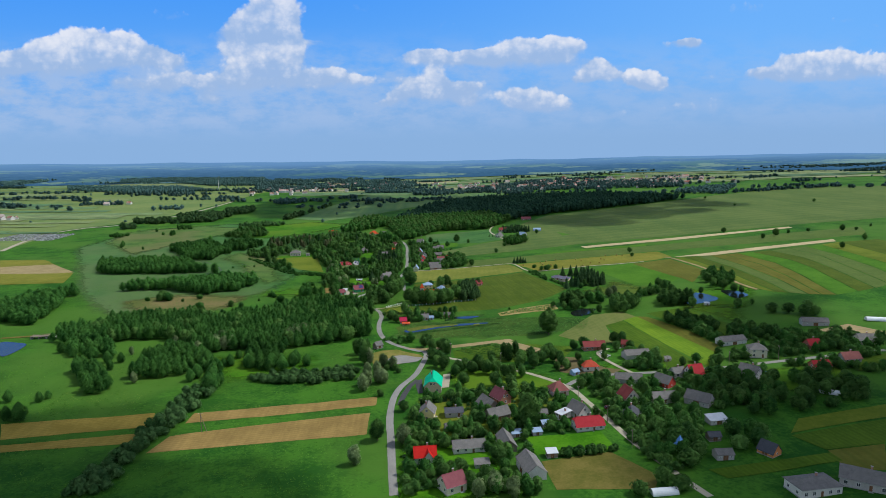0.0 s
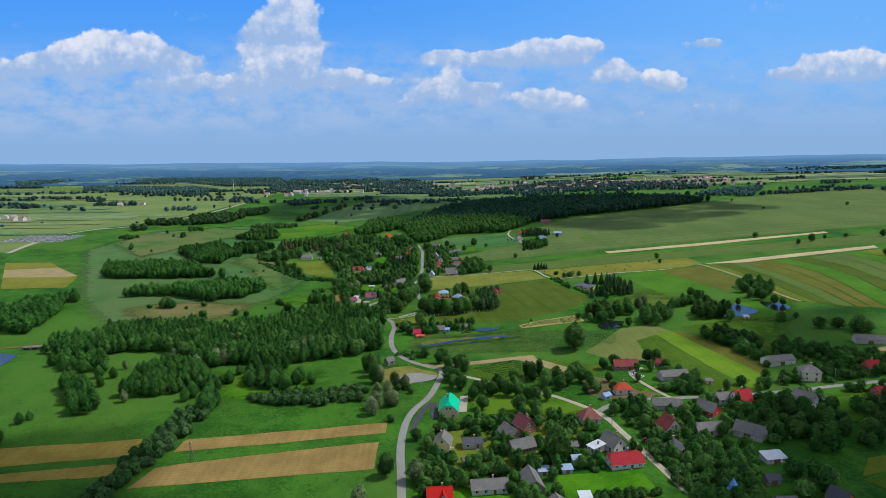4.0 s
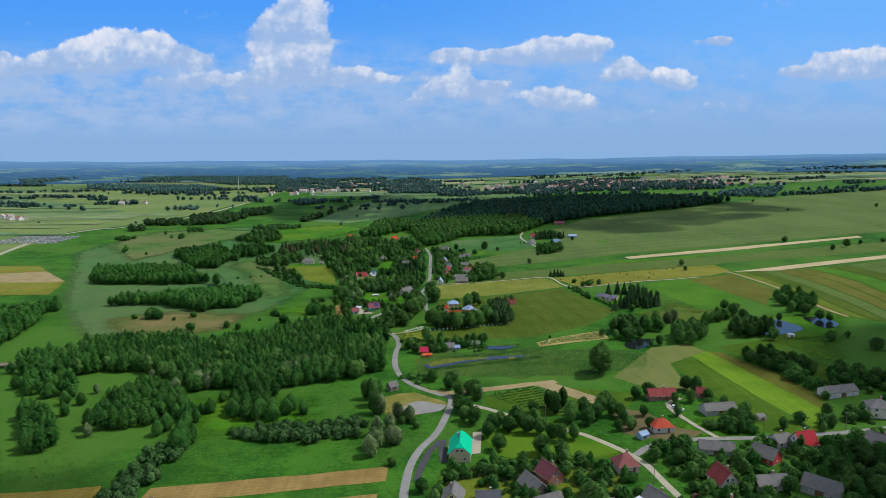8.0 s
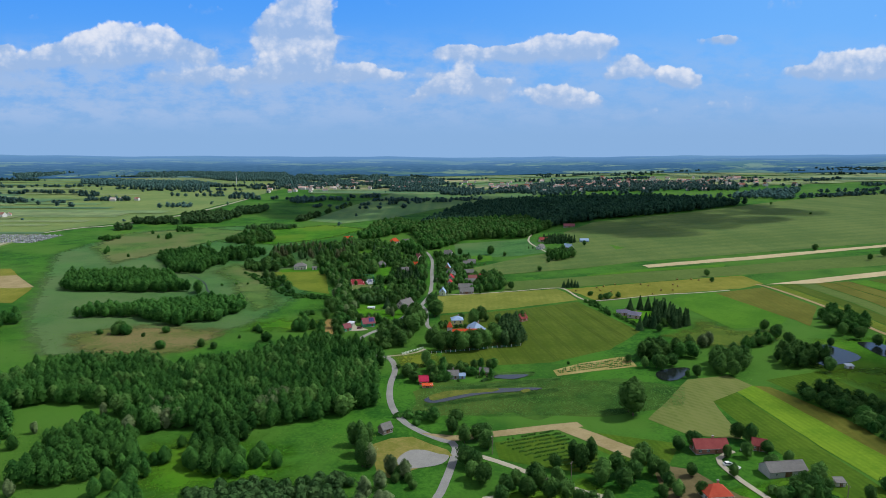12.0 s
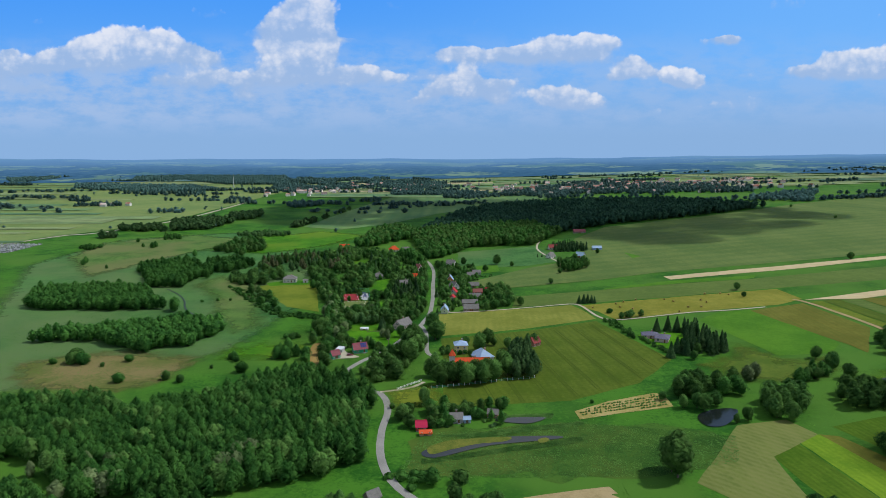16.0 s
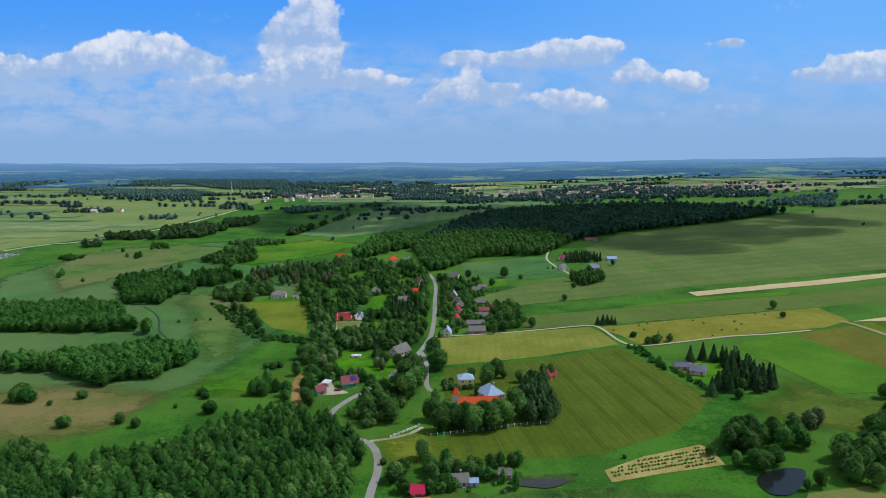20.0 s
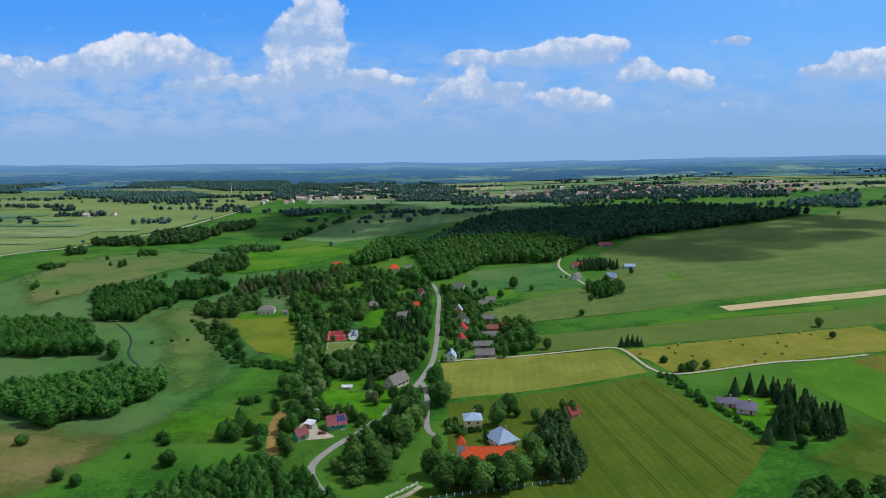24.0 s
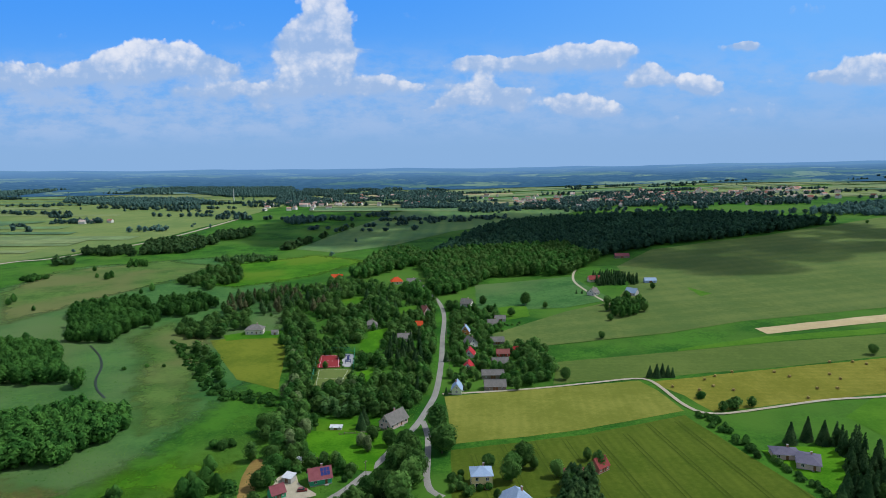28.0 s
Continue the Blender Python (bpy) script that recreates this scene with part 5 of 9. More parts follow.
    ('track_shrubs', 5, (4, 6.5), (2.2, 3.2), 130, 0.55, 'round', LEAF_ROUND, 'dense shrubs beside a field track', [(124.4, 677.9), (129, 684.9), (147, 687.7), (143, 680.5)]),
    ('brook_shrubs', 5, (1.2, 2.6), (1.6, 2.6), 130, 0.55, 'round', LEAF_ALDER, 'low shrubs along a meadow ditch', [(-224, 826.4), (-190.4, 797.6), (-147.5, 719.5), (-108.6, 710.8), (-106.7, 694.1), (-145.4, 706.1), (-182.1, 760.4)]),
    ('orchard_rows', 5, (2.5, 4), (1.6, 2.2), 130, 0.55, 'round', LEAF_ROUND, 'small fruit trees in a garden', [(-9.9, 614.8), (-0.7, 617.1), (1.5, 601.3), (-8.3, 600.6)]),
    ('road_shrubs', 5, (1.5, 3), (1.8, 2.8), 130, 0.55, 'round', LEAF_ALDER, 'shrubs between the road and reeds', [(-27.4, 449), (-11.5, 453.1), (-1.2, 450.3), (-16.6, 436.5)]),
    ('hedge_trees', 6, (4, 8), (2.2, 3.2), 130, 0.55, 'round', LEAF_ROUND, 'hedgerow of trees between garden plots', [(175.5, 299.3), (215.6, 305.5), (211.1, 299), (172.5, 291.6)]),
    ('road_trees', 6.5, (6, 10), (2.4, 3.4), 130, 0.55, 'round', LEAF_ROUND, 'trees lining the village road', [(-28.2, 719.9), (-22.9, 771.8), (-31.6, 936.7), (-37.4, 948.5), (-31.9, 825.5), (-33.9, 772.1)]),
    ('spruce_stand', 5.0, (9, 12), (2.7, 3.5), 130, 0.55, 'cone', LEAF_SPRUCE, 'dense stand of dark spruces beside a lawn', [(139.6, 589.8), (151.3, 619.2), (162.8, 633.7), (168, 619.3), (171.4, 599.4), (167.7, 589.3), (153, 586)]),
    ('village_spruces', 8.5, (8, 12), (2.4, 3.2), 130, 0.55, 'cone', LEAF_SPRUCE, 'dark conifers among village gardens', [(-62.5, 808.5), (-37.3, 825.6), (-30.2, 760.5), (-49.6, 749.7)]),
    ('road_grove', 7.5, (6, 10), (2.6, 3.6), 130, 0.55, 'round', LEAF_ROUND, 'leafy grove between road and gardens', [(-72, 720), (-45.5, 744.4), (-23.1, 744.1), (-22.2, 710.9), (-38.5, 682.9), (-54.9, 675.6)]),
    ('churchyard_trees', 4.2, (9, 12), (2.4, 3.3), 130, 0.55, 'alder', LEAF_DARK, 'dense dark trees behind the churchyard', [(33, 600), (40, 612), (48, 611), (48.5, 568.5), (42.6, 554.5), (34, 558.6)]),
    ('manor_trees', 8, (8, 13), (2.6, 3.8), 130, 0.55, 'alder', LEAF_DARK, 'dark mixed trees behind the manor', [(-213.5, 892.5), (-220.4, 958.9), (-187.5, 994.9), (-133.8, 1010.7), (-114, 938.4), (-131.8, 903.9), (-161.3, 904.1), (-188.9, 884.5)]),
    ('line_trees', 6, (7, 11), (2.8, 3.8), 130, 0.55, 'round', LEAF_ALDER, 'line of broad trees along garden ends', [(-158.9, 896), (-149.2, 896), (-90, 710.9), (-79, 652.2), (-85, 640.2), (-94.9, 664.9), (-101.4, 719.9)]),
    ('court_willows', 6, (6, 9), (2.6, 3.4), 130, 0.55, 'round', LEAF_WILLOW_D, 'pale willows beside the sports court', [(-86.8, 694.2), (-63.7, 700.9), (-55.2, 677.8), (-76.7, 670.5)]),
    ('farm_trees', 6, (6, 10), (2.4, 3.4), 130, 0.55, 'round', LEAF_ALDER, 'trees round a lone farm below the forest', [(112, 899.2), (133.8, 922.8), (144.5, 899.1), (132.9, 871.9), (111.5, 864.8)]),
    ('farm_spruces', 5, (7, 10), (2.0, 2.8), 130, 0.55, 'cone', LEAF_SPRUCE, 'dark conifers round a lone farm', [(127.1, 1030.2), (145.2, 1047.9), (167.1, 1017.4), (164.2, 994.7), (126.6, 997.9)]),
    ('lone_spruces', 5.5, (8, 11), (2.6, 3.3), 130, 0.55, 'cone', LEAF_SPRUCE, 'dense spruces along a garden edge', [(150.5, 640.7), (159.4, 644.7), (164.1, 632.2), (156.6, 622.1), (150.6, 630.4)]),
]
GARDENS = [
    [(-11.2, 239.8), (-12.3, 282.2), (-2, 338.4), (45.6, 344.5), (73.6, 331.6), (83.3, 299.4), (45.5, 270.4), (43.7, 234.4)],
    [(78.3, 339), (102.4, 371.5), (151.3, 376.4), (187.9, 354.9), (187.2, 319.7), (153, 292.8), (129.1, 293.4), (116.2, 260.4), (100, 241.2), (90, 296.4)],
    [(-78.9, 619.1), (-129.9, 895.8), (-73.2, 987.6), (-33.5, 925.5), (-25, 719.9), (-36.5, 665.3), (-45.6, 619.6)],
    [(-12.1, 719.6), (-16.3, 935.9), (34, 930.5), (50.2, 744.7), (21.4, 718.1)],
    [(162.1, 370), (191.4, 437.9), (247.1, 411.4), (286.6, 390.1), (246.6, 334.5), (211.2, 350.5)],
    [(-11.4, 486.1), (-12.6, 519.1), (25.9, 520.7), (23.6, 493)],
]


# ------------------------------------------------------------------ trees
def inside(x, y, poly):
    hit, j = False, len(poly) - 1
    for i in range(len(poly)):
        (ax, ay), (bx, by) = poly[i], poly[j]
        if (ay > y) != (by > y) and x < (bx - ax) * (y - ay) / (by - ay) + ax:
            hit = not hit
        j = i
    return hit


def crown_points(rng, n, shape):
    """Places on a crown of unit height and unit half width, with outward directions; boughs swell it unevenly."""
    t = rng.random(n)
    a = rng.random(n) * 2 * math.pi
    p1, p2, p3 = rng.random(3) * 6.28
    swell = 0.10 * np.sin(a * 3 + t * 6 + p1) + 0.09 * np.sin(a * 5 - t * 11 + p2) + 0.05 * np.sin(a * 9 + t * 17 + p3)
    if shape == "cone":                       # spruce: tiers of drooping boughs
        t = t ** 1.35
        tier = 0.5 + 0.5 * np.abs(np.sin(t * 22.0 + rng.random(n) * 0.4))
        r = (1 - t) ** 0.9 * (0.6 + 0.4 * tier)
        z = t
        nz = np.full(n, 0.45)
    elif shape == "alder":                    # egg-shaped, drawn out to a blunt tip
        t = 0.03 + 0.97 * t ** 0.85
        up = np.clip((t - 0.3) / 0.7, 0, 1)
        r = (1 - up ** 1.6) ** 0.8 * np.clip(0.62 + t * 1.3, 0.6, 1.0) * (1 + swell)
        z = t
        nz = 0.1 + 1.25 * up + 1.2 * swell
    else:                                     # round and lobed
        z = t
        r = np.sqrt(np.clip(1 - (2 * t - 0.92) ** 2, 0.02, 1)) * (1 + swell * 1.25)
        nz = (2 * t - 0.8) * 1.1 + 1.5 * swell
    r = r * (1 - 0.22 * rng.random(n) ** 2)
    p = np.stack([r * np.cos(a), r * np.sin(a), z], 1)
    d = np.stack([np.cos(a), np.sin(a), nz], 1)
    d /= np.linalg.norm(d, axis=1)[:, None]
    return p, d


def leaf_faces(rng, p, d, size):
    """One three-cornered leaf clump at each place, lying roughly across its outward direction."""
    n = len(p)
    q = d + rng.normal(0, 0.2, (n, 3))
    q /= np.linalg.norm(q, axis=1)[:, None]
    e1 = np.cross(q, rng.normal(0, 1, (n, 3)))
    e1 /= np.linalg.norm(e1, axis=1)[:, None] + 1e-9
    e2 = np.cross(q, e1)
    s = (size * (0.65 + 0.7 * rng.random(n)))[:, None]
    v = np.empty((n, 3, 3))
    v[:, 0] = p + e1 * s
    v[:, 1] = p - e1 * s * 0.55 + e2 * s * 0.85
    v[:, 2] = p - e1 * s * 0.55 - e2 * s * 0.85
    return v.reshape(-1, 3)


CORE_T = {"cone": ((0.0, 0.8), (0.45, 0.45), (0.92, 0.0)), "alder": ((0.04, 0.5), (0.3, 0.84), (0.62, 0.66), (0.86, 0.3), (0.96, 0.0)), "round": ((0.03, 0.36), (0.25, 0.8), (0.5, 0.88), (0.75, 0.72), (0.9, 0.4), (0.96, 0.0))}


def core_mesh(shape, sides=6):
    """The shaded inside of a crown, a closed low form within the leaves."""
    prof = CORE_T[shape]
    v, f = [], []
    for t, r in prof[:-1]:
        for i in range(sides):
            a = 2 * math.pi * (i + 0.3 * len(v)) / sides
            v.append((r * math.cos(a), r * math.sin(a), t))
    v.append((0, 0, prof[-1][0]))
    v.append((0, 0, prof[0][0]))
    tip, root = len(v) - 2, len(v) - 1
    k = len(prof) - 1
    for j in range(k - 1):
        for i in range(sides):
            a, b = j * sides + i, j * sides + (i + 1) % sides
            f.append((a, b, b + sides))
            f.append((a, b + sides, a + sides))
    for i in range(sides):
        f.append(((k - 1) * sides + i, (k - 1) * sides + (i + 1) % sides, tip))
        f.append((i, root, (i + 1) % sides))
    return np.array(v), np.array(f)


def big_mesh(name, verts, faces, mat):
    me = bpy.data.meshes.new(name)
    n, m = len(verts), len(faces)
    me.vertices.add(n)
    me.vertices.foreach_set("co", np.ascontiguousarray(verts, dtype=np.float32).ravel())
    me.loops.add(3 * m)
    me.loops.foreach_set("vertex_index", np.ascontiguousarray(faces, dtype=np.int32).ravel())
    me.polygons.add(m)
    me.polygons.foreach_set("loop_start", np.arange(0, 3 * m, 3, dtype=np.int32))
    me.update(calc_edges=True)
    me.validate()
    me.materials.append(mat)
    return new(name, me)


def scatter(poly, gap, seed):
    """Loose places inside an outline, about gap metres apart."""
    rng = random.Random(seed)
    xs, ys = [p[0] for p in poly], [p[1] for p in poly]
    out = []
    y = min(ys)
    while y < max(ys) + gap:
        x = min(xs)
        while x < max(xs) + gap:
            px, py = x + rng.uniform(-0.45, 0.45) * gap, y + rng.uniform(-0.45, 0.45) * gap
            if inside(px, py, poly):
                out.append((px, py))
            x += gap
        y += gap * 0.9
    return out


def wood(name, places, tall, wide, leaves, size, shape, mat, label, seed, trunk=True):
    """A wood as one mesh: for every tree its own trunk, shaded core and leaf clumps. tall, wide: (least, most) in metres."""
    rng = np.random.default_rng(seed)
    cv, cf = core_mesh(shape, 7)
    vs, fs, base = [], [], 0
    for x, y in places:
        h = rng.uniform(*tall) * (1 + 0.12 * noise.noise((x * 0.02, y * 0.02, 1.0)))
        w = rng.uniform(*wide)
        lift = h * (0.02 if shape == "cone" else 0.1)
        z = height(x, y)
        k = np.array((w, w, h - lift))
        off = np.array((x, y, z + lift))
        vs.append(cv * k + off)
        fs.append(cf + base)
        base += len(cv)
        p, d = crown_points(rng, leaves, shape)
        lv = leaf_faces(rng, p * k + off, d, size)
        vs.append(lv)
        fs.append(np.arange(base, base + len(lv)).reshape(-1, 3))
        base += len(lv)
        if trunk:
            r = 0.16
            tv = np.array([(x + r, y, z - 0.3), (x - r, y + r, z - 0.3), (x - r, y - r, z - 0.3), (x, y, z + h * 0.55)])
            vs.append(tv)
            fs.append(np.array(((0, 1, 3), (1, 2, 3), (2, 0, 3))) + base)
            base += 4
    ob = big_mesh(name, np.concatenate(vs), np.concatenate(fs), mat)
    return tagged(ob, label, "trees", kind="stuff")


def tree_kind(name, h, w, shape, leaves, size, mat, label, clear, seed, category="tree"):
    """A single tree at the origin: trunk with limbs, and a crown of leaf clumps."""
    rng = np.random.default_rng(seed)
    top = tagged(new(name), label, category)
    bm = bmesh.new()
    rings = []
    bend = rng.normal(0, 0.25, 2)
    for t, r in ((0, 1.25), (0.12, 0.9), (0.45, 0.62), (0.8, 0.3)):
        c = Vector((bend[0] * t, bend[1] * t, t * h * 0.85 - (0.3 if t == 0 else 0)))
        rad = 0.022 * h * r
        rings.append([bm.verts.new((c.x + rad * math.cos(a), c.y + rad * math.sin(a), c.z)) for a in (0, 1.05, 2.09, 3.14, 4.19, 5.24)])
    for a, b in zip(rings, rings[1:]):
        for i in range(6):
            bm.faces.new((a[i], a[(i + 1) % 6], b[(i + 1) % 6], b[i]))
    for i in range(5):
        a = i * 1.3 + rng.random()
        z0 = h * (clear + 0.08 + 0.1 * i)
        rad = 0.009 * h
        s = [bm.verts.new((rad * math.cos(b), rad * math.sin(b), z0)) for b in (0, 2.1, 4.2)]
        e = bm.verts.new((0.7 * w * math.cos(a), 0.7 * w * math.sin(a), z0 + 0.16 * h))
        for k in range(3):
            bm.faces.new((s[k], s[(k + 1) % 3], e))
    part("trunk", bm, BARK, top)
    k = np.array((w, w, h * (1 - clear)))
    off = np.array((0, 0, h * clear))
    cv, cf = core_mesh(shape, 8)
    vs, fs = [cv * k * 0.94 + off], [cf]
    base = len(cv)
    if shape == "round":
        lobes = [(0, 0, 0.0, 1.0, 1.0)] + [(math.cos(a) * 0.42, math.sin(a) * 0.42, z, 0.62, 0.6) for a, z in zip(rng.random(5) * 6.28, (0.0, 0.12, 0.25, 0.3, 0.38))]
    else:
        lobes = [(0, 0, 0, 1.0, 1.0)]
    tot = sum(l[3] for l in lobes)
    for lx, ly, lz, lw, lh in lobes:
        p, d = crown_points(rng, int(leaves * lw / tot), shape)
        p = p * np.array((lw * (0.86 if len(lobes) > 1 else 1), lw * (0.86 if len(lobes) > 1 else 1), lh)) + np.array((lx, ly, lz))
        lv = leaf_faces(rng, p * k + off, d, size)
        vs.append(lv)
        fs.append(np.arange(base, base + len(lv)).reshape(-1, 3))
        base += len(lv)
    crown = big_mesh("crown", np.concatenate(vs), np.concatenate(fs), mat)
    crown.parent = top
    return top


def place(kind, x, y, scale=1.0, turn=0.0, sink=0.0, squash=1.0):
    return Matrix.LocRotScale((x, y, height(x, y) - sink), Euler((0, 0, radians(turn))), (scale * squash, scale * squash, scale))


NEAR_WOODS = {"alder_wood": (4.7, (8.5, 12.0), (2.9, 3.9), 330, 0.40, "alder", LEAF_ALDER, "dense wood of dark green alders"),
              "alder_grove": (5.2, (7, 11), (2.6, 3.6), 380, 0.38, "alder", LEAF_ALDER, "loose grove of young alders on a meadow"),
              "alder_clump": (4.6, (8, 11), (2.7, 3.7), 380, 0.38, "alder", LEAF_ALDER, "clump of dense green alders"),
              "alder_patch": (5.0, (6, 10), (2.4, 3.4), 380, 0.38, "alder", LEAF_ALDER, "small patch of young alders"),
              "alder_spur": (5.0, (7, 11), (2.6, 3.6), 380, 0.38, "alder", LEAF_ALDER, "spur of alders reaching into a meadow"),
              "pond_row": (6.0, (7, 10), (3.0, 4.0), 430, 0.42, "round", LEAF_ALDER, "row of broad trees above a pond"),
              "pond_grove": (6.0, (8, 12), (3.0, 4.2), 430, 0.42, "round", LEAF_ROUND, "grove of broad trees round a pond"),
              "pond_copse": (6.0, (8, 13), (3.0, 4.2), 430, 0.42, "round", LEAF_ROUND, "copse of broad trees beside a pond")}
for n, (key, poly) in enumerate(WOODS.items()):
    far = sum(math.hypot(*p) for p in poly) / len(poly)
    if key in NEAR_WOODS:
        gap, tall, wide, leaves, size, shape, mat, label = NEAR_WOODS[key]
    elif key in ("front_forest", "road_forest"):
        gap, tall, wide, leaves, size, shape, mat, label = 8, (9, 15), (4.0, 5.6), 70, 1.3, "round", LEAF_ALDER, "light green leafy edge of a forest"
    elif far < 1000:
        gap, tall, wide, leaves, size, shape, mat, label = 5.4, (8, 12), (3.0, 4.2), 170, 0.7, "round", LEAF_ALDER, "wood of broad dark trees on a wet meadow"
    elif "forest" in key:
        gap, tall, wide, leaves, size, shape, mat, label = 9, (11, 17), (4.6, 6.2), 46, 1.7, "round", LEAF_FOREST, "large dark mixed forest"
    else:
        # woods beyond 1550 m take the leaf colour with haze in it
        gap, tall, wide, leaves, size, shape, mat, label = (8.5 if far < 1500 else 14), (7, 12), (4.5, 6.5), 30, 2.0, "round", LEAF_HAZY if far > 1550 else LEAF_DARK, "dark strip of distant woodland"
    spots = scatter(poly, gap, n + 5)
    if key == "village_woods" or key == "hamlet_wood":
        spots = [p for p in spots if noise.noise((p[0] * 0.012, p[1] * 0.012, 2.0)) > -0.05]
    if key == "alder_wood":
        pale = [p for p in spots if noise.noise((p[0] * 0.09, p[1] * 0.09, 5.0)) > 0.3]
        spots = [p for p in spots if p not in pale]
        wood(key, pale, tall, wide, leaves, size, "round", LEAF_LIGHT, "paler broad trees within an alder wood", 77)
    if key in ("front_forest", "road_forest"):
        pale = [p for p in spots if noise.noise((p[0] * 0.05, p[1] * 0.05, 6.0)) > 0.0]
        spots = [p for p in spots if p not in pale]
        wood(key, pale, tall, wide, leaves, size, shape, LEAF_LIGHT, "pale willows along a forest edge", n + 80)
    if spots:
        wood(key, spots, tall, wide, leaves, size, shape, mat, label, n + 40)

# single trees, a few of each sort, then planted
KINDS = {
    "R": [tree_kind("broad_tree", 10, 4.2, "round", 1768, 0.38, LEAF_ROUND, "round broad-leaved tree with dense green crown", 0.14, 1),
          tree_kind("broad_tree", 10, 3.7, "round", 1632, 0.38, LEAF_LIGHT, "round leafy tree with uneven green crown", 0.12, 2),
          tree_kind("broad_tree", 10, 4.8, "round", 1972, 0.38, LEAF_ROUND, "spreading leafy tree with lobed green crown", 0.15, 3)],
    "A": [tree_kind("alder_tree", 10, 3.6, "alder", 1564, 0.36, LEAF_ALDER, "pointed young alder on the meadow", 0.06, 4),
          tree_kind("alder_tree", 10, 4.0, "alder", 1632, 0.36, LEAF_ALDER, "leafy alder with a pointed crown", 0.05, 5)],
    "S": [tree_kind("spruce_tree", 10, 3.3, "cone", 1292, 0.43, LEAF_SPRUCE, "tall dark green spruce with tiered boughs", 0.04, 6),
          tree_kind("spruce_tree", 10, 2.9, "cone", 1156, 0.43, LEAF_SPRUCE, "slim dark green spruce with pointed top", 0.03, 7)],
    "W": [tree_kind("willow_tree", 10, 4.0, "round", 1632, 0.38, LEAF_WILLOW, "silvery green willow with a soft round crown", 0.06, 8),
          tree_kind("willow_tree", 10, 3.2, "round", 1360, 0.38, LEAF_WILLOW, "pale grey-green willow with drooping crown", 0.05, 9)],
    "P": [tree_kind("poplar_tree", 10, 2.6, "round", 1496, 0.38, LEAF_ROUND, "tall narrow leafy tree with a high crown", 0.08, 10)],
    "B": [tree_kind("shrub", 10, 6.4, "round", 1300, 0.62, LEAF_ALDER, "low leafy green shrub on grass", 0.0, 11, "shrub"),
          tree_kind("shrub", 10, 5.2, "round", 1300, 0.62, LEAF_ROUND, "low rounded green bush on grass", 0.0, 12, "shrub")],
}
used = set()
planter = random.Random(7)


def plant(sort, spots):
    for x, y, h in spots:
        if any((p - Vector((x, y))).length < half + 1.0 for line, half in LINES for p in line):
            continue
        proto = planter.choice(KINDS[sort])
        m = Matrix.LocRotScale((x, y, height(x, y) - 0.1), Euler((0, 0, planter.uniform(0, 6.28))), (h / 10 * planter.uniform(0.88, 1.12), h / 10 * planter.uniform(0.88, 1.12), h / 10))
        if proto.name not in used:
            used.add(proto.name)
            proto.matrix_world = m
        else:
            ob = copy_thing(proto, Matrix.Identity(4))
            ob.matrix_basis = m


plant('W', [(32.6, 234.4, 9), (20.1, 236.2, 8), (26.8, 238.8, 9), (-30, 266.1, 9), (-9.8, 284.3, 10), (-34.1, 352.2, 10), (-33.2, 360.1, 10), (-23.9, 363.2, 9), (-26.2, 364, 9), (-33.2, 372, 10), (-167.8, 373.5, 7), (-27.7, 379.7, 8), (-153.8, 385.3, 6), (-19.1, 389.2, 8), (-24.7, 390.9, 9), (-33.9, 397.3, 11), (-193, 428.1, 6), (-150.4, 431.2, 8), (-176.9, 431.3, 6), (-134.3, 434.5, 10), (-130, 435.8, 10), (-139.9, 435.9, 11), (-92.4, 447, 12), (-171.9, 449, 7)])
plant('W', [(-88.2, 449.9, 11), (-139.5, 450.4, 10), (-150.4, 452, 10), (-90.7, 459.2, 11), (-86.4, 461.9, 11), (157.6, 543.2, 9), (162.4, 544.3, 10), (-46.5, 640.7, 8), (-82.4, 644.9, 9), (-50, 646.4, 7), (-79, 657.2, 9), (-92.9, 694.2, 9), (-102.6, 706.5, 9), (-81.4, 711, 8), (-66.3, 715.5, 8), (-4, 719.3, 4), (-101.4, 719.9, 10), (-75.3, 720, 8), (-104.2, 749.7, 9), (-115.7, 772.3, 9)])
plant('R', [(-4.1, 240.9, 6), (17.2, 244, 7), (-1.5, 245.7, 7), (24.2, 247.6, 7), (1.9, 249.8, 6), (6.4, 251.2, 7), (14.1, 254.2, 7), (30.5, 263, 8), (9.3, 278, 6), (25.4, 285.3, 6), (38.6, 288.3, 8), (-21.8, 288.8, 10.5), (20.6, 289.4, 5), (48.2, 294.4, 17.5), (107.5, 300.2, 7), (4.7, 300.4, 5), (84.5, 300.6, 4), (24.1, 306.7, 6), (124.2, 311.5, 7), (24.6, 312.8, 5), (-4.5, 317.6, 5), (-10.6, 321.7, 6), (93.9, 324.2, 6), (113.8, 331.1, 7)])
plant('R', [(101.5, 334.9, 6), (92.9, 336.4, 7), (47.1, 344.2, 9), (39.2, 350.6, 9), (21.7, 355, 8), (164.1, 359.5, 5), (49, 360.9, 9), (55.7, 362.5, 8), (148.8, 363.6, 6), (45.6, 364.2, 8), (130.6, 367.3, 9), (17.9, 368.4, 8), (77.1, 369.5, 6), (137, 369.8, 6), (42, 369.9, 9), (82.8, 370.2, 7), (91.7, 370.6, 6), (84.2, 371.2, 5), (36.6, 371.4, 9), (129.6, 371.9, 8), (28, 373, 8), (27.3, 374.9, 7), (20.3, 375.7, 8), (51.5, 375.9, 7)])
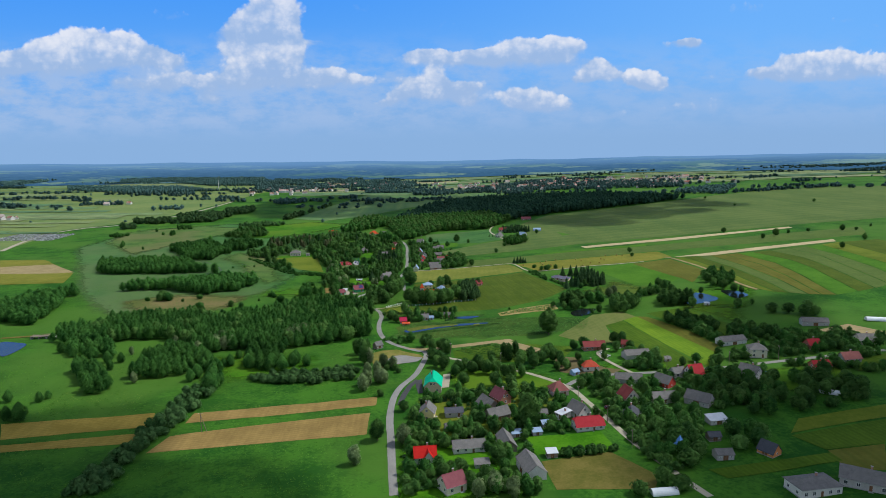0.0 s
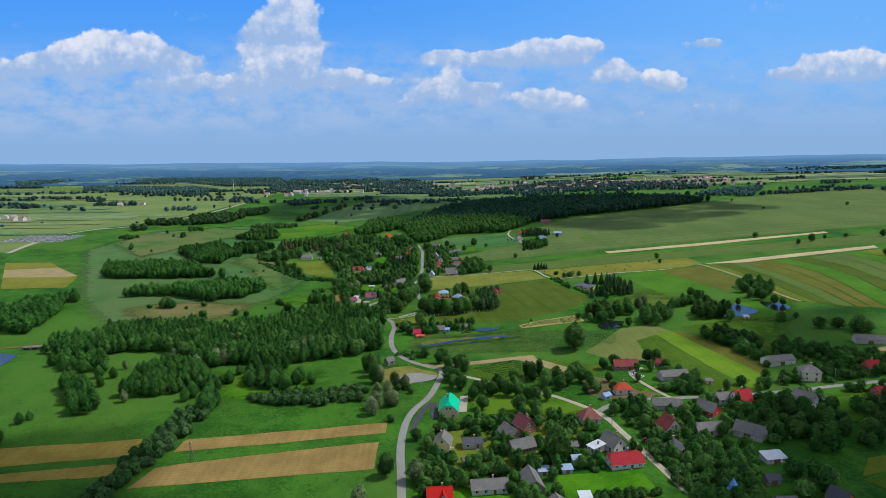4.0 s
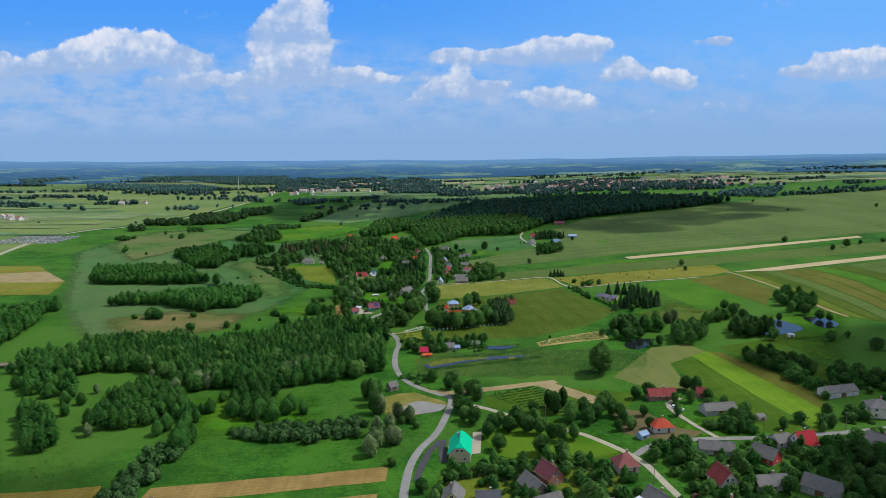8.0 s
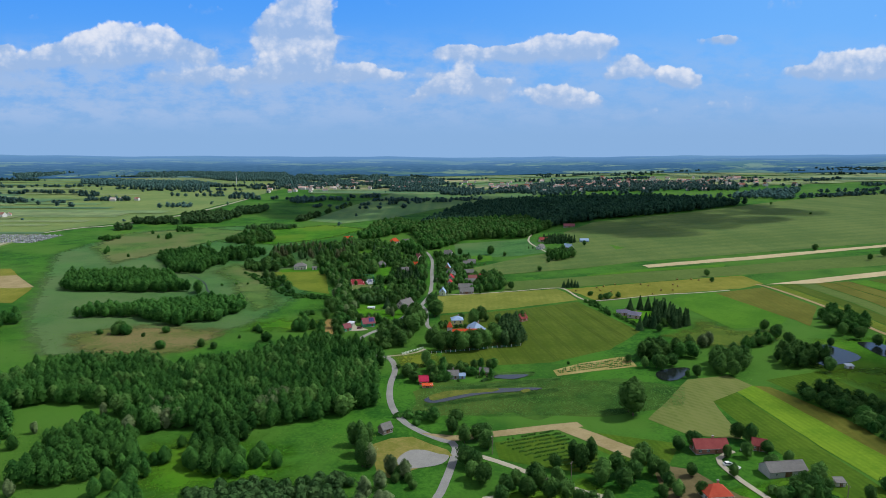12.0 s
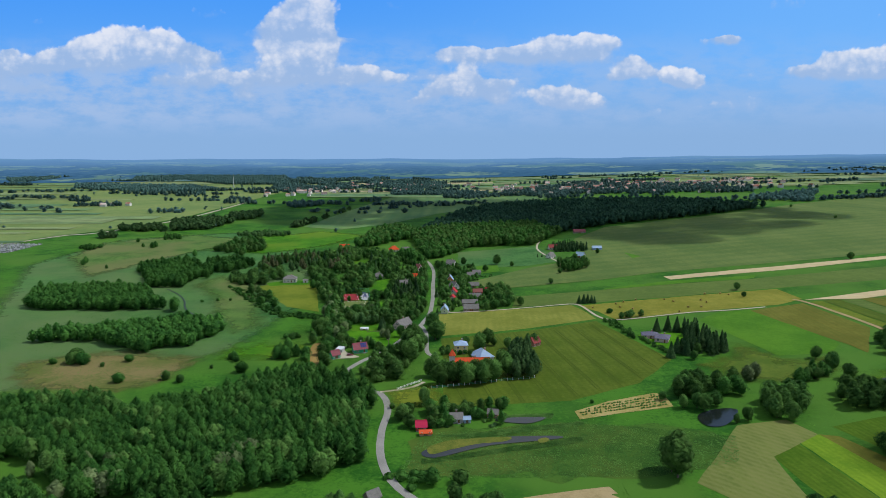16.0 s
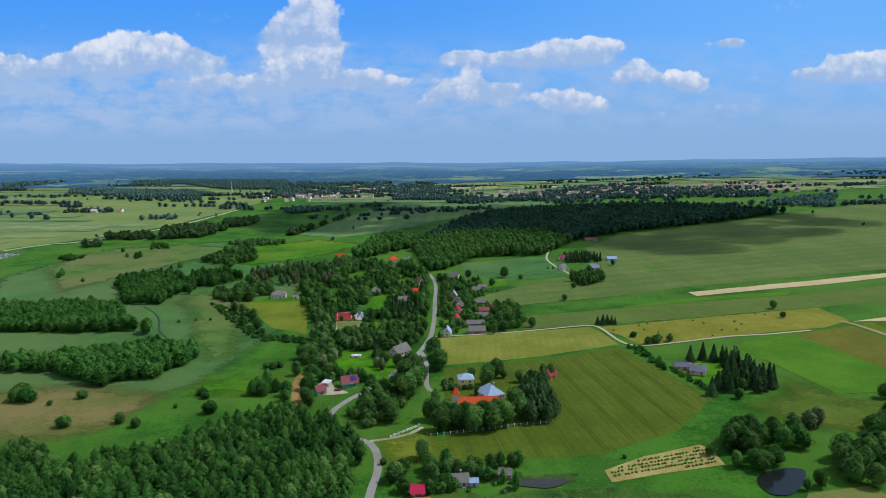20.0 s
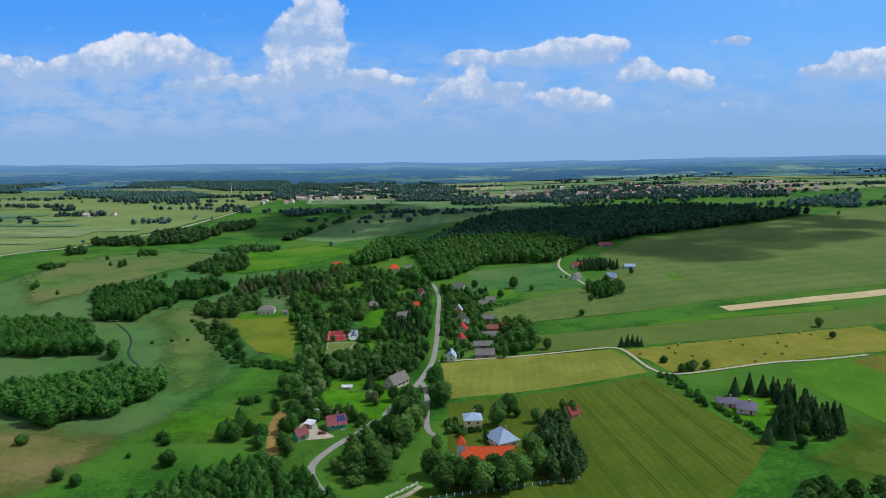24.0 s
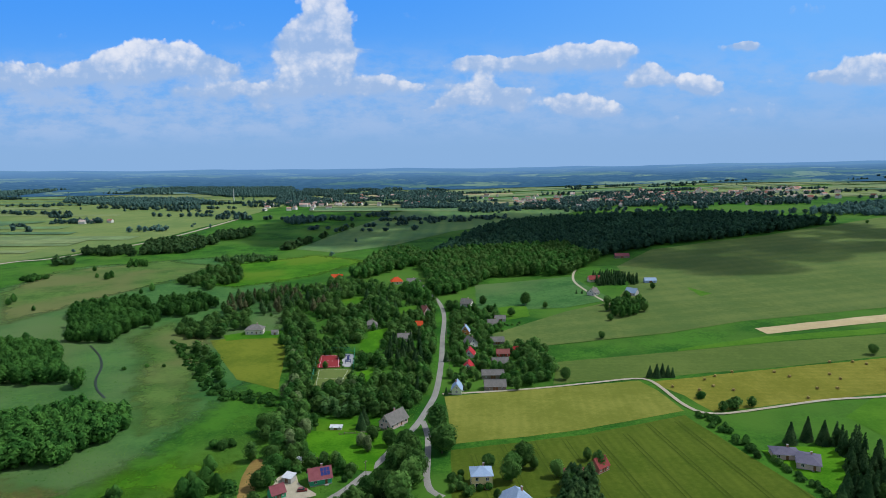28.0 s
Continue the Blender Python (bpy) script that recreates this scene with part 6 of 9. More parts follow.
plant('R', [(137.2, 375.9, 9), (81.3, 376, 7), (64.7, 377.3, 9), (40.1, 379.2, 9), (33.3, 379.6, 8), (57.1, 380, 8), (24.1, 380.2, 8), (70.5, 382.8, 9), (11.6, 383.2, 9), (108.9, 383.2, 6), (58.2, 383.6, 10), (81.7, 383.8, 8), (32.4, 384.2, 8), (93.3, 384.6, 6), (78.8, 386.5, 9), (124.4, 386.9, 7), (65.1, 387, 10), (7.6, 387.8, 8), (-21, 389, 5.5), (126.6, 389.2, 6), (74.2, 391.4, 9), (134.4, 392, 6), (41.6, 393.4, 7), (9.3, 396, 8)])
plant('R', [(78, 396.3, 9), (120.5, 398.4, 7), (112.7, 398.6, 6), (5.5, 398.9, 9), (130.3, 401.1, 6), (95.6, 405.9, 7), (6.2, 407.9, 8), (102.7, 408.1, 8), (128, 411.6, 9), (14.4, 413.8, 9), (124.4, 415, 8), (0.5, 418.1, 9), (5.4, 419.2, 9), (11.3, 422, 8), (15.7, 425, 7), (0.1, 429.1, 8), (86.8, 443.4, 19), (86, 448, 16), (239.4, 483.6, 8), (253.2, 489.4, 5), (129.5, 490.3, 5), (207.8, 491.6, 9), (135.4, 492.6, 7), (149.8, 494.2, 8)])
plant('R', [(150.3, 500.1, 9), (121, 505.9, 9), (118.5, 509.3, 8), (112.1, 509.9, 7), (128, 510.4, 8), (211, 516, 9), (105.2, 520.6, 5), (199.8, 523.1, 8), (-15.6, 523.9, 10), (263.9, 527.1, 7), (119.4, 529.8, 10), (259.9, 532.6, 8), (233.3, 535.5, 6), (209.8, 539.1, 9), (193.7, 540.9, 7), (211.6, 541.4, 6), (188.3, 541.5, 7), (257.9, 546.9, 9), (7.4, 551.4, 13.5), (-8.4, 552.1, 13), (15.3, 553.4, 13), (208.7, 554.1, 10), (-1.7, 554.3, 13), (22.8, 557.1, 13)])
plant('R', [(253.8, 557.5, 9), (3.2, 558.2, 12.5), (11.6, 559.5, 12.5), (19.4, 561.6, 12.5), (-4.8, 562, 12), (30.6, 565.1, 13), (-12.8, 565.8, 12), (217.2, 568.4, 6), (211, 573.9, 8), (265.4, 574.2, 9), (256.3, 576.8, 10), (142.7, 580.4, 6), (29.3, 580.7, 11), (-11.8, 588.1, 8), (148.6, 591.7, 7), (-27.3, 593.6, 15), (10.1, 597.1, 6), (-30.8, 599.7, 12), (39.9, 604.4, 8), (-23.7, 609.3, 13), (16.4, 613.4, 13), (-24.3, 614.9, 12), (34.9, 616, 8), (-30.1, 618.7, 14)])
plant('R', [(53.2, 622.3, 8), (26.5, 623.6, 6), (7.6, 624.3, 7), (21.9, 625.1, 12), (49.9, 630.1, 6), (-12.8, 639.5, 14), (-11, 643.5, 13), (-45.7, 652.5, 8), (-94.3, 658.3, 12), (-99.4, 661.5, 10), (110, 686.8, 7), (468.3, 710.4, 8), (-16.5, 710.8, 5), (26.2, 717.7, 8), (-0.8, 719.2, 5), (237.3, 728.7, 5), (55.1, 732.1, 8), (-4.2, 738.5, 6), (243.3, 755.6, 7), (528.3, 760.2, 9), (47.6, 767, 7), (37, 768.1, 7), (-70.9, 772.4, 8), (-12.7, 803.3, 7)])
plant('R', [(429.5, 806.8, 7), (92.4, 813, 6), (455.3, 824.8, 10), (-38.2, 825.6, 8), (480.2, 838.7, 6), (572.2, 840.6, 5), (553.7, 841.3, 9), (510.6, 845.3, 6), (-18.6, 857.1, 8), (108.7, 861.7, 6), (-1, 864.7, 8), (608.4, 865.2, 5), (-9.9, 865.3, 9), (119.4, 870.6, 6), (409.8, 873.1, 8), (140.9, 885.7, 10), (33.8, 888.8, 8), (133.2, 891.1, 11), (8.3, 891.8, 6), (123.1, 897.1, 11), (18, 900.7, 7), (142.6, 910, 10), (64.5, 914.4, 6), (117.6, 915, 9)])
plant('R', [(135.1, 922.5, 11), (48.8, 928.1, 12), (11.5, 933.5, 9), (-72.7, 937.8, 8), (171.2, 971, 7), (586.1, 1205.7, 5), (742, 1213.7, 7), (604.4, 1375, 6)])
plant('R', [(-16.1, 663.2, 14), (-27.5, 633.6, 14), (-22.8, 617.2, 13), (-32.2, 623.0, 12), (-37.5, 646.6, 9), (-46.8, 617.4, 9), (-40.7, 601.6, 9)])
plant('P', [(51.9, 391.6, 12), (52.4, 395.8, 9), (-35.6, 397.4, 12), (-37.2, 397.9, 12), (57.2, 399.5, 11), (49.9, 399.8, 10), (-38.3, 408.5, 13), (15.6, 412.6, 9), (-37, 417.3, 11), (-40.7, 417.5, 12), (-43.7, 417.9, 11), (-125.1, 895.8, 12), (-183.5, 927.9, 14), (-199, 928.1, 14), (-158.3, 939, 12), (-174, 939.2, 13), (-196.3, 951.3, 13)])
plant('B', [(-7.8, 260.9, 3), (-4.4, 270.7, 3), (4.3, 280.7, 3), (-1.7, 281.3, 3), (1.9, 286.7, 3), (17.4, 324.6, 3), (12.5, 325.2, 3), (8.3, 331.8, 2.5), (2.4, 332.4, 2.5), (-23.9, 343, 4), (-15.5, 380.2, 4), (-17.4, 385.5, 4), (-22.5, 386, 4), (-31.9, 519.5, 3), (69.7, 520.6, 2), (-191.6, 557.1, 6), (-156.6, 557.2, 5), (-166.3, 561.4, 6), (-126.7, 574.8, 7), (-147.2, 581.4, 2.5), (-215.6, 584.3, 3), (-230.3, 589.2, 8), (-249.1, 589.3, 4), (-237.1, 589.3, 8)])
plant('B', [(-203.9, 594.3, 5), (-136.7, 594.3, 4), (-236.7, 594.3, 9), (-141.9, 599.4, 4), (0.4, 605.6, 3), (-7.4, 605.7, 3.5), (3.7, 606.4, 3), (7.1, 607.7, 3), (-3, 607.9, 3), (-51.6, 613.7, 3), (-7.6, 614.8, 3.5), (-49.9, 617.1, 3), (-4.2, 618.6, 3), (-57.4, 619.4, 3), (119.9, 628, 3.5), (119.8, 633.3, 3.5), (-113.2, 642.7, 5), (-117.8, 644.4, 4), (-110.3, 645.7, 4), (114.5, 671.7, 2.5), (111.3, 674.1, 2.5), (120.2, 696, 4), (-145.8, 719.5, 4), (-144.3, 724.2, 4)])
plant('B', [(-154.6, 728.9, 5), (-219.7, 754.6, 2.5), (-174.1, 754.8, 3), (-196.8, 760.3, 2.5), (-207.9, 760.3, 2.5), (-168.7, 896.1, 3)])
plant('A', [(-201.9, 322.4, 10), (-208.5, 322.8, 8), (-206.4, 347.1, 6), (-223.4, 348.2, 7), (-204.2, 351.8, 5), (-120, 358.2, 11), (-118, 359.8, 10), (-119.9, 363.9, 12), (-135.8, 374.3, 8), (-133.6, 379.9, 9), (-135.7, 381.3, 6), (-86.3, 391, 9), (-93.9, 394.7, 10), (-92.9, 395.2, 10), (-106.5, 395.3, 9), (-81.4, 397.8, 9), (-72.7, 397.8, 8), (-108.5, 397.8, 9), (-133.1, 398.1, 12), (-193, 398.3, 7), (-124.1, 399.1, 6), (-138.6, 399.9, 8), (-120.5, 400.8, 8), (-120.5, 401.3, 6)])
plant('A', [(-80.4, 403.3, 9), (-89.3, 403.3, 7), (-103.7, 406.2, 9), (-192.6, 412.4, 7), (-201.1, 412.5, 8), (-119.1, 415.1, 6), (-216.8, 422.1, 8), (-230, 426.6, 8), (-208.5, 427.5, 8), (-242.4, 436, 8), (-220.4, 440.7, 9), (-139.1, 598.8, 6), (-112.3, 599.3, 9), (-106.7, 599.4, 9), (-111.2, 604.6, 9), (-100.9, 604.8, 8), (-106.9, 608.3, 9), (-110.5, 621.1, 8), (-134.5, 811.5, 9), (-233.4, 917.4, 8), (-391.3, 919, 5), (-430.9, 941.3, 7), (-433.9, 953, 9), (-329.6, 990.7, 6)])
plant('A', [(-324.8, 1004.3, 9), (-406.4, 1064.9, 9), (-406.8, 1074.9, 9), (-423.8, 1074.9, 6), (-451.5, 1117.7, 7), (-258.4, 1176.8, 7), (-291.8, 1199.5, 8), (-320.7, 1199.9, 9)])
plant('S', [(46.2, 572.6, 11), (39.5, 584.6, 11), (131, 585.8, 10), (141.8, 589.5, 11), (166, 593.7, 11), (140.1, 594.7, 9), (137.7, 594.8, 10), (163.8, 600.4, 11), (152.1, 637.9, 11), (139, 639.8, 10), (147.4, 642.5, 11), (-53.2, 665.3, 9), (-52.6, 670.7, 9), (-13.4, 710.7, 5), (-29.5, 715.4, 10), (115.8, 729.2, 6), (107.2, 730.3, 8), (113.6, 730.5, 7), (103.4, 730.7, 7), (110.5, 730.8, 8), (-34.8, 760.5, 12), (-42.6, 766.3, 12), (-15.5, 771.6, 8), (-32.1, 772, 11)])
plant('S', [(-52.4, 772.3, 11), (-51.6, 797.5, 12), (-30.6, 875.2, 8), (-53.6, 875.8, 10), (-41.2, 894.6, 9), (-77, 895.3, 10), (-63.8, 905.1, 11), (-85.7, 905.5, 11), (-73.8, 926.6, 11), (-83.6, 949.7, 11), (-150.8, 950.7, 12), (-97.1, 962.1, 11), (109.5, 963.9, 4), (104.5, 965, 4), (99.4, 966.1, 4), (-77.2, 974.4, 11), (-140.4, 975.5, 12), (-95.6, 988, 11), (-134.9, 988.7, 12), (-151.9, 989, 12), (163.1, 1012.4, 8), (156.4, 1020, 8), (127.7, 1033.2, 9), (150.9, 1033.7, 9)])
plant('S', [(135.5, 1037.5, 9), (143.9, 1041.8, 9), (-13.2, 1042.3, 8), (120.7, 1118.5, 9), (133.3, 1134.9, 10)])


# ------------------------------------------------------------------ building parts
def wall_material(name, a, b):
    return material(name, (a, b), 0.9, 0.35, 8, 0.5, 0.15)


def roof_material(name, a, b, rough=0.75, turn=0.0):
    return material(name, (a, b), rough, 0.5, 7, 0.6, 0.35)


WHITE = wall_material("white_plaster", (0.50, 0.49, 0.455), (0.66, 0.65, 0.61))
CREAM = wall_material("cream_plaster", (0.56, 0.51, 0.40), (0.66, 0.61, 0.49))
BEIGE_W = wall_material("beige_plaster", (0.46, 0.37, 0.23), (0.55, 0.45, 0.30))
YELLOW = wall_material("yellow_plaster", (0.66, 0.56, 0.24), (0.74, 0.64, 0.32))
PINKW = wall_material("pinkish_plaster", (0.50, 0.36, 0.32), (0.60, 0.46, 0.41))
GREY = wall_material("grey_plaster", (0.34, 0.33, 0.31), (0.45, 0.44, 0.42))
BRICK = wall_material("red_brick", (0.28, 0.12, 0.08), (0.38, 0.19, 0.13))
BOARD = wall_material("weathered_boards", (0.16, 0.13, 0.10), (0.26, 0.22, 0.18))
REDW = wall_material("red_paint", (0.42, 0.05, 0.04), (0.50, 0.08, 0.06))
ORANGEW = wall_material("orange_plaster", (0.52, 0.20, 0.07), (0.60, 0.26, 0.10))
BLUEW = wall_material("blue_paint", (0.25, 0.36, 0.52), (0.32, 0.44, 0.60))
GREENW = wall_material("green_plaster", (0.05, 0.33, 0.17), (0.08, 0.40, 0.22))
GREENP = wall_material("pale_green_plaster", (0.50, 0.58, 0.36), (0.58, 0.65, 0.44))
RED = roof_material("bright_red_tiles", (0.36, 0.012, 0.010), (0.46, 0.022, 0.016))
CRIMSON = roof_material("crimson_tiles", (0.27, 0.020, 0.026), (0.35, 0.035, 0.042))
ORANGE = roof_material("orange_red_tiles", (0.42, 0.055, 0.018), (0.52, 0.09, 0.03))
BRICKRED = roof_material("dull_brick_red_tiles", (0.30, 0.045, 0.025), (0.40, 0.075, 0.04))
ROSERED = roof_material("raspberry_sheets", (0.38, 0.02, 0.06), (0.46, 0.035, 0.08))
ROSE = roof_material("faded_red_sheets", (0.17, 0.062, 0.055), (0.25, 0.098, 0.085))
PLUM = roof_material("plum_tiles", (0.16, 0.05, 0.06), (0.23, 0.08, 0.09))
MAROON = roof_material("maroon_tiles", (0.17, 0.035, 0.035), (0.24, 0.06, 0.055))
SLATE = roof_material("grey_fibre_cement", (0.105, 0.102, 0.098), (0.19, 0.183, 0.172), 0.9)
VIOLET = roof_material("slate_violet_sheets", (0.085, 0.082, 0.115), (0.125, 0.12, 0.165), 0.9)
DARK = roof_material("dark_grey_sheets", (0.05, 0.055, 0.065), (0.09, 0.095, 0.11))
PALE = roof_material("white_metal_sheets", (0.40, 0.43, 0.47), (0.52, 0.55, 0.58), 0.7)
PALEBLUE = roof_material("pale_blue_metal", (0.20, 0.29, 0.42), (0.28, 0.37, 0.50), 0.7)
BLUE = roof_material("blue_sheets", (0.08, 0.20, 0.48), (0.12, 0.28, 0.58), 0.6)
GREENROOF = roof_material("emerald_metal_sheets", (0.004, 0.38, 0.20), (0.010, 0.46, 0.25), 0.6)
BEIGE_WALL = BEIGE_W
PLINTH = wall_material("grey_concrete", (0.26, 0.26, 0.25), (0.34, 0.34, 0.33))
FRAME = wall_material("white_window_frame", (0.7, 0.7, 0.69), (0.8, 0.8, 0.79))
DOOR = wall_material("brown_door", (0.14, 0.07, 0.035), (0.2, 0.11, 0.06))
CHIMNEY = wall_material("chimney_brick", (0.30, 0.15, 0.11), (0.42, 0.26, 0.2))
PANE = material("window_glass", ((0.02, 0.025, 0.03), (0.04, 0.05, 0.06)), 0.08, 0.5, 4, 0.4, 0.0, spec=0.6)


def roof_faces(kind, L, W, wall, rise, over):
    """Corner places of each roof plane."""
    x, y = L / 2 + over, W / 2 + over
    drop = rise * over / (W / 2)
    e, r = wall - drop, wall + rise
    if kind == "shed":
        return [[(-x, -y, e), (x, -y, e), (x, y, r), (-x, y, r)]]
    if kind == "hip":
        k = max(0.3, L / 2 - W / 2 * 0.92)
        return [[(-x, -y, e), (x, -y, e), (k, 0, r), (-k, 0, r)], [(x, y, e), (-x, y, e), (-k, 0, r), (k, 0, r)], [(x, -y, e), (x, y, e), (k, 0, r)], [(-x, y, e), (-x, -y, e), (-k, 0, r)]]
    if kind == "half":
        k, c = L / 2 - W * 0.16, wall + rise * 0.55
        yc = y * (1 - (c - e) / (r - e))
        return [[(-x, -y, e), (x, -y, e), (x, -yc, c), (k, 0, r), (-k, 0, r), (-x, -yc, c)], [(x, y, e), (-x, y, e), (-x, yc, c), (-k, 0, r), (k, 0, r), (x, yc, c)], [(x, -yc, c), (x, yc, c), (k, 0, r)], [(-x, yc, c), (-x, -yc, c), (-k, 0, r)]]
    return [[(-x, -y, e), (x, -y, e), (x, 0, r), (-x, 0, r)], [(x, y, e), (-x, y, e), (-x, 0, r), (x, 0, r)]]


def window(parent, p, n_axis, sign, w, h):
    """A window set on a wall: frame, two panes and a sill. n_axis: 0 on a gable end, 1 on a long side."""
    x, y, z = p

    def spread(a0, a1, d0, d1, z0, z1):
        b = bmesh.new()
        d0, d1 = sorted((sign * d0, sign * d1))
        if n_axis == 0:
            return box(b, x + d0, x + d1, y + a0, y + a1, z + z0, z + z1)
        return box(b, x + a0, x + a1, y + d0, y + d1, z + z0, z + z1)

    fr = part("window", spread(-w / 2, w / 2, -0.05, 0.05, 0, h), FRAME, parent)
    for a0, a1 in ((-w / 2 + 0.07, -0.04), (0.04, w / 2 - 0.07)):
        part("pane", spread(a0, a1, 0.02, 0.056, 0.08, h - 0.08), PANE, fr)
    part("sill", spread(-w / 2 - 0.08, w / 2 + 0.08, 0.0, 0.14, -0.08, 0.0), PLINTH, fr)
    return fr


BUILT = []


def house(name, x, y, L, W, wall, rise, yaw, wall_mat, roof_mat, kind, floors, label):
    """A building: plinth, walls up into the gables, roof planes with overhang, ridge, windows, door and chimney. floors 0: a barn or shed."""
    top = tagged(new(name), label, name.replace("_", " "))
    BUILT.append((x, y, max(L, W) / 2))
    low = min(height(x + a, y + b) for a in (-L / 2, L / 2) for b in (-W / 2, W / 2))
    top.matrix_world = pose(x, y, low - 0.05, 0, 0, yaw)
    hx, hy = L / 2, W / 2
    bm = bmesh.new()
    box(bm, -hx - 0.06, hx + 0.06, -hy - 0.06, hy + 0.06, -1.0, 0.45)
    part("plinth", bm, PLINTH, top)
    shape = "gable" if kind == "cross" else kind
    bm = bmesh.new()
    if shape == "hip":
        box(bm, -hx, hx, -hy, hy, 0.4, wall)
    else:
        if shape == "shed":
            prof = [(-hy, 0.4), (hy, 0.4), (hy, wall + rise - 0.05), (-hy, wall - 0.05)]
        elif shape == "half":
            c = 0.52
            prof = [(-hy, 0.4), (hy, 0.4), (hy, wall), (hy * (1 - c), wall + rise * c), (-hy * (1 - c), wall + rise * c), (-hy, wall)]
        else:
            prof = [(-hy, 0.4), (hy, 0.4), (hy, wall), (0, wall + rise - 0.04), (-hy, wall)]
        a = [bm.verts.new((-hx, p, q)) for p, q in prof]
        b = [bm.verts.new((hx, p, q)) for p, q in prof]
        bm.faces.new(a[::-1])
        bm.faces.new(b)
        for i in range(len(a)):
            j = (i + 1) % len(a)
            bm.faces.new((a[i], a[j], b[j], b[i]))
        bmesh.ops.recalc_face_normals(bm, faces=bm.faces[:])
    part("wall", bm, wall_mat, top)
    over = 0.5 if floors else 0.35
    for corners in roof_faces(shape, L, W, wall, rise, over):
        bm = bmesh.new()
        slab(bm, [(p[0], p[1], p[2] + 0.14) for p in corners], 0.14)
        roof = part("roof", bm, roof_mat, top)
    if shape in ("gable", "hip", "half"):
        k = L / 2 + over if shape == "gable" else (max(0.3, L / 2 - W / 2 * 0.92) if shape == "hip" else L / 2 - W * 0.16)
        bm = bmesh.new()
        r = wall + rise + 0.12
        for s in (-1, 1):
            slab(bm, [(-k, 0, r + 0.07), (k, 0, r + 0.07), (k, s * 0.2, r - 0.02), (-k, s * 0.2, r - 0.02)][::s], 0.05)
        part("ridge", bm, roof_mat, top)
    if kind == "cross":
        w2, r2 = L * 0.42, rise * 0.82
        bm = bmesh.new()
        prof = [(-w2 / 2, 0.4), (w2 / 2, 0.4), (w2 / 2, wall), (0, wall + r2), (-w2 / 2, wall)]
        a = [bm.verts.new((p + 1.2, -hy - 0.9, q)) for p, q in prof]
        b = [bm.verts.new((p + 1.2, -0.4, q)) for p, q in prof]
        bm.faces.new(a)
        bm.faces.new(b[::-1])
        for i in range(5):
            j = (i + 1) % 5
            bm.faces.new((a[j], a[i], b[i], b[j]))
        part("gable_bay", bm, wall_mat, top)
        for s in (-1, 1):
            bm = bmesh.new()
            e = wall - r2 * 0.4 / (w2 / 2)
            c = [(1.2, -hy - 1.3, wall + r2 + 0.16), (1.2, -0.2, wall + r2 + 0.16), (1.2 + s * (w2 / 2 + 0.4), -0.2, e + 0.16), (1.2 + s * (w2 / 2 + 0.4), -hy - 1.3, e + 0.16)]
            slab(bm, c[::-s], 0.13)
            part("bay_roof", bm, roof_mat, top)
        window(top, (1.2, -hy - 0.9, 1.2), 1, -1, 1.3, 1.4)
    for s in (-1, 1):
        if shape != "shed" and floors:
            bm = bmesh.new()
            e = wall - rise * over / (W / 2)
            box(bm, -L / 2 - over, L / 2 + over, s * (hy + over + 0.06) - 0.06, s * (hy + over + 0.06) + 0.06, e - 0.06, e + 0.06)
            part("gutter", bm, PLINTH, top)
    if floors:
        bm = bmesh.new()
        cx, cy = L * 0.12, W * 0.12
        box(bm, cx - 0.35, cx + 0.35, cy - 0.3, cy + 0.3, wall + rise * 0.5, wall + rise + 0.9)
        ch = part("chimney", bm, CHIMNEY, top)
        bm = bmesh.new()
        box(bm, cx - 0.43, cx + 0.43, cy - 0.38, cy + 0.38, wall + rise + 0.9, wall + rise + 1.02)
        part("cap", bm, PLINTH, ch)
        n = max(2, int(L / 3.2))
        levels = [1.25] if wall < 4.8 else [1.15, 3.65]
        for z in levels:
            for i in range(n):
                wx = (i + 0.5) / n * L - hx
                for s in (-1, 1):
                    if z < 2 and s == -1 and i == n // 2:
                        bm = bmesh.new()
                        box(bm, wx - 0.5, wx + 0.5, -hy - 0.05, -hy + 0.02, 0.4, 2.5)
                        dr = part("door", bm, DOOR, top)
                        bm = bmesh.new()
                        box(bm, wx - 0.8, wx + 0.8, -hy - 1.1, -hy, 0.0, 0.4)
                        part("doorstep", bm, PLINTH, top)
                        bm = bmesh.new()
                        box(bm, wx + 0.32, wx + 0.42, -hy - 0.1, -hy - 0.05, 1.35, 1.5)
                        part("handle", bm, FRAME, dr)
                        continue
                    window(top, (wx, s * hy, z), 1, s, 1.2, 1.35)
        m = 2 if W > 7 else 1
        for z in levels + ([wall + 0.5] if shape in ("gable", "half") and rise > 3 else []):
            for s in (-1, 1):
                for i in range(m if z < wall else (2 if rise > 3.8 else 1)):
                    k = m if z < wall else (2 if rise > 3.8 else 1)
                    wy = (i + 0.5) / k * W - hy if z < wall else (i - (k - 1) / 2) * 1.8
                    window(top, (s * hx, wy, z), 0, s, 1.1, 1.3)
    else:
        bm = bmesh.new()
        dw = min(2.8, L * 0.3)
        box(bm, -dw / 2, dw / 2, -hy - 0.06, -hy + 0.02, 0.1, min(wall - 0.2, 2.6))
        dr = part("barn_door" if L > 9 else "door", bm, DOOR, top)
        bm = bmesh.new()
        box(bm, -0.04, 0.04, -hy - 0.1, -hy - 0.06, 0.1, min(wall - 0.25, 2.55))
        part("door_strip", bm, PLINTH, dr)
        if L > 5:
            for wx in (-L * 0.32, L * 0.32):
                window(top, (wx, -hy, 1.3), 1, -1, 0.8, 0.7)
            window(top, (hx, 0, 1.3), 0, 1, 0.8, 0.7)
    return top


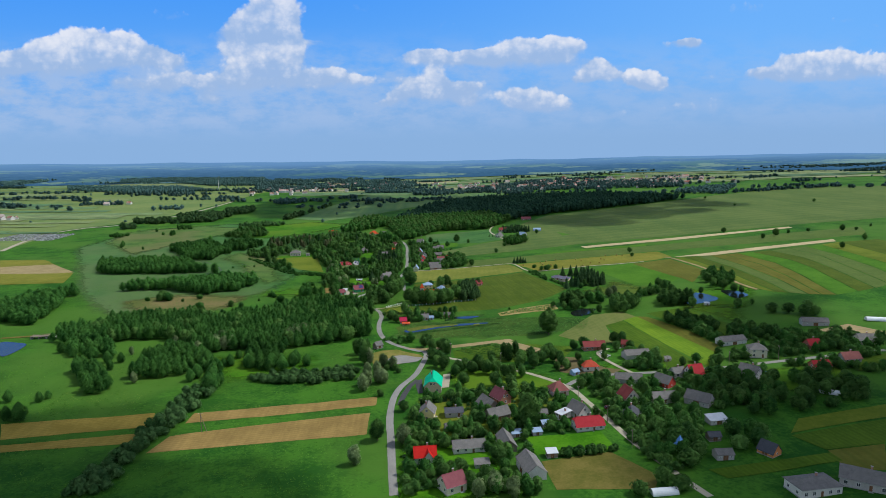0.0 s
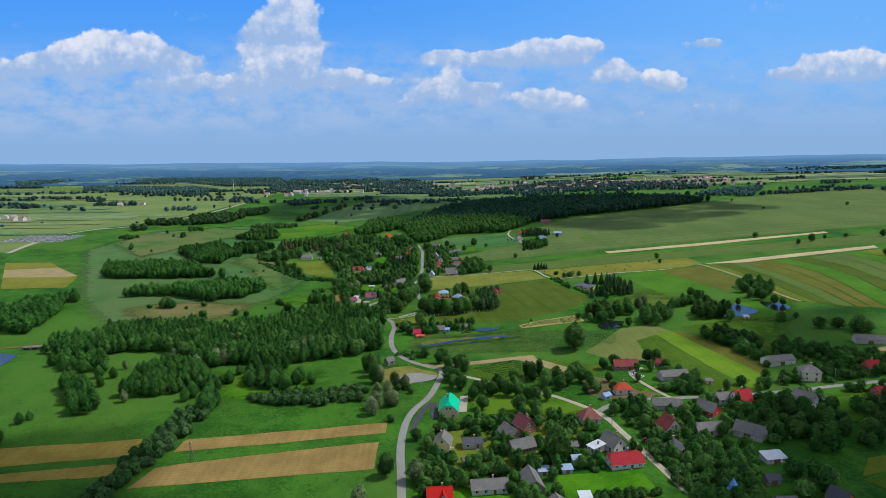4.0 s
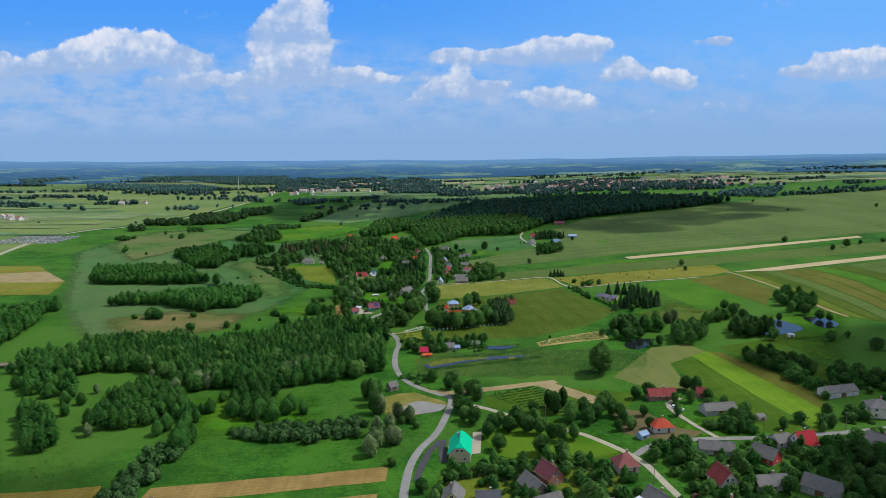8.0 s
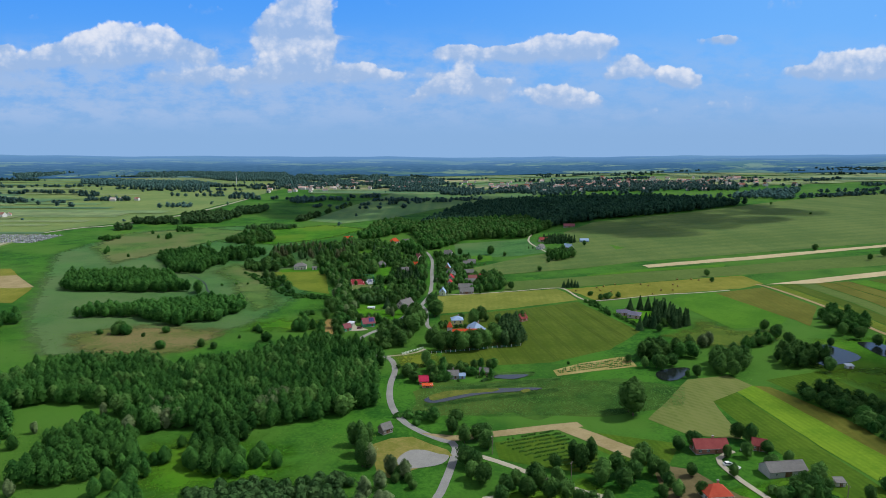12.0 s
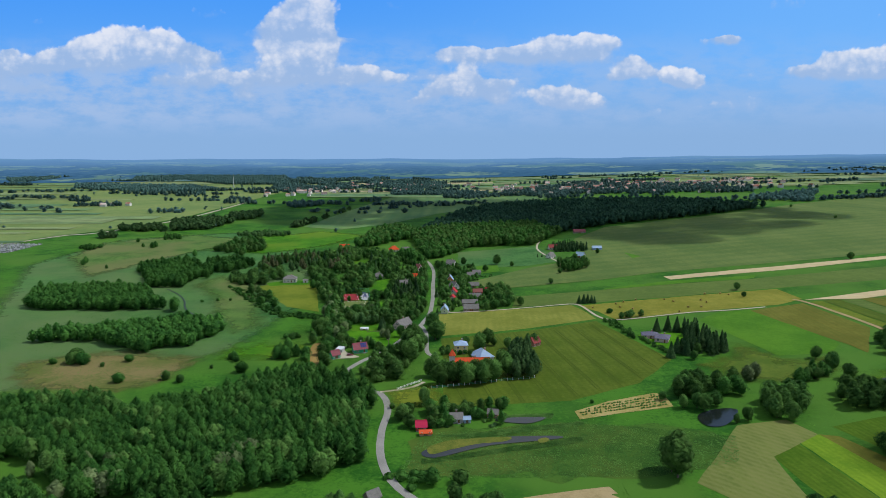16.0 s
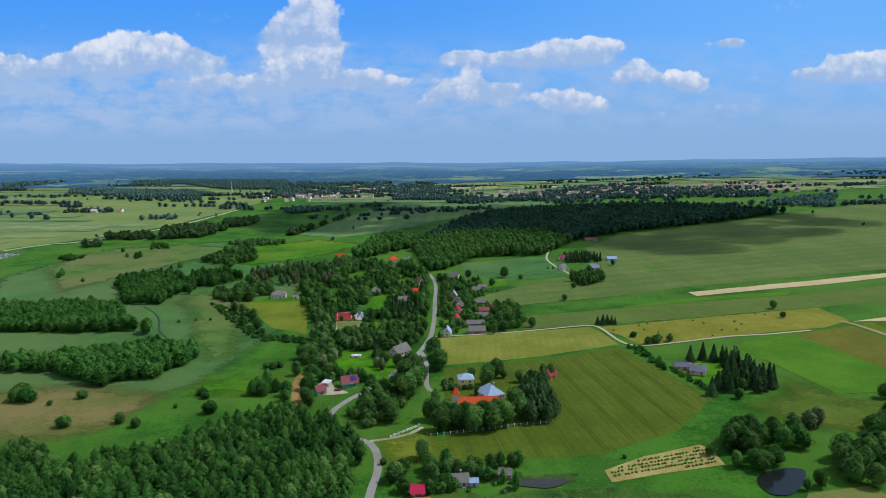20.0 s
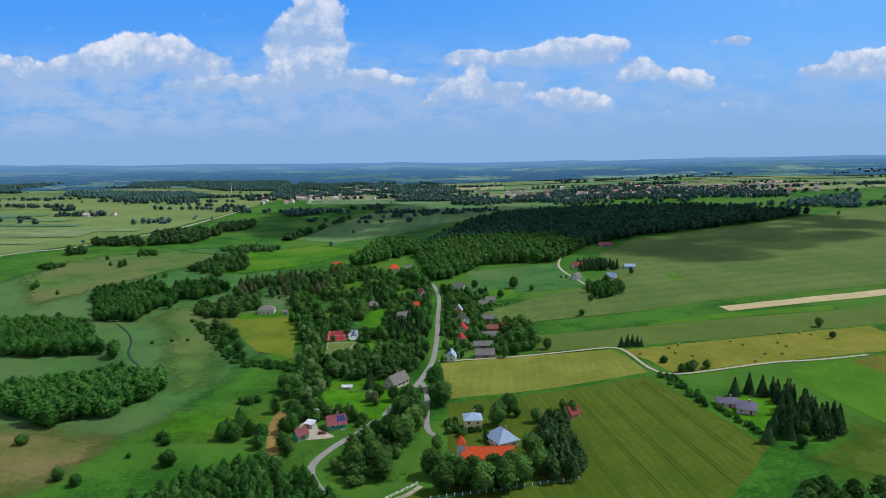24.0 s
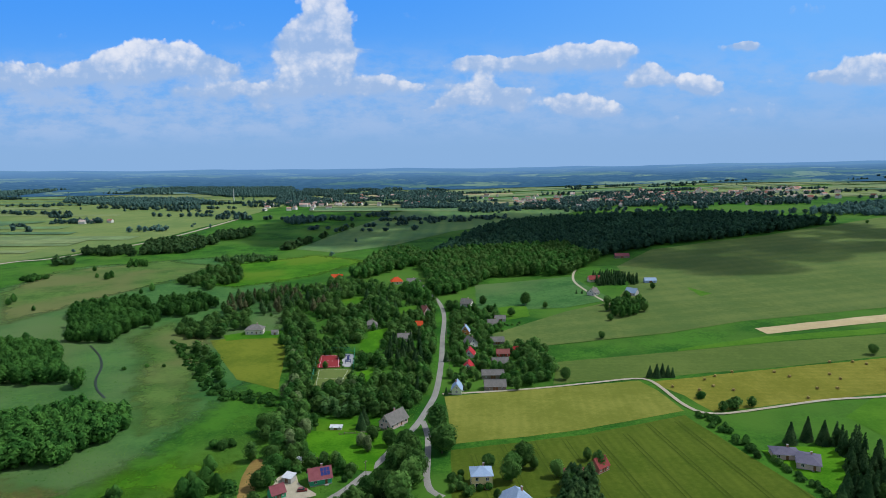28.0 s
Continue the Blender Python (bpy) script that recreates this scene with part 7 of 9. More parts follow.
# ------------------------------------------------------------------ the far plain
def far_strips():
    """Long narrow fields across the far plain, each in its own shade of green or straw."""
    m = bpy.data.materials.new("far_crops")
    m.use_nodes = True
    tr = m.node_tree
    geo = tr.nodes.new("ShaderNodeNewGeometry")
    ramp = tr.nodes.new("ShaderNodeValToRGB")
    tr.links.new(geo.outputs["Random Per Island"], ramp.inputs[0])
    tones = ((0.0, (0.070, 0.145, 0.055)), (0.14, (0.115, 0.175, 0.065)), (0.34, (0.145, 0.195, 0.075)), (0.50, (0.062, 0.130, 0.055)), (0.64, (0.165, 0.205, 0.080)), (0.80, (0.095, 0.170, 0.060)), (0.93, (0.25, 0.23, 0.12)))
    el = ramp.color_ramp.elements
    ramp.color_ramp.interpolation = "CONSTANT"
    for i, (p, c) in enumerate(tones):
        e = el[i] if i < 2 else el.new(p)
        e.position, e.color = p, (*c, 1)
    grain = noise_node(tr, geo.outputs["Position"], 0.03, 6, 0.65)
    hs = tr.nodes.new("ShaderNodeHueSaturation")
    tr.links.new(ramp.outputs[0], hs.inputs["Color"])
    tr.links.new(smooth_node(tr, grain, 0.3, 0.7, 0.75, 1.2), hs.inputs["Value"])
    p = tr.nodes["Principled BSDF"]
    tr.links.new(hs.outputs[0], p.inputs["Base Color"])
    p.inputs["Roughness"].default_value, p.inputs["Specular IOR Level"].default_value = 0.95, 0.2
    rng = random.Random(21)
    verts, faces = [], []

    def strip(x, y, length, wide, turn):
        c, s = math.cos(turn), math.sin(turn)
        n = max(2, int(length / 90))
        b = len(verts)
        for i in range(n + 1):
            a = (i / n - 0.5) * length
            for w in (-wide / 2, wide / 2):
                px, py = x + a * c - w * s, y + a * s + w * c
                verts.append((px, py, height(px, py) + 0.8 + 0.0003 * math.hypot(x, y)))
        for i in range(n):
            faces.append((b + 2 * i, b + 2 * i + 2, b + 2 * i + 3, b + 2 * i + 1))

    for lo, hi, x0, x1, tilt in ((1100, 2650, -0.95, -0.10, 0.06), (1900, 2700, -0.2, 0.9, -0.02)):
        y = lo
        while y < hi:
            wide = rng.uniform(18, 60) * (y / 1500)
            x = x0 * y
            while x < x1 * y:
                length = rng.uniform(200, 760) * (y / 1500)
                ends = [(x + f * length, y + tilt * (f - 0.5) * length) for f in (0.02, 0.5, 0.98)]
                if tilt < 0 or all(inside(*e, PLAIN_EDGE) for e in ends):
                    strip(x + length / 2, y, length, wide * rng.uniform(0.7, 1.0), tilt + rng.uniform(-0.01, 0.01))
                x += length * rng.uniform(1.0, 1.3)
            y += wide
    ob = raw_mesh("far_fields", verts, faces, m)
    tagged(ob, "patchwork of long narrow green and straw fields", "fields", kind="stuff")


far_strips()


def far_woods():
    """Belts, rows and clumps of trees over the far plain."""
    rng = random.Random(33)
    spots = []
    for _ in range(96):
        y = rng.uniform(1500, 2700)
        x = rng.uniform(-0.85, 0.8) * y
        length, wide = rng.uniform(60, 420), rng.choice((7, 10, 16, 34)) * (y / 2000)
        turn = rng.gauss(0.05, 0.3)
        for _ in range(int(length * wide / 120)):
            a, b = rng.uniform(-0.5, 0.5) * length, rng.uniform(-0.5, 0.5) * wide
            spots.append((x + a * math.cos(turn) - b * math.sin(turn), y + a * math.sin(turn) + b * math.cos(turn)))
    single = []
    for _ in range(150):
        y = rng.uniform(1200, 2680)
        single.append((rng.uniform(-0.85, 0.8) * y, y))
    spots = [p for p in spots if not (-170 < p[0] < 900 and p[1] < 1480)]
    single = [p for p in single if not (-170 < p[0] < 900 and p[1] < 1480)]
    wood("lone_far_trees", single, (4, 8), (2.2, 4.2), 14, 1.6, "round", LEAF_HAZY, "single trees dotted over far fields", 92, trunk=False)
    wood("far_trees", spots, (6, 11), (4, 7), 14, 2.2, "round", LEAF_HAZY, "scattered far woods and tree rows", 91, trunk=False)


far_woods()


def far_village(name, spots, label):
    """Small far-off houses: white walls and red or grey gabled roofs, as two joined meshes."""
    rng = random.Random(len(spots))
    wv, wf, rv, rf = [], [], [], []
    for x, y in spots:
        L, W, h, r, a = rng.uniform(9, 15), rng.uniform(7, 10), rng.uniform(3, 5.5), rng.uniform(2.5, 4.5), rng.uniform(-0.5, 0.5) + rng.choice((0, 1.57))
        z = height(x, y) + 0.8
        c, s = math.cos(a), math.sin(a)

        def at(p, q, e):
            return (x + p * c - q * s, y + p * s + q * c, z + e)
        b = len(wv)
        wv += [at(p, q, e) for e in (-1.5, h) for p, q in ((-L / 2, -W / 2), (L / 2, -W / 2), (L / 2, W / 2), (-L / 2, W / 2))] + [at(-L / 2, 0, h + r), at(L / 2, 0, h + r)]
        wf += [tuple(b + i for i in f) for f in ((0, 1, 5, 4), (1, 2, 6, 5), (2, 3, 7, 6), (3, 0, 4, 7), (5, 6, 9), (7, 4, 8))]
        b = len(rv)
        rv += [at(p, q, e) for p, q, e in ((-L / 2 - 0.4, -W / 2 - 0.4, h - 0.2), (L / 2 + 0.4, -W / 2 - 0.4, h - 0.2), (L / 2 + 0.4, 0, h + r + 0.1), (-L / 2 - 0.4, 0, h + r + 0.1), (L / 2 + 0.4, W / 2 + 0.4, h - 0.2), (-L / 2 - 0.4, W / 2 + 0.4, h - 0.2))]
        rf += [tuple(b + i for i in f) for f in ((0, 1, 2, 3), (3, 2, 4, 5))]
    ob = tagged(raw_mesh(name, wv, wf, WHITE), label, "houses", kind="stuff")
    raw_mesh("roof", rv, rf, FAR_ROOF, ob)


FAR_ROOF = material("far_roofs", ((0.25, 0.10, 0.07), (0.35, 0.30, 0.27)), 0.9, 0.02, 3, 0.9, islands=0.6)
hamlet = random.Random(5)
far_village("far_hamlet", [(hamlet.gauss(-430, 70), hamlet.gauss(2060, 60)) for _ in range(34)] + [(hamlet.gauss(-200, 120), hamlet.gauss(2250, 90)) for _ in range(40)], "far hamlets of white houses among trees")
far_village("far_village", [(hamlet.uniform(120, 900), hamlet.gauss(2020, 110)) for _ in range(190)], "far village of white and red-roofed houses")
far_village("valley_farms", [(hamlet.gauss(-840, 25), hamlet.gauss(1320, 20)) for _ in range(7)] + [(hamlet.gauss(-790, 40), hamlet.gauss(1640, 14)) for _ in range(6)], "far farmsteads on the valley plain")


def far_hills():
    """The last rise before the sky, a plain glowing backdrop of woods and fields with blue haze painted in."""
    m = bpy.data.materials.new("hazy_distance")
    m.use_nodes = True
    tr = m.node_tree
    tr.nodes.remove(tr.nodes["Principled BSDF"])
    geo = tr.nodes.new("ShaderNodeNewGeometry")
    pos = geo.outputs["Position"]
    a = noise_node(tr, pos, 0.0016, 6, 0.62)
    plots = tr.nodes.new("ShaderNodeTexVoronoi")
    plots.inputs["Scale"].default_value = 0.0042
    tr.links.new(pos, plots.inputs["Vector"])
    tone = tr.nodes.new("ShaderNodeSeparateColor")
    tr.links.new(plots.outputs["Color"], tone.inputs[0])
    # field and wood colours already hold some of the blue haze
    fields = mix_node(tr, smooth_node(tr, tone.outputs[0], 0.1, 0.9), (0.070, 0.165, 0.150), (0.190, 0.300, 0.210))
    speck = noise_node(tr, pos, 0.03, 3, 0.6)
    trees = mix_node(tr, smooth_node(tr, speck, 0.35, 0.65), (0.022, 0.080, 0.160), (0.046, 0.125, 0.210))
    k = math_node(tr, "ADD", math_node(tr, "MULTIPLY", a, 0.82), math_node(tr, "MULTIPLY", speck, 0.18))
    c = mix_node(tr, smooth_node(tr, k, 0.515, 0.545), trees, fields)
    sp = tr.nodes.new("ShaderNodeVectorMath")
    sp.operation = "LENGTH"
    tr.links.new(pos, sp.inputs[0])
    # painted haze: colours blend to pale blue with distance
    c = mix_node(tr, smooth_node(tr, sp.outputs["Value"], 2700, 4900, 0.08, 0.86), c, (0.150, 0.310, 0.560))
    # emission only, so the hills glow instead of taking the sun
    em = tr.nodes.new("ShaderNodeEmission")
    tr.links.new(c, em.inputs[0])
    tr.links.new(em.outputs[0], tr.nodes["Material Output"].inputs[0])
    verts, faces = [], []
    rings = (2680, 2850, 3100, 3450, 3800, 4100, 4400, 4650, 4850, 4925)
    n = 120
    for r in rings:
        for i in range(n + 1):
            az = radians(-52 + 104 * i / n)
            d = r + (60 * noise.noise((az * 9, r * 0.01, 0)) if r < 4900 else 0)
            x, y = d * math.sin(az), d * math.cos(az)
            e = 3 + max(0.0, 5 + 9 * noise.noise((az * 6, 0.3, r * 0.002)) + 5 * noise.noise((az * 31, 1.3, r * 0.002))) * (1 if r > 3400 else 0)
            verts.append((x, y, height(x, y) + e))
    for k in range(len(rings) - 1):
        for i in range(n):
            q = k * (n + 1) + i
            faces.append((q, q + 1, q + n + 2, q + n + 1))
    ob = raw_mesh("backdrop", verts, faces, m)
    tagged(ob, "glowing backdrop of far hills with haze in its colours", "hills", kind="structure")


far_hills()


# ------------------------------------------------------------------ clouds overhead, out of the picture, that shade parts of the land
CLOUD = material("cloud_white", ((0.8, 0.8, 0.8), (0.85, 0.85, 0.85)), 1.0, 0.01, 4, 0.4)
thin = CLOUD.node_tree.nodes.new("ShaderNodeBsdfTransparent")
veil = CLOUD.node_tree.nodes.new("ShaderNodeMixShader")
veil.inputs[0].default_value = 0.55
CLOUD.node_tree.links.new(CLOUD.node_tree.nodes["Principled BSDF"].outputs[0], veil.inputs[1])
CLOUD.node_tree.links.new(thin.outputs[0], veil.inputs[2])
CLOUD.node_tree.links.new(veil.outputs[0], CLOUD.node_tree.nodes["Material Output"].inputs[0])


def overhead_cloud(outline, label, seed, gap=42):
    """A cumulus over the given stretch of land, up the way of the sun: many round heaps on a level base."""
    rng = random.Random(seed)
    base = 1500.0
    bm = bmesh.new()
    for x, y in scatter(outline, gap, seed):
        r = rng.uniform(24, 52)
        k = base / sun_way.z
        m = Matrix.LocRotScale((x + sun_way.x * k, y + sun_way.y * k, base + rng.uniform(0, 40)), Euler((0, 0, rng.uniform(0, 6))), (r, r * rng.uniform(0.7, 1.2), r * 0.45))
        bmesh.ops.create_icosphere(bm, subdivisions=1, radius=1.0, matrix=m)
    ob = link_mesh("cumulus_cloud", bm, CLOUD, smooth=True)
    tagged(ob, label, "cloud", kind="structure")


overhead_cloud(SHADE, "wide white cumulus over the forest", 3)
overhead_cloud([(-300, 120), (-58, 120), (-62, 255), (-95, 288), (-140, 306), (-300, 325)], "white cumulus over the near meadow", 4, 28)
overhead_cloud([(128, 150), (420, 150), (420, 335), (300, 345), (220, 330), (175, 316), (140, 296), (126, 250)], "white cumulus over the gardens", 5, 26)
overhead_cloud(GARDEN_SHADE, "white cumulus over the farm plots", 6)


# ------------------------------------------------------------------ buildings
house('shed', 221.3, 496.5, 3.9, 2.6, 1.9, 0.5, 0, WHITE, PALE, 'shed', 0, 'small white hut beside the fish pond')
house('house', 131.1, 628.2, 10.2, 7.4, 2.9, 1.4, -8, PINKW, VIOLET, 'hip', 1, 'pinkish bungalow wing with a slate-violet roof')
house('house', 137, 620.7, 8.4, 11.2, 2.9, 1.5, -25, PINKW, VIOLET, 'hip', 1, 'pinkish bungalow with a slate-violet hipped roof')
house('house', -0.2, 268.3, 9.0, 7.7, 3.2, 3.1, 4, WHITE, RED, 'cross', 1, 'white plastered cottage with a bright red tiled roof')
house('house', 18.8, 275.3, 13.8, 6.5, 3.0, 2.2, 6, WHITE, SLATE, 'gable', 1, 'long low white house with a worn grey roof')
house('house', 10.1, 243, 8.6, 7.7, 3.7, 3.3, 28, CREAM, PLUM, 'gable', 1, 'house with a steep plum red roof among trees')
house('barn', 35.6, 277.2, 12.9, 6.5, 3.0, 2.9, -84, BOARD, SLATE, 'gable', 0, 'long grey-roofed timber barn in the village')
house('barn', 42.5, 252.8, 14.6, 8.2, 3.7, 3.1, -82, WHITE, SLATE, 'gable', 0, 'large grey-roofed barn with a pale gable')
house('hall', 4.9, 351.9, 14.6, 9.0, 4.3, 4.3, 86, BEIGE_WALL, GREENROOF, 'half', 1, 'village hall with a bright green sheet metal roof')
house('house', 1.4, 311.4, 8.2, 6.9, 4.6, 3.1, 82, YELLOW, SLATE, 'gable', 2, 'pale yellow gabled house with a grey roof')
house('outbuilding', 14.3, 314.1, 8.6, 6.0, 2.8, 1.4, 4, GREY, DARK, 'gable', 1, 'low outbuilding with a dark blue-grey roof')
house('barn', 32, 319.7, 11.2, 7.7, 3.0, 3.4, -65, BOARD, SLATE, 'gable', 0, 'old grey barn beside a farmhouse')
house('barn', 35.1, 307.3, 11.2, 6.9, 3.0, 3.1, 25, BOARD, SLATE, 'gable', 0, 'weathered grey barn with a patched roof')
house('house', 39.2, 327.7, 8.6, 6.9, 3.7, 3.9, -60, BRICK, PLUM, 'gable', 2, 'brick house with a steep maroon roof')
house('house', 70.7, 334.5, 8.6, 7.7, 3.5, 3.6, 10, PINKW, ROSE, 'hip', 1, 'pinkish house with a red-brown hipped roof')
house('house', 74.5, 305.5, 8.6, 7.7, 3.3, 3.8, -62, WHITE, SLATE, 'gable', 2, 'whitewashed house with a grey gabled roof')
house('outbuilding', 66.7, 304, 4.3, 6.0, 2.8, 0.9, -62, WHITE, PALE, 'shed', 1, 'white lean-to with a pale sheet roof')
house('house', 75.2, 291, 13.3, 7.7, 2.8, 3.1, 8, WHITE, CRIMSON, 'half', 1, 'long white house with a crimson tiled roof')
house('shed', 41.5, 286.7, 4.7, 3.1, 2.0, 0.7, 8, GREY, PALEBLUE, 'shed', 0, 'small shed with a pale blue metal roof')
house('shed', 50.9, 287.2, 4.3, 2.9, 2.0, 0.7, 8, GREY, PALEBLUE, 'shed', 0, 'small shed with a pale blue metal roof')
house('shed', 56.8, 295, 4.3, 2.9, 2.0, 0.7, 8, GREY, PALEBLUE, 'shed', 0, 'small shed with a pale blue metal roof')
house('shed', 53.3, 265.2, 4.3, 3.4, 2.4, 0.7, 4, BOARD, PALE, 'shed', 0, 'dark shed with a white metal roof')
house('shed', 66.6, 266.5, 2.6, 1.7, 1.3, 0.3, 20, WHITE, PALE, 'shed', 0, 'low white garden hut in the village')
house('outbuilding', 56.6, 306.9, 5.2, 4.3, 2.4, 1.4, 5, BRICK, SLATE, 'gable', 0, 'small brick outbuilding in the village')
house('shed', 10.8, 297.9, 3.0, 2.6, 2.0, 1.2, 20, GREY, SLATE, 'gable', 0, 'small grey garden hut in the village')
house('shed', 23.3, 259.9, 6.0, 3.4, 2.0, 0.9, 4, GREY, SLATE, 'shed', 0, 'low grey shed under trees in the village')
house('house', 102.6, 317.4, 8.6, 7.7, 4.1, 4.3, -80, CREAM, MAROON, 'gable', 2, 'cream gabled house with a dark maroon roof')
house('house', 98.3, 299.7, 7.7, 6.9, 3.0, 2.9, 40, GREY, DARK, 'hip', 1, 'grey house with a dark hipped roof')
house('house', 119.4, 316, 12.0, 6.9, 3.0, 2.4, 6, CREAM, SLATE, 'gable', 1, 'long cream farmhouse with a grey roof')
house('barn', 135.6, 310.3, 12.0, 7.7, 3.0, 3.4, -45, GREY, SLATE, 'gable', 0, 'grey barn with a broad roof')
house('outbuilding', 133.9, 287.5, 8.6, 5.2, 2.4, 1.0, 8, WHITE, PALE, 'shed', 0, 'workshop with a white sheet roof')
house('shed', 125, 271, 5.2, 4.3, 2.4, 1.4, 0, BOARD, DARK, 'gable', 0, 'dark timber shed in the village')
house('shed', 107.7, 264.3, 5.2, 4.3, 2.0, 2.8, 70, BLUEW, BLUE, 'gable', 0, 'blue-roofed garden house in the village')
house('shed', 121.6, 254.6, 6.9, 5.2, 2.6, 1.5, 0, GREY, SLATE, 'gable', 0, 'grey shed among fruit trees in the village')
house('shed', 141.1, 255.3, 6.9, 6.0, 2.0, 3.4, -60, ORANGEW, DARK, 'gable', 0, 'brick-red shed with a steep dark roof')
house('house', 141.5, 225.9, 16.3, 9.5, 3.9, 1.7, 8, WHITE, SLATE, 'hip', 1, 'large white house with a flat grey roof')
house('barn', 161.8, 227.3, 15.5, 9.5, 3.7, 2.9, -35, GREY, SLATE, 'gable', 1, 'broad grey-roofed farm building in the village')
house('house', 96, 368.7, 9.0, 7.3, 3.2, 2.6, 6, WHITE, BRICKRED, 'hip', 1, 'white house with an orange tiled hipped roof')
house('house', 108.1, 405.7, 13.8, 6.5, 3.0, 2.6, 4, BRICK, MAROON, 'gable', 1, 'long farmhouse with a maroon roof')
house('barn', 128.7, 385.3, 15.5, 7.3, 2.8, 2.4, 8, GREY, SLATE, 'gable', 0, 'long grey barn on a green yard')
house('barn', 111.4, 345.1, 13.8, 6.0, 2.8, 2.6, -12, GREY, SLATE, 'gable', 0, 'long grey outbuilding by the street')
house('barn', 128, 336.9, 9.5, 6.9, 2.8, 3.4, -55, REDW, SLATE, 'gable', 0, 'grey-roofed barn with a red gable')
house('house', 139.8, 348.9, 6.9, 6.0, 3.2, 2.2, 15, WHITE, SLATE, 'gable', 1, 'white annexe with a grey roof')
house('house', 147.8, 345.6, 8.2, 7.7, 3.3, 4.3, 14, WHITE, CRIMSON, 'gable', 2, 'white house with a tall crimson roof')
house('house', 175.6, 339.5, 9.5, 7.7, 4.3, 3.4, -50, WHITE, SLATE, 'gable', 2, 'white house with a pale grey roof')
house('barn', 194.1, 399.7, 17.2, 7.7, 3.2, 2.2, 12, WHITE, SLATE, 'gable', 0, 'long grey-roofed farm building in the village')
house('house', 197, 373.7, 9.5, 8.6, 5.4, 2.6, -12, CREAM, SLATE, 'hip', 2, 'two-storey cream house with a grey hipped roof')
house('house', 235.4, 381.6, 7.7, 6.0, 3.0, 2.9, 8, BRICK, CRIMSON, 'gable', 1, 'small house with a red roof')
house('house', 218.7, 347.1, 9.5, 6.0, 2.6, 2.2, 5, BRICK, CRIMSON, 'gable', 1, 'low house with a red roof')
house('barn', 265, 428.5, 16.3, 7.7, 3.2, 2.2, -14, GREY, SLATE, 'gable', 0, 'long grey barn on the slope')
house('house', 270.2, 385, 10.3, 7.7, 3.2, 2.8, -6, CREAM, SLATE, 'gable', 1, 'grey-roofed farmhouse in the village')
house('house', 240.3, 354.8, 10.3, 6.9, 3.0, 2.9, 5, GREY, ROSE, 'gable', 1, 'house with a dull red roof')
house('shed', 128.9, 405.3, 5.6, 4.7, 2.7, 2.2, -20, BRICK, MAROON, 'gable', 0, 'small maroon-roofed shed in the village')
house('shed', 144.1, 374.4, 3.4, 2.6, 2.0, 0.7, 0, CREAM, SLATE, 'shed', 0, 'small hut in a garden in the village')
house('shed', 85.7, 361.6, 4.3, 3.4, 2.2, 1.2, 30, BLUEW, PALEBLUE, 'gable', 0, 'blue-roofed outbuilding by the street in the village')
house('shed', -30.9, 430.8, 5.2, 4.3, 2.6, 2.2, 40, BOARD, SLATE, 'gable', 0, 'old weathered hut beside the road')
house('shed', -15.7, 493.9, 5.1, 4.2, 2.3, 2.4, 5, REDW, ROSERED, 'gable', 0, 'small crimson allotment hut in the village')
house('shed', -13.4, 487.8, 5.6, 2.4, 1.5, 0.5, 5, ORANGEW, ORANGE, 'shed', 0, 'low orange-roofed shelter in the village')
house('shed', -0, 502.9, 7.4, 5.6, 2.5, 2.0, 5, GREY, SLATE, 'gable', 1, 'grey-roofed allotment cottage in the village')
house('shed', 5.9, 501.4, 3.3, 2.8, 2.1, 1.1, 5, BLUEW, PALEBLUE, 'gable', 0, 'little blue-roofed hut in the village')
house('shed', 18.8, 507.5, 5.1, 4.2, 2.3, 1.7, -10, BRICK, SLATE, 'gable', 0, 'small brick garden hut in the village')
house('church', 9.8, 573.7, 21.4, 9.3, 4.6, 4.1, 3, WHITE, ORANGE, 'gable', 1, 'village church with a long orange-red tiled roof')
house('house', 4.2, 611.4, 8.2, 7.8, 5.8, 2.0, 5, YELLOW, PALEBLUE, 'hip', 2, 'two-storey yellow house with a pale blue hipped roof')
house('house', 17.2, 594.5, 12.1, 10.2, 3.5, 4.1, -62, CREAM, PALEBLUE, 'hip', 1, 'house with a large pale blue hipped metal roof')
house('shed', 41.9, 617.1, 7.9, 4.7, 2.3, 1.3, 5, BOARD, ROSE, 'gable', 0, 'long shed with a faded red roof')
house('shed', 53, 621.5, 6.5, 5.6, 2.7, 3.3, 40, BRICK, MAROON, 'gable', 0, 'dark red-roofed shed among trees in the village')
house('house', -61.8, 613.6, 8.8, 7.0, 3.1, 3.2, 22, GREENW, PLUM, 'gable', 1, 'green house with a plum roof and solar panels')
house('garage', -74.4, 613.4, 4.2, 3.7, 2.5, 0.6, -20, GREY, PALE, 'shed', 0, 'grey flat-roofed garage in the village')
house('garage', -75.8, 600.8, 5.6, 4.7, 2.7, 2.6, 40, GREENW, PLUM, 'gable', 0, 'green garage with a plum roof')
house('house', -7.5, 715.8, 8.4, 5.4, 3.1, 3.2, 87, GREENP, PALEBLUE, 'gable', 1, 'small pale green house with a light blue roof')
house('barn', 13.9, 720.3, 12.1, 6.5, 2.7, 3.0, 3, BOARD, SLATE, 'gable', 0, 'old timber barn with a grey roof')
house('barn', 13.3, 739.6, 13.0, 5.6, 2.7, 2.4, 3, BOARD, SLATE, 'gable', 0, 'low grey-roofed farm shed in the village')
house('house', -1.2, 751.9, 8.4, 6.5, 3.1, 3.3, 84, WHITE, CRIMSON, 'gable', 1, 'white house with a crimson tiled roof')
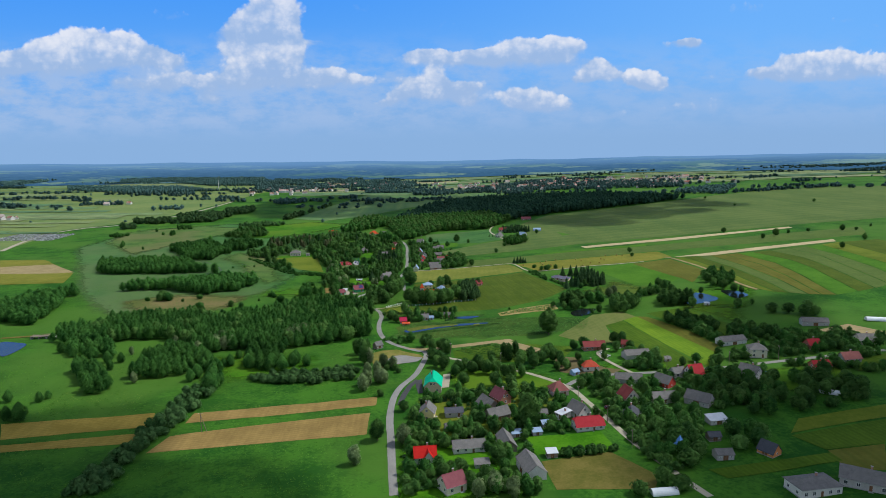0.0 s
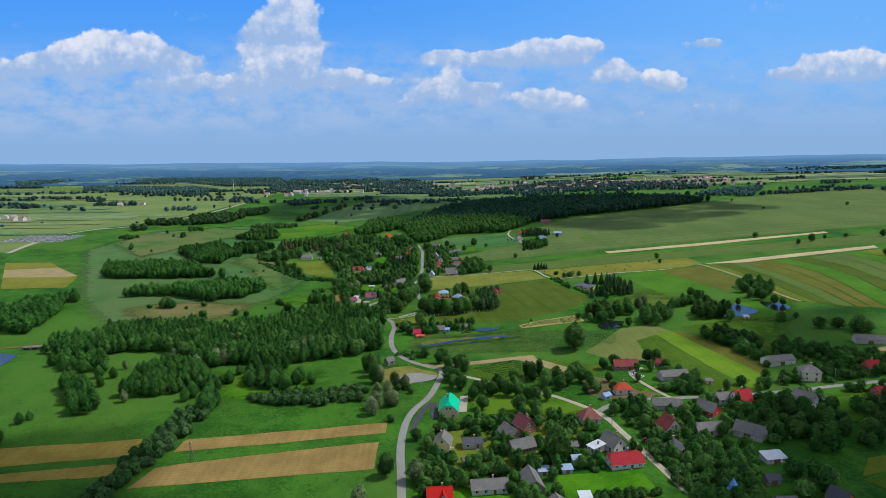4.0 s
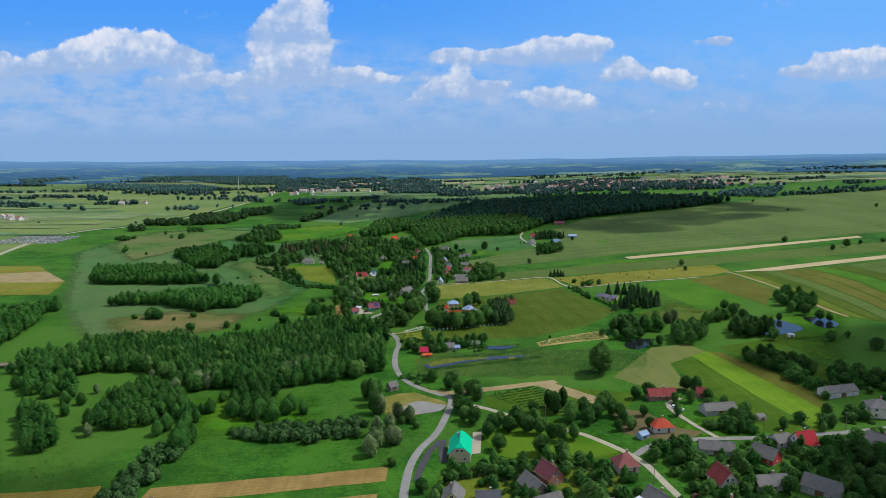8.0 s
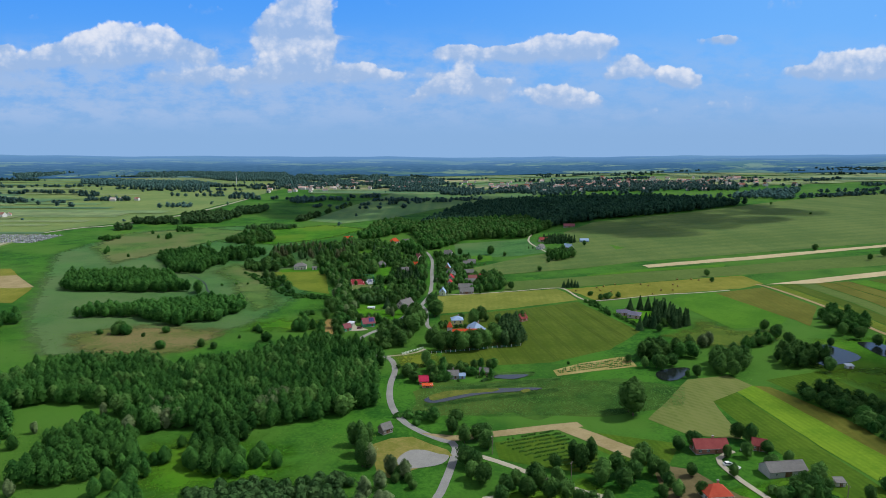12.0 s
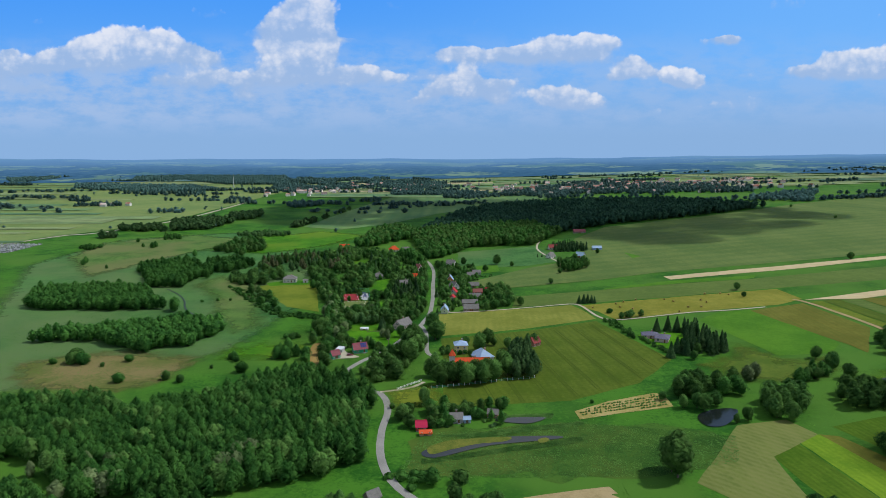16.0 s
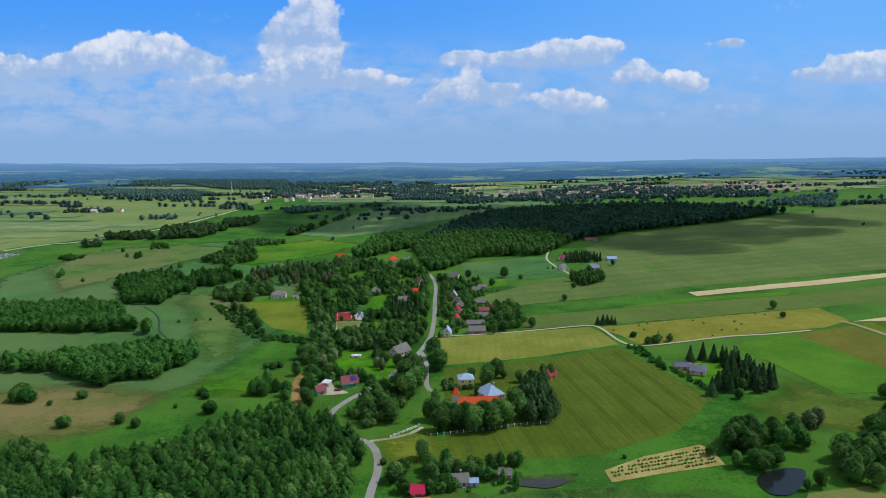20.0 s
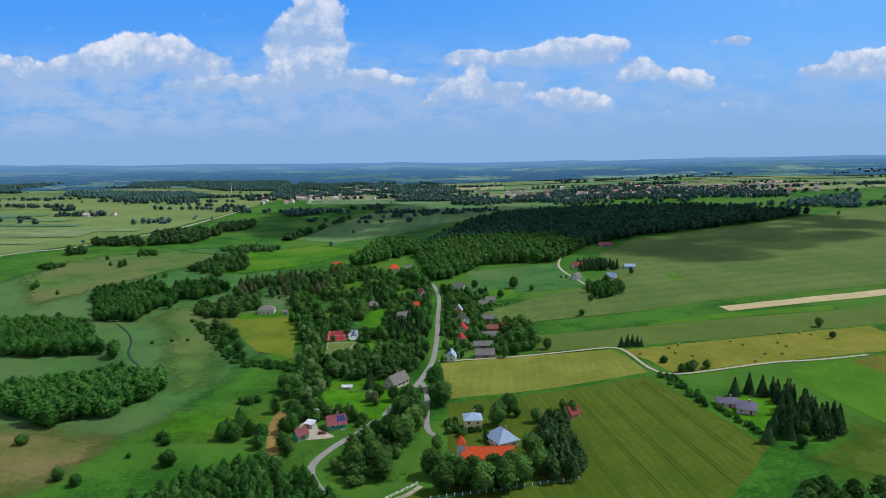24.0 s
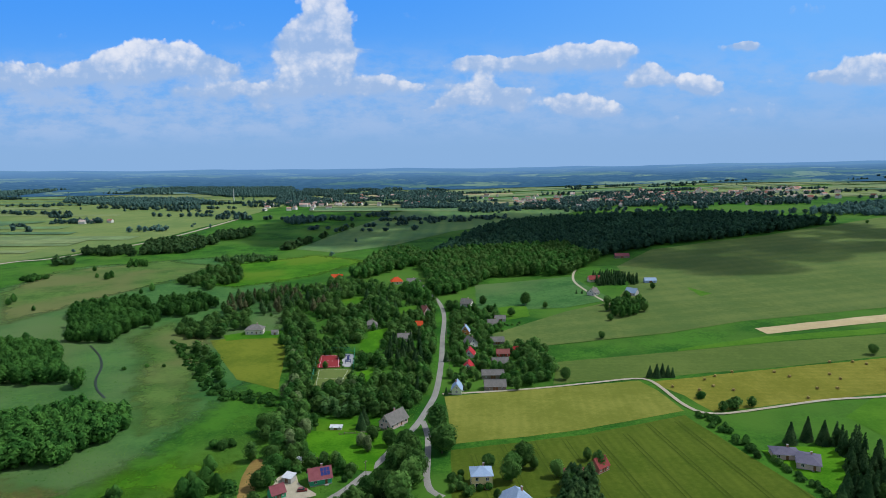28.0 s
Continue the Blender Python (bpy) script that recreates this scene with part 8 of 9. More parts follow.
house('house', -0.5, 779.4, 8.4, 6.5, 3.1, 3.5, 84, WHITE, CRIMSON, 'gable', 1, 'white house with a crimson roof by the street')
house('house', 0.2, 806.8, 8.4, 6.5, 3.3, 3.3, -60, WHITE, SLATE, 'gable', 1, 'white house with a grey roof')
house('house', -3.5, 836.6, 6.5, 5.6, 3.5, 3.7, 85, ORANGEW, PALEBLUE, 'gable', 1, 'orange house with a light blue roof')
house('barn', 18.7, 761.7, 10.2, 5.6, 2.7, 2.8, 8, BOARD, SLATE, 'gable', 0, 'timber barn with a grey roof')
house('barn', 21.5, 781.6, 8.4, 4.7, 2.5, 2.4, 4, REDW, ROSE, 'gable', 0, 'red-walled barn in the village')
house('barn', 19, 811, 9.3, 5.6, 2.5, 2.6, 4, BOARD, SLATE, 'gable', 0, 'grey-roofed barn behind the street in the village')
house('shed', 30.4, 787.1, 5.6, 4.7, 2.5, 2.2, 0, BRICK, CRIMSON, 'gable', 0, 'small red-roofed shed in the village')
house('house', -38, 670.7, 13.0, 7.4, 3.3, 3.9, 55, PINKW, SLATE, 'gable', 1, 'old pinkish schoolhouse with a grey roof')
house('shed', -65.6, 665.2, 5.6, 2.3, 1.5, 0.4, 0, WHITE, PALE, 'shed', 0, 'low white polytunnel frame in the village')
house('house', -164.3, 842.1, 13.0, 9.3, 4.2, 2.8, 8, CREAM, SLATE, 'hip', 1, 'pale manor house with a grey roof')
house('outbuilding', -148, 838.8, 4.7, 3.7, 2.3, 1.3, 8, WHITE, SLATE, 'gable', 0, 'small white outbuilding in the village')
house('house', -145.4, 1059.2, 12.1, 8.4, 3.3, 3.3, 0, CREAM, ORANGE, 'gable', 1, 'house with an orange-red roof in the village')
house('house', -77.8, 1039.1, 12.1, 9.3, 3.3, 3.9, 15, CREAM, ORANGE, 'hip', 1, 'house with a bright orange-red hipped roof')
house('house', -61, 1038.6, 11.2, 7.4, 3.1, 2.8, 0, WHITE, SLATE, 'gable', 1, 'white house with a grey roof')
house('house', -55.2, 1026.5, 7.4, 7.4, 3.1, 2.8, 0, GREY, SLATE, 'gable', 1, 'grey house at the road bend')
house('house', -38.5, 902.5, 7.4, 6.5, 3.5, 3.7, -50, PINKW, ROSE, 'gable', 1, 'pale house with a faded red roof')
house('outbuilding', -40.3, 857.8, 6.5, 5.6, 2.7, 2.8, 0, BRICK, ORANGE, 'gable', 0, 'small orange-roofed outbuilding in the village')
house('house', -77.6, 858.4, 9.3, 7.4, 3.3, 3.0, 10, GREY, SLATE, 'hip', 1, 'grey house with a hipped roof')
house('house', -3.1, 930.4, 9.3, 7.4, 3.3, 3.7, -20, WHITE, SLATE, 'gable', 1, 'white house with a steep grey roof')
house('house', 17.9, 857.9, 8.4, 6.5, 3.1, 3.0, 5, WHITE, SLATE, 'gable', 1, 'white house with a grey-blue roof')
house('shed', 23.9, 875, 8.4, 5.6, 2.7, 2.2, 5, GREY, SLATE, 'gable', 0, 'grey shed behind houses in the village')
house('house', -47.3, 816.9, 9.3, 7.4, 4.2, 2.8, 10, CREAM, SLATE, 'gable', 1, 'cream house half hidden by spruces')
house('house', -7, 1020.8, 11.2, 7.4, 3.3, 2.8, 0, WHITE, SLATE, 'gable', 1, 'white house below the forest in the village')
house('house', 113.6, 957.9, 9.3, 7.4, 3.1, 3.7, 50, WHITE, SLATE, 'gable', 1, 'white farmhouse behind a clump of trees')
house('house', 126.6, 1021.2, 13.0, 7.4, 3.1, 3.3, 10, CREAM, MAROON, 'gable', 1, 'farmhouse with a dark roof in the village')
house('barn', 146.9, 950.7, 10.2, 7.4, 3.1, 3.7, -40, GREY, PALEBLUE, 'gable', 0, 'barn with a pale blue roof')
house('barn', 177.3, 1003, 11.2, 6.5, 2.9, 2.2, 0, BLUEW, PALEBLUE, 'gable', 0, 'long shed with a blue metal roof')
house('barn', 185.1, 1157.7, 17, 8.3, 3.0, 3.0, 0, BOARD, PLUM, 'gable', 0, 'brick-red farm building at the forest edge')


# ------------------------------------------------------------------ smaller things
def fence(name, pts, step, tall, post_mat, rail_mat, label, thick=0.14, rails=(0.35, 0.85), mesh_mat=None):
    """A fence along a line: one post every step metres, and rails from post to post."""
    x0, y0 = pts[0]
    top = tagged(new(name), label, "fence")
    top.location = (x0, y0, height(x0, y0))
    posts = []
    for (ax, ay), (bx, by) in zip(pts, pts[1:]):
        n = max(1, round(math.dist((ax, ay), (bx, by)) / step))
        posts += [(ax + (bx - ax) * i / n, ay + (by - ay) * i / n) for i in range(n)]
    posts.append(pts[-1])
    z0 = height(x0, y0)
    me = bpy.data.meshes.new("post")
    bm = bmesh.new()
    box(bm, -thick, thick, -thick, thick, -0.4, tall)
    box(bm, -thick * 1.3, thick * 1.3, -thick * 1.3, thick * 1.3, tall, tall + 0.08)
    bm.to_mesh(me)
    bm.free()
    me.materials.append(post_mat)
    for x, y in posts:
        ob = new("post", me)
        ob.parent = top
        ob.location = (x - x0, y - y0, height(x, y) - z0)
    for (ax, ay), (bx, by) in zip(posts, posts[1:]):
        za, zb = height(ax, ay) - z0, height(bx, by) - z0
        d = Vector((bx - ax, by - ay))
        s = Vector((d.y, -d.x)).normalized() * 0.05
        for f in rails:
            bm = bmesh.new()
            c = [(ax - x0 + s.x, ay - y0 + s.y, za + tall * f), (bx - x0 + s.x, by - y0 + s.y, zb + tall * f), (bx - x0 - s.x, by - y0 - s.y, zb + tall * f), (ax - x0 - s.x, ay - y0 - s.y, za + tall * f)]
            slab(bm, c[::-1], 0.16 if mesh_mat is None else 0.08)
            part("rail", bm, rail_mat, top)
    return top


POST_WHITE = material("whitewashed_posts", ((0.66, 0.66, 0.63), (0.76, 0.76, 0.73)), 0.9, 0.5, 6, 0.5)
FENCE_GREEN = material("green_fence_paint", ((0.03, 0.20, 0.12), (0.05, 0.26, 0.16)), 0.7, 0.5, 6, 0.5)
WOOD_GREY = material("grey_timber", ((0.15, 0.12, 0.09), (0.24, 0.20, 0.16)), 0.95, 0.6, 8, 0.7)
fence("churchyard_fence", [(-12.7, 546.6), (26.7, 556.0), (45.5, 559.4)], 3.2, 1.5, POST_WHITE, FENCE_GREEN, "white-posted churchyard fence on a green bank")
fence("lane_fence", [(-31.5, 545.5), (-18.7, 558.2)], 2.6, 1.2, POST_WHITE, POST_WHITE, "white railing along the churchyard lane")
fence("garden_fence", [(-73.3, 635.9), (-51.3, 625.0)], 2.2, 1.2, WOOD_GREY, WOOD_GREY, "weathered wooden garden fence on a lawn")
fence("plot_fence", [(-62.9, 658.7), (-50.0, 661.0), (-39.3, 665.3)], 2.4, 1.1, WOOD_GREY, WOOD_GREY, "grey wooden fence round a vegetable plot")
fence("court_fence", [(-73.1, 755.2), (-78.9, 792.4), (-102.9, 789.8), (-90.7, 712.9)], 4.0, 4.0, FENCE_GREEN, FENCE_GREEN, "tall green fence round the sports court", thick=0.07, rails=(0.2, 0.4, 0.6, 0.8, 1.0))

# sports court with painted lines
COURT_RED = material("red_sports_floor", ((0.17, 0.022, 0.026), (0.23, 0.032, 0.036)), 0.9, 0.3, 6, 0.5)
TURF = material("worn_sports_turf", ((0.085, 0.125, 0.03), (0.12, 0.155, 0.045)), 0.95, 0.15, 8, 0.6)
PAVERS = material("grey_pavers", ((0.30, 0.31, 0.32), (0.38, 0.39, 0.40)), 0.9, 0.4, 6, 0.5)
PAINT = material("white_line_paint", ((0.70, 0.70, 0.68), (0.78, 0.78, 0.76)), 0.8, 0.6, 5, 0.4)
drape("sports_court", [(-101.2, 785.9), (-87.8, 785.9), (-82.5, 759.6), (-97.1, 758.5)], COURT_RED, 0.36, "red sports court with white lines", "court", wobble=0.0)
drape("football_pitch", [(-96.7, 756.4), (-74.6, 756.6), (-74.3, 718.2), (-91.0, 718.1)], TURF, 0.37, "small green turf pitch with white lines", "pitch", wobble=0.0)
drape("paved_square", [(-86.6, 787.2), (-78.8, 787.2), (-74.1, 760.8), (-81.4, 760.8)], PAVERS, 0.38, "grey paved square with benches", "pavement", wobble=0.0)


def line_mark(name, pts, width, label):
    verts, faces = [], []
    for (ax, ay), (bx, by) in zip(pts, pts[1:]):
        d = Vector((bx - ax, by - ay)).normalized() * (width / 2)
        b = len(verts)
        for x, y, s in ((ax, ay, 1), (ax, ay, -1), (bx, by, -1), (bx, by, 1)):
            verts.append((x - s * d.y, y + s * d.x, height(x, y) + 0.41))
        faces.append((b, b + 1, b + 2, b + 3))
    ob = raw_mesh(name, verts, faces, PAINT)
    tagged(ob, label, "marking", kind="structure")


line_mark("court_lines", [(-99.6, 784.5), (-88.6, 784.5), (-83.8, 761.0), (-95.8, 760.0), (-99.6, 784.5)], 0.14, "white lines round a red court")
line_mark("court_lines", [(-97.7, 772.3), (-86.2, 772.8)], 0.1, "white middle line of a red court")
line_mark("pitch_lines", [(-94.6, 754.5), (-76.5, 755.0), (-76.2, 721.0), (-89.2, 721.0), (-94.6, 754.5)], 0.1, "white lines round a turf pitch")
line_mark("pitch_lines", [(-92.2, 738.0), (-76.4, 738.0)], 0.1, "white middle line of a turf pitch")

# blue play frames on the paved square
BLUE_PAINT = material("blue_metal_paint", ((0.02, 0.03, 0.12), (0.03, 0.045, 0.17)), 0.5, 0.8, 5, 0.4)


def play_frame(x, y, turn):
    top = tagged(new("play_frame"), "blue metal exercise frame on grey paving", "play frame")
    top.matrix_world = pose(x, y, height(x, y) + 0.38, 0, 0, turn)
    for px in (-1.6, 1.6):
        for py in (-0.5, 0.5):
            part("post", box(bmesh.new(), px - 0.1, px + 0.1, py - 0.1, py + 0.1, 0, 2.2), BLUE_PAINT, top)
    part("deck", box(bmesh.new(), -1.7, 1.7, -0.6, 0.6, 1.1, 1.25), BLUE_PAINT, top)
    part("roof", box(bmesh.new(), -1.8, 1.8, -0.7, 0.7, 2.2, 2.32), BLUE_PAINT, top)


for px, py, pt in ((-81.6, 780.5, 5), (-80.0, 774.0, 95), (-79.0, 768.0, 10)):
    play_frame(px, py, pt)

# round straw bales on the cut meadow
STRAW = material("straw", ((0.20, 0.155, 0.05), (0.30, 0.24, 0.09)), 0.95, 1.2, 6, 0.8, 0.5)


def round_bale():
    bm = bmesh.new()
    n = 14
    rings = []
    for y, r in ((-0.7, 0.0), (-0.7, 0.62), (-0.62, 0.72), (0.62, 0.72), (0.7, 0.62), (0.7, 0.0)):
        rings.append([bm.verts.new((r * math.cos(6.283 * i / n), y, 0.7 + r * math.sin(6.283 * i / n))) for i in range(n)])
    for a, b in zip(rings, rings[1:]):
        for i in range(n):
            bm.faces.new((a[i], a[(i + 1) % n], b[(i + 1) % n], b[i]))
    bmesh.ops.remove_doubles(bm, verts=bm.verts[:], dist=0.001)
    ob = link_mesh("straw_bale", bm, STRAW, smooth=False)
    return tagged(ob, "round straw bale lying on a cut meadow", "bale", "bales on the meadow")


BALES = [(110.9, 713.1), (123.3, 706.5), (131.6, 722.6), (132.3, 711.6), (139.1, 727.5), (150.7, 733.0), (140.4, 704.6), (173.3, 730.3), (177.9, 722.0), (171.9, 689.9), (183.0, 702.6), (200.4, 723.2), (211.4, 744.0), (223.9, 742.7), (202.0, 715.5), (192.8, 701.6), (229.0, 738.0)]
first = None
for i, (bx, by) in enumerate(BALES):
    m = pose(bx, by, height(bx, by) + 0.1, 0, 0, 37 * i)
    if first is None:
        first = round_bale()
        first.matrix_world = m
    else:
        copy_thing(first, m)


# wheel tracks through the grain
TRACK = material("trodden_grain", ((0.036, 0.063, 0.006), (0.052, 0.082, 0.009)), 0.95, 0.2, 8, 0.6)


def tramlines(a, b, shift, count, inset):
    """Pairs of wheel tracks side by side from a to b, each pair shifted on."""
    verts, faces = [], []
    for k in range(count):
        for pair in (0.0, 1.9):
            p = Vector(a) + Vector(shift) * k
            q = Vector(b) + Vector(shift) * k
            d = (q - p).normalized()
            s = Vector((-d.y, d.x))
            n = int((q - p).length / 8)
            base, row = len(verts), 0
            for i in range(n + 1):
                c = p + (q - p) * (i / n) + s * (pair + 0.5 * noise.noise((i * 0.3, k, 0)))
                if not inside(c.x, c.y, inset):
                    base, row = len(verts), 0
                    continue
                for w in (-0.28, 0.28):
                    e = c + s * w
                    verts.append((e.x, e.y, height(e.x, e.y) + 0.2))
                row += 1
                if row > 1:
                    j = len(verts)
                    faces.append((j - 4, j - 3, j - 1, j - 2))
    ob = raw_mesh("wheel_tracks", verts, faces, TRACK)
    tagged(ob, "paired dark wheel tracks through a grain field", "tracks", kind="stuff")


tramlines((-20, 668), (10, 496), (14.4, 2.0), 10, OLIVE_EDGE)


# utility poles
def utility_pole(x, y, turn, tall=8.5, braced=False):
    top = tagged(new("utility_pole"), "wooden utility pole beside the street" if not braced else "braced wooden utility pole standing in stubble", "pole", "utility poles")
    top.matrix_world = pose(x, y, height(x, y), 0, 0, turn)
    bm = bmesh.new()
    bmesh.ops.create_cone(bm, cap_ends=True, segments=8, radius1=0.17, radius2=0.11, depth=tall + 0.5, matrix=Matrix.Translation((0, 0, tall / 2 - 0.25)))
    part("mast", bm, WOOD_GREY, top)
    part("crossarm", box(bmesh.new(), -0.9, 0.9, -0.07, 0.07, tall - 0.55, tall - 0.4), WOOD_GREY, top)
    for px in (-0.75, 0, 0.75):
        bm = bmesh.new()
        bmesh.ops.create_cone(bm, cap_ends=True, segments=6, radius1=0.07, radius2=0.05, depth=0.22, matrix=Matrix.Translation((px, 0, tall - 0.28)))
        part("insulator", bm, POST_WHITE, top)
    if braced:
        bm = bmesh.new()
        bmesh.ops.create_cone(bm, cap_ends=True, segments=8, radius1=0.15, radius2=0.12, depth=tall, matrix=Matrix.Translation((1.1, 0, tall / 2 - 0.2)) @ Matrix.Rotation(-0.26, 4, "Y"))
        part("brace", bm, WOOD_GREY, top)


for px, py, pt in ((78.1, 321.5, 20), (85.6, 295.1, 20), (88.5, 268.0, 15), (138.1, 359.6, 90), (173.9, 359.6, 90), (205.0, 364.0, 90), (-13.0, 749.1, 0), (-17.4, 825.0, 0), (-42.9, 614.8, 50), (46.0, 383.0, 60), (17.0, 408.0, 60)):
    utility_pole(px, py, pt)
utility_pole(-105.9, 303.4, 10, 9.5, True)


# cars
RUBBER = material("tyre_rubber", ((0.02, 0.02, 0.02), (0.03, 0.03, 0.03)), 0.9, 1.0, 5, 0.4)
CAR_PAINTS = {"white": material("white_car_paint", ((0.72, 0.72, 0.72), (0.78, 0.78, 0.78)), 0.3, 0.5, 4, 0.3, spec=0.5),
              "dark red": material("dark_red_car_paint", ((0.12, 0.012, 0.012), (0.16, 0.02, 0.02)), 0.3, 0.5, 4, 0.3, spec=0.5),
              "silver": material("silver_car_paint", ((0.45, 0.46, 0.47), (0.52, 0.53, 0.54)), 0.3, 0.5, 4, 0.3, spec=0.5)}


def car(x, y, turn, colour, where):
    top = tagged(new("car"), colour + " hatchback car parked " + where, "car")
    top.matrix_world = pose(x, y, height(x, y) + 0.12, 0, 0, turn)
    paint = CAR_PAINTS[colour]
    bm = bmesh.new()
    prof = [(-2.05, 0.3), (-2.1, 0.62), (-2.0, 0.92), (-1.2, 0.98), (0.75, 0.96), (1.85, 0.8), (2.05, 0.6), (2.05, 0.3)]
    a = [bm.verts.new((p, -0.84, q)) for p, q in prof]
    b = [bm.verts.new((p, 0.84, q)) for p, q in prof]
    bm.faces.new(a)
    bm.faces.new(b[::-1])
    for i in range(len(a)):
        j = (i + 1) % len(a)
        bm.faces.new((a[j], a[i], b[i], b[j]))
    bmesh.ops.recalc_face_normals(bm, faces=bm.faces[:])
    part("body", bm, paint, top)
    bm = bmesh.new()
    low = [(-1.75, -0.76, 0.95), (0.95, -0.76, 0.95), (0.95, 0.76, 0.95), (-1.75, 0.76, 0.95)]
    up = [(-1.45, -0.62, 1.42), (0.2, -0.62, 1.42), (0.2, 0.62, 1.42), (-1.45, 0.62, 1.42)]
    v = [bm.verts.new(c) for c in low + up]
    for f in ((0, 1, 5, 4), (1, 2, 6, 5), (2, 3, 7, 6), (3, 0, 4, 7), (4, 5, 6, 7)):
        bm.faces.new([v[i] for i in f])
    part("windows", bm, PANE, top)
    part("roof", box(bmesh.new(), -1.46, 0.22, -0.63, 0.63, 1.41, 1.46), paint, top)
    for px in (-1.3, 1.3):
        for s in (-1, 1):
            bm = bmesh.new()
            bmesh.ops.create_cone(bm, cap_ends=True, segments=14, radius1=0.31, radius2=0.31, depth=0.2, matrix=Matrix.Translation((px, s * 0.8, 0.19)) @ Matrix.Rotation(radians(90), 4, "X"))
            w = part("wheel", bm, RUBBER, top)
            bm = bmesh.new()
            bmesh.ops.create_cone(bm, cap_ends=True, segments=10, radius1=0.18, radius2=0.18, depth=0.22, matrix=Matrix.Translation((px, s * 0.8, 0.19)) @ Matrix.Rotation(radians(90), 4, "X"))
            part("rim", bm, PAINT, w)
    for s in (-1, 1):
        part("headlight", box(bmesh.new(), 1.98, 2.07, s * 0.6 - 0.16, s * 0.6 + 0.16, 0.6, 0.72), PAINT, top)


car(-66.9, 605.3, 12, "dark red", "on a paved yard")
car(122.5, 403.3, -30, "silver", "beside a farmhouse")
car(110.7, 392.3, 8, "white", "on a farm track")
car(112.3, 388.6, 40, "white", "in a farmyard")
car(90.6, 310.6, 10, "dark red", "beside the village street")


# polytunnels, a pool, culvert, gravestones, far mast
FILM = material("milky_tunnel_film", ((0.55, 0.60, 0.62), (0.66, 0.70, 0.72)), 0.5, 0.5, 5, 0.5, spec=0.3)


def polytunnel(x, y, L, W, turn):
    top = tagged(new("polytunnel"), "small milky polytunnel with arched hoops on grass", "polytunnel")
    top.matrix_world = pose(x, y, height(x, y), 0, 0, turn)
    arc = [(W / 2 * math.cos(a), 0.95 * W / 2 * math.sin(a) + 0.2) for a in np.linspace(0, math.pi, 11)]
    bm = bmesh.new()
    a = [bm.verts.new((-L / 2, p, q)) for p, q in arc]
    b = [bm.verts.new((L / 2, p, q)) for p, q in arc]
    for i in range(10):
        bm.faces.new((a[i], a[i + 1], b[i + 1], b[i]))
    bm.faces.new(a[::-1])
    bm.faces.new(b)
    part("cover", bm, FILM, top)
    for k in range(6):
        px = -L / 2 + L * k / 5
        bm = bmesh.new()
        for (p, q), (r, s) in zip(arc, arc[1:]):
            slab(bm, [(px - 0.05, p * 1.02, q * 1.02 + 0.03), (px + 0.05, p * 1.02, q * 1.02 + 0.03), (px + 0.05, r * 1.02, s * 1.02 + 0.03), (px - 0.05, r * 1.02, s * 1.02 + 0.03)], 0.05)
        part("hoop", bm, POST_WHITE, top)


for px, py, pl, pw, pt in ((202.0, 311.7, 9, 4, -30), (88.3, 230.5, 10, 4.2, 5), (309.1, 428.9, 14, 5, -15), (-76.3, 632.0, 7, 3.6, -15)):
    polytunnel(px, py, pl, pw, pt)


def garden_pool(x, y):
    top = tagged(new("garden_pool"), "round blue garden pool on a lawn", "pool")
    top.location = (x, y, height(x, y) - 0.05)
    bm = bmesh.new()
    bmesh.ops.create_cone(bm, cap_ends=True, segments=28, radius1=2.5, radius2=2.5, depth=1.0, matrix=Matrix.Translation((0, 0, 0.5)))
    part("wall", bm, BLUE_PAINT, top)
    bm = bmesh.new()
    bmesh.ops.create_cone(bm, cap_ends=True, segments=28, radius1=2.3, radius2=2.3, depth=0.04, matrix=Matrix.Translation((0, 0, 1.02)))
    part("water", bm, BLUE, top)


garden_pool(188.8, 343.4)


def culvert(x, y, turn):
    top = tagged(new("culvert"), "low concrete culvert bridge under a dyke road", "bridge")
    top.matrix_world = pose(x, y, height(x, y), 0, 0, turn)
    part("deck", box(bmesh.new(), -8, 8, -2.4, 2.4, 1.5, 1.9), WOOD_GREY, top)
    for px in (-7.6, -2.5, 2.5, 7.6):
        part("pier", box(bmesh.new(), px - 0.35, px + 0.35, -2.2, 2.2, -0.5, 1.5), PLINTH, top)
    for py in (-2.3, 2.3):
        part("railing", box(bmesh.new(), -8, 8, py - 0.06, py + 0.06, 2.5, 2.62), WOOD_GREY, top)
        for px in (-7.8, -4, 0, 4, 7.8):
            part("railing_post", box(bmesh.new(), px - 0.06, px + 0.06, py - 0.06, py + 0.06, 1.9, 2.5), WOOD_GREY, top)


culvert(-275.5, 473.2, 8)


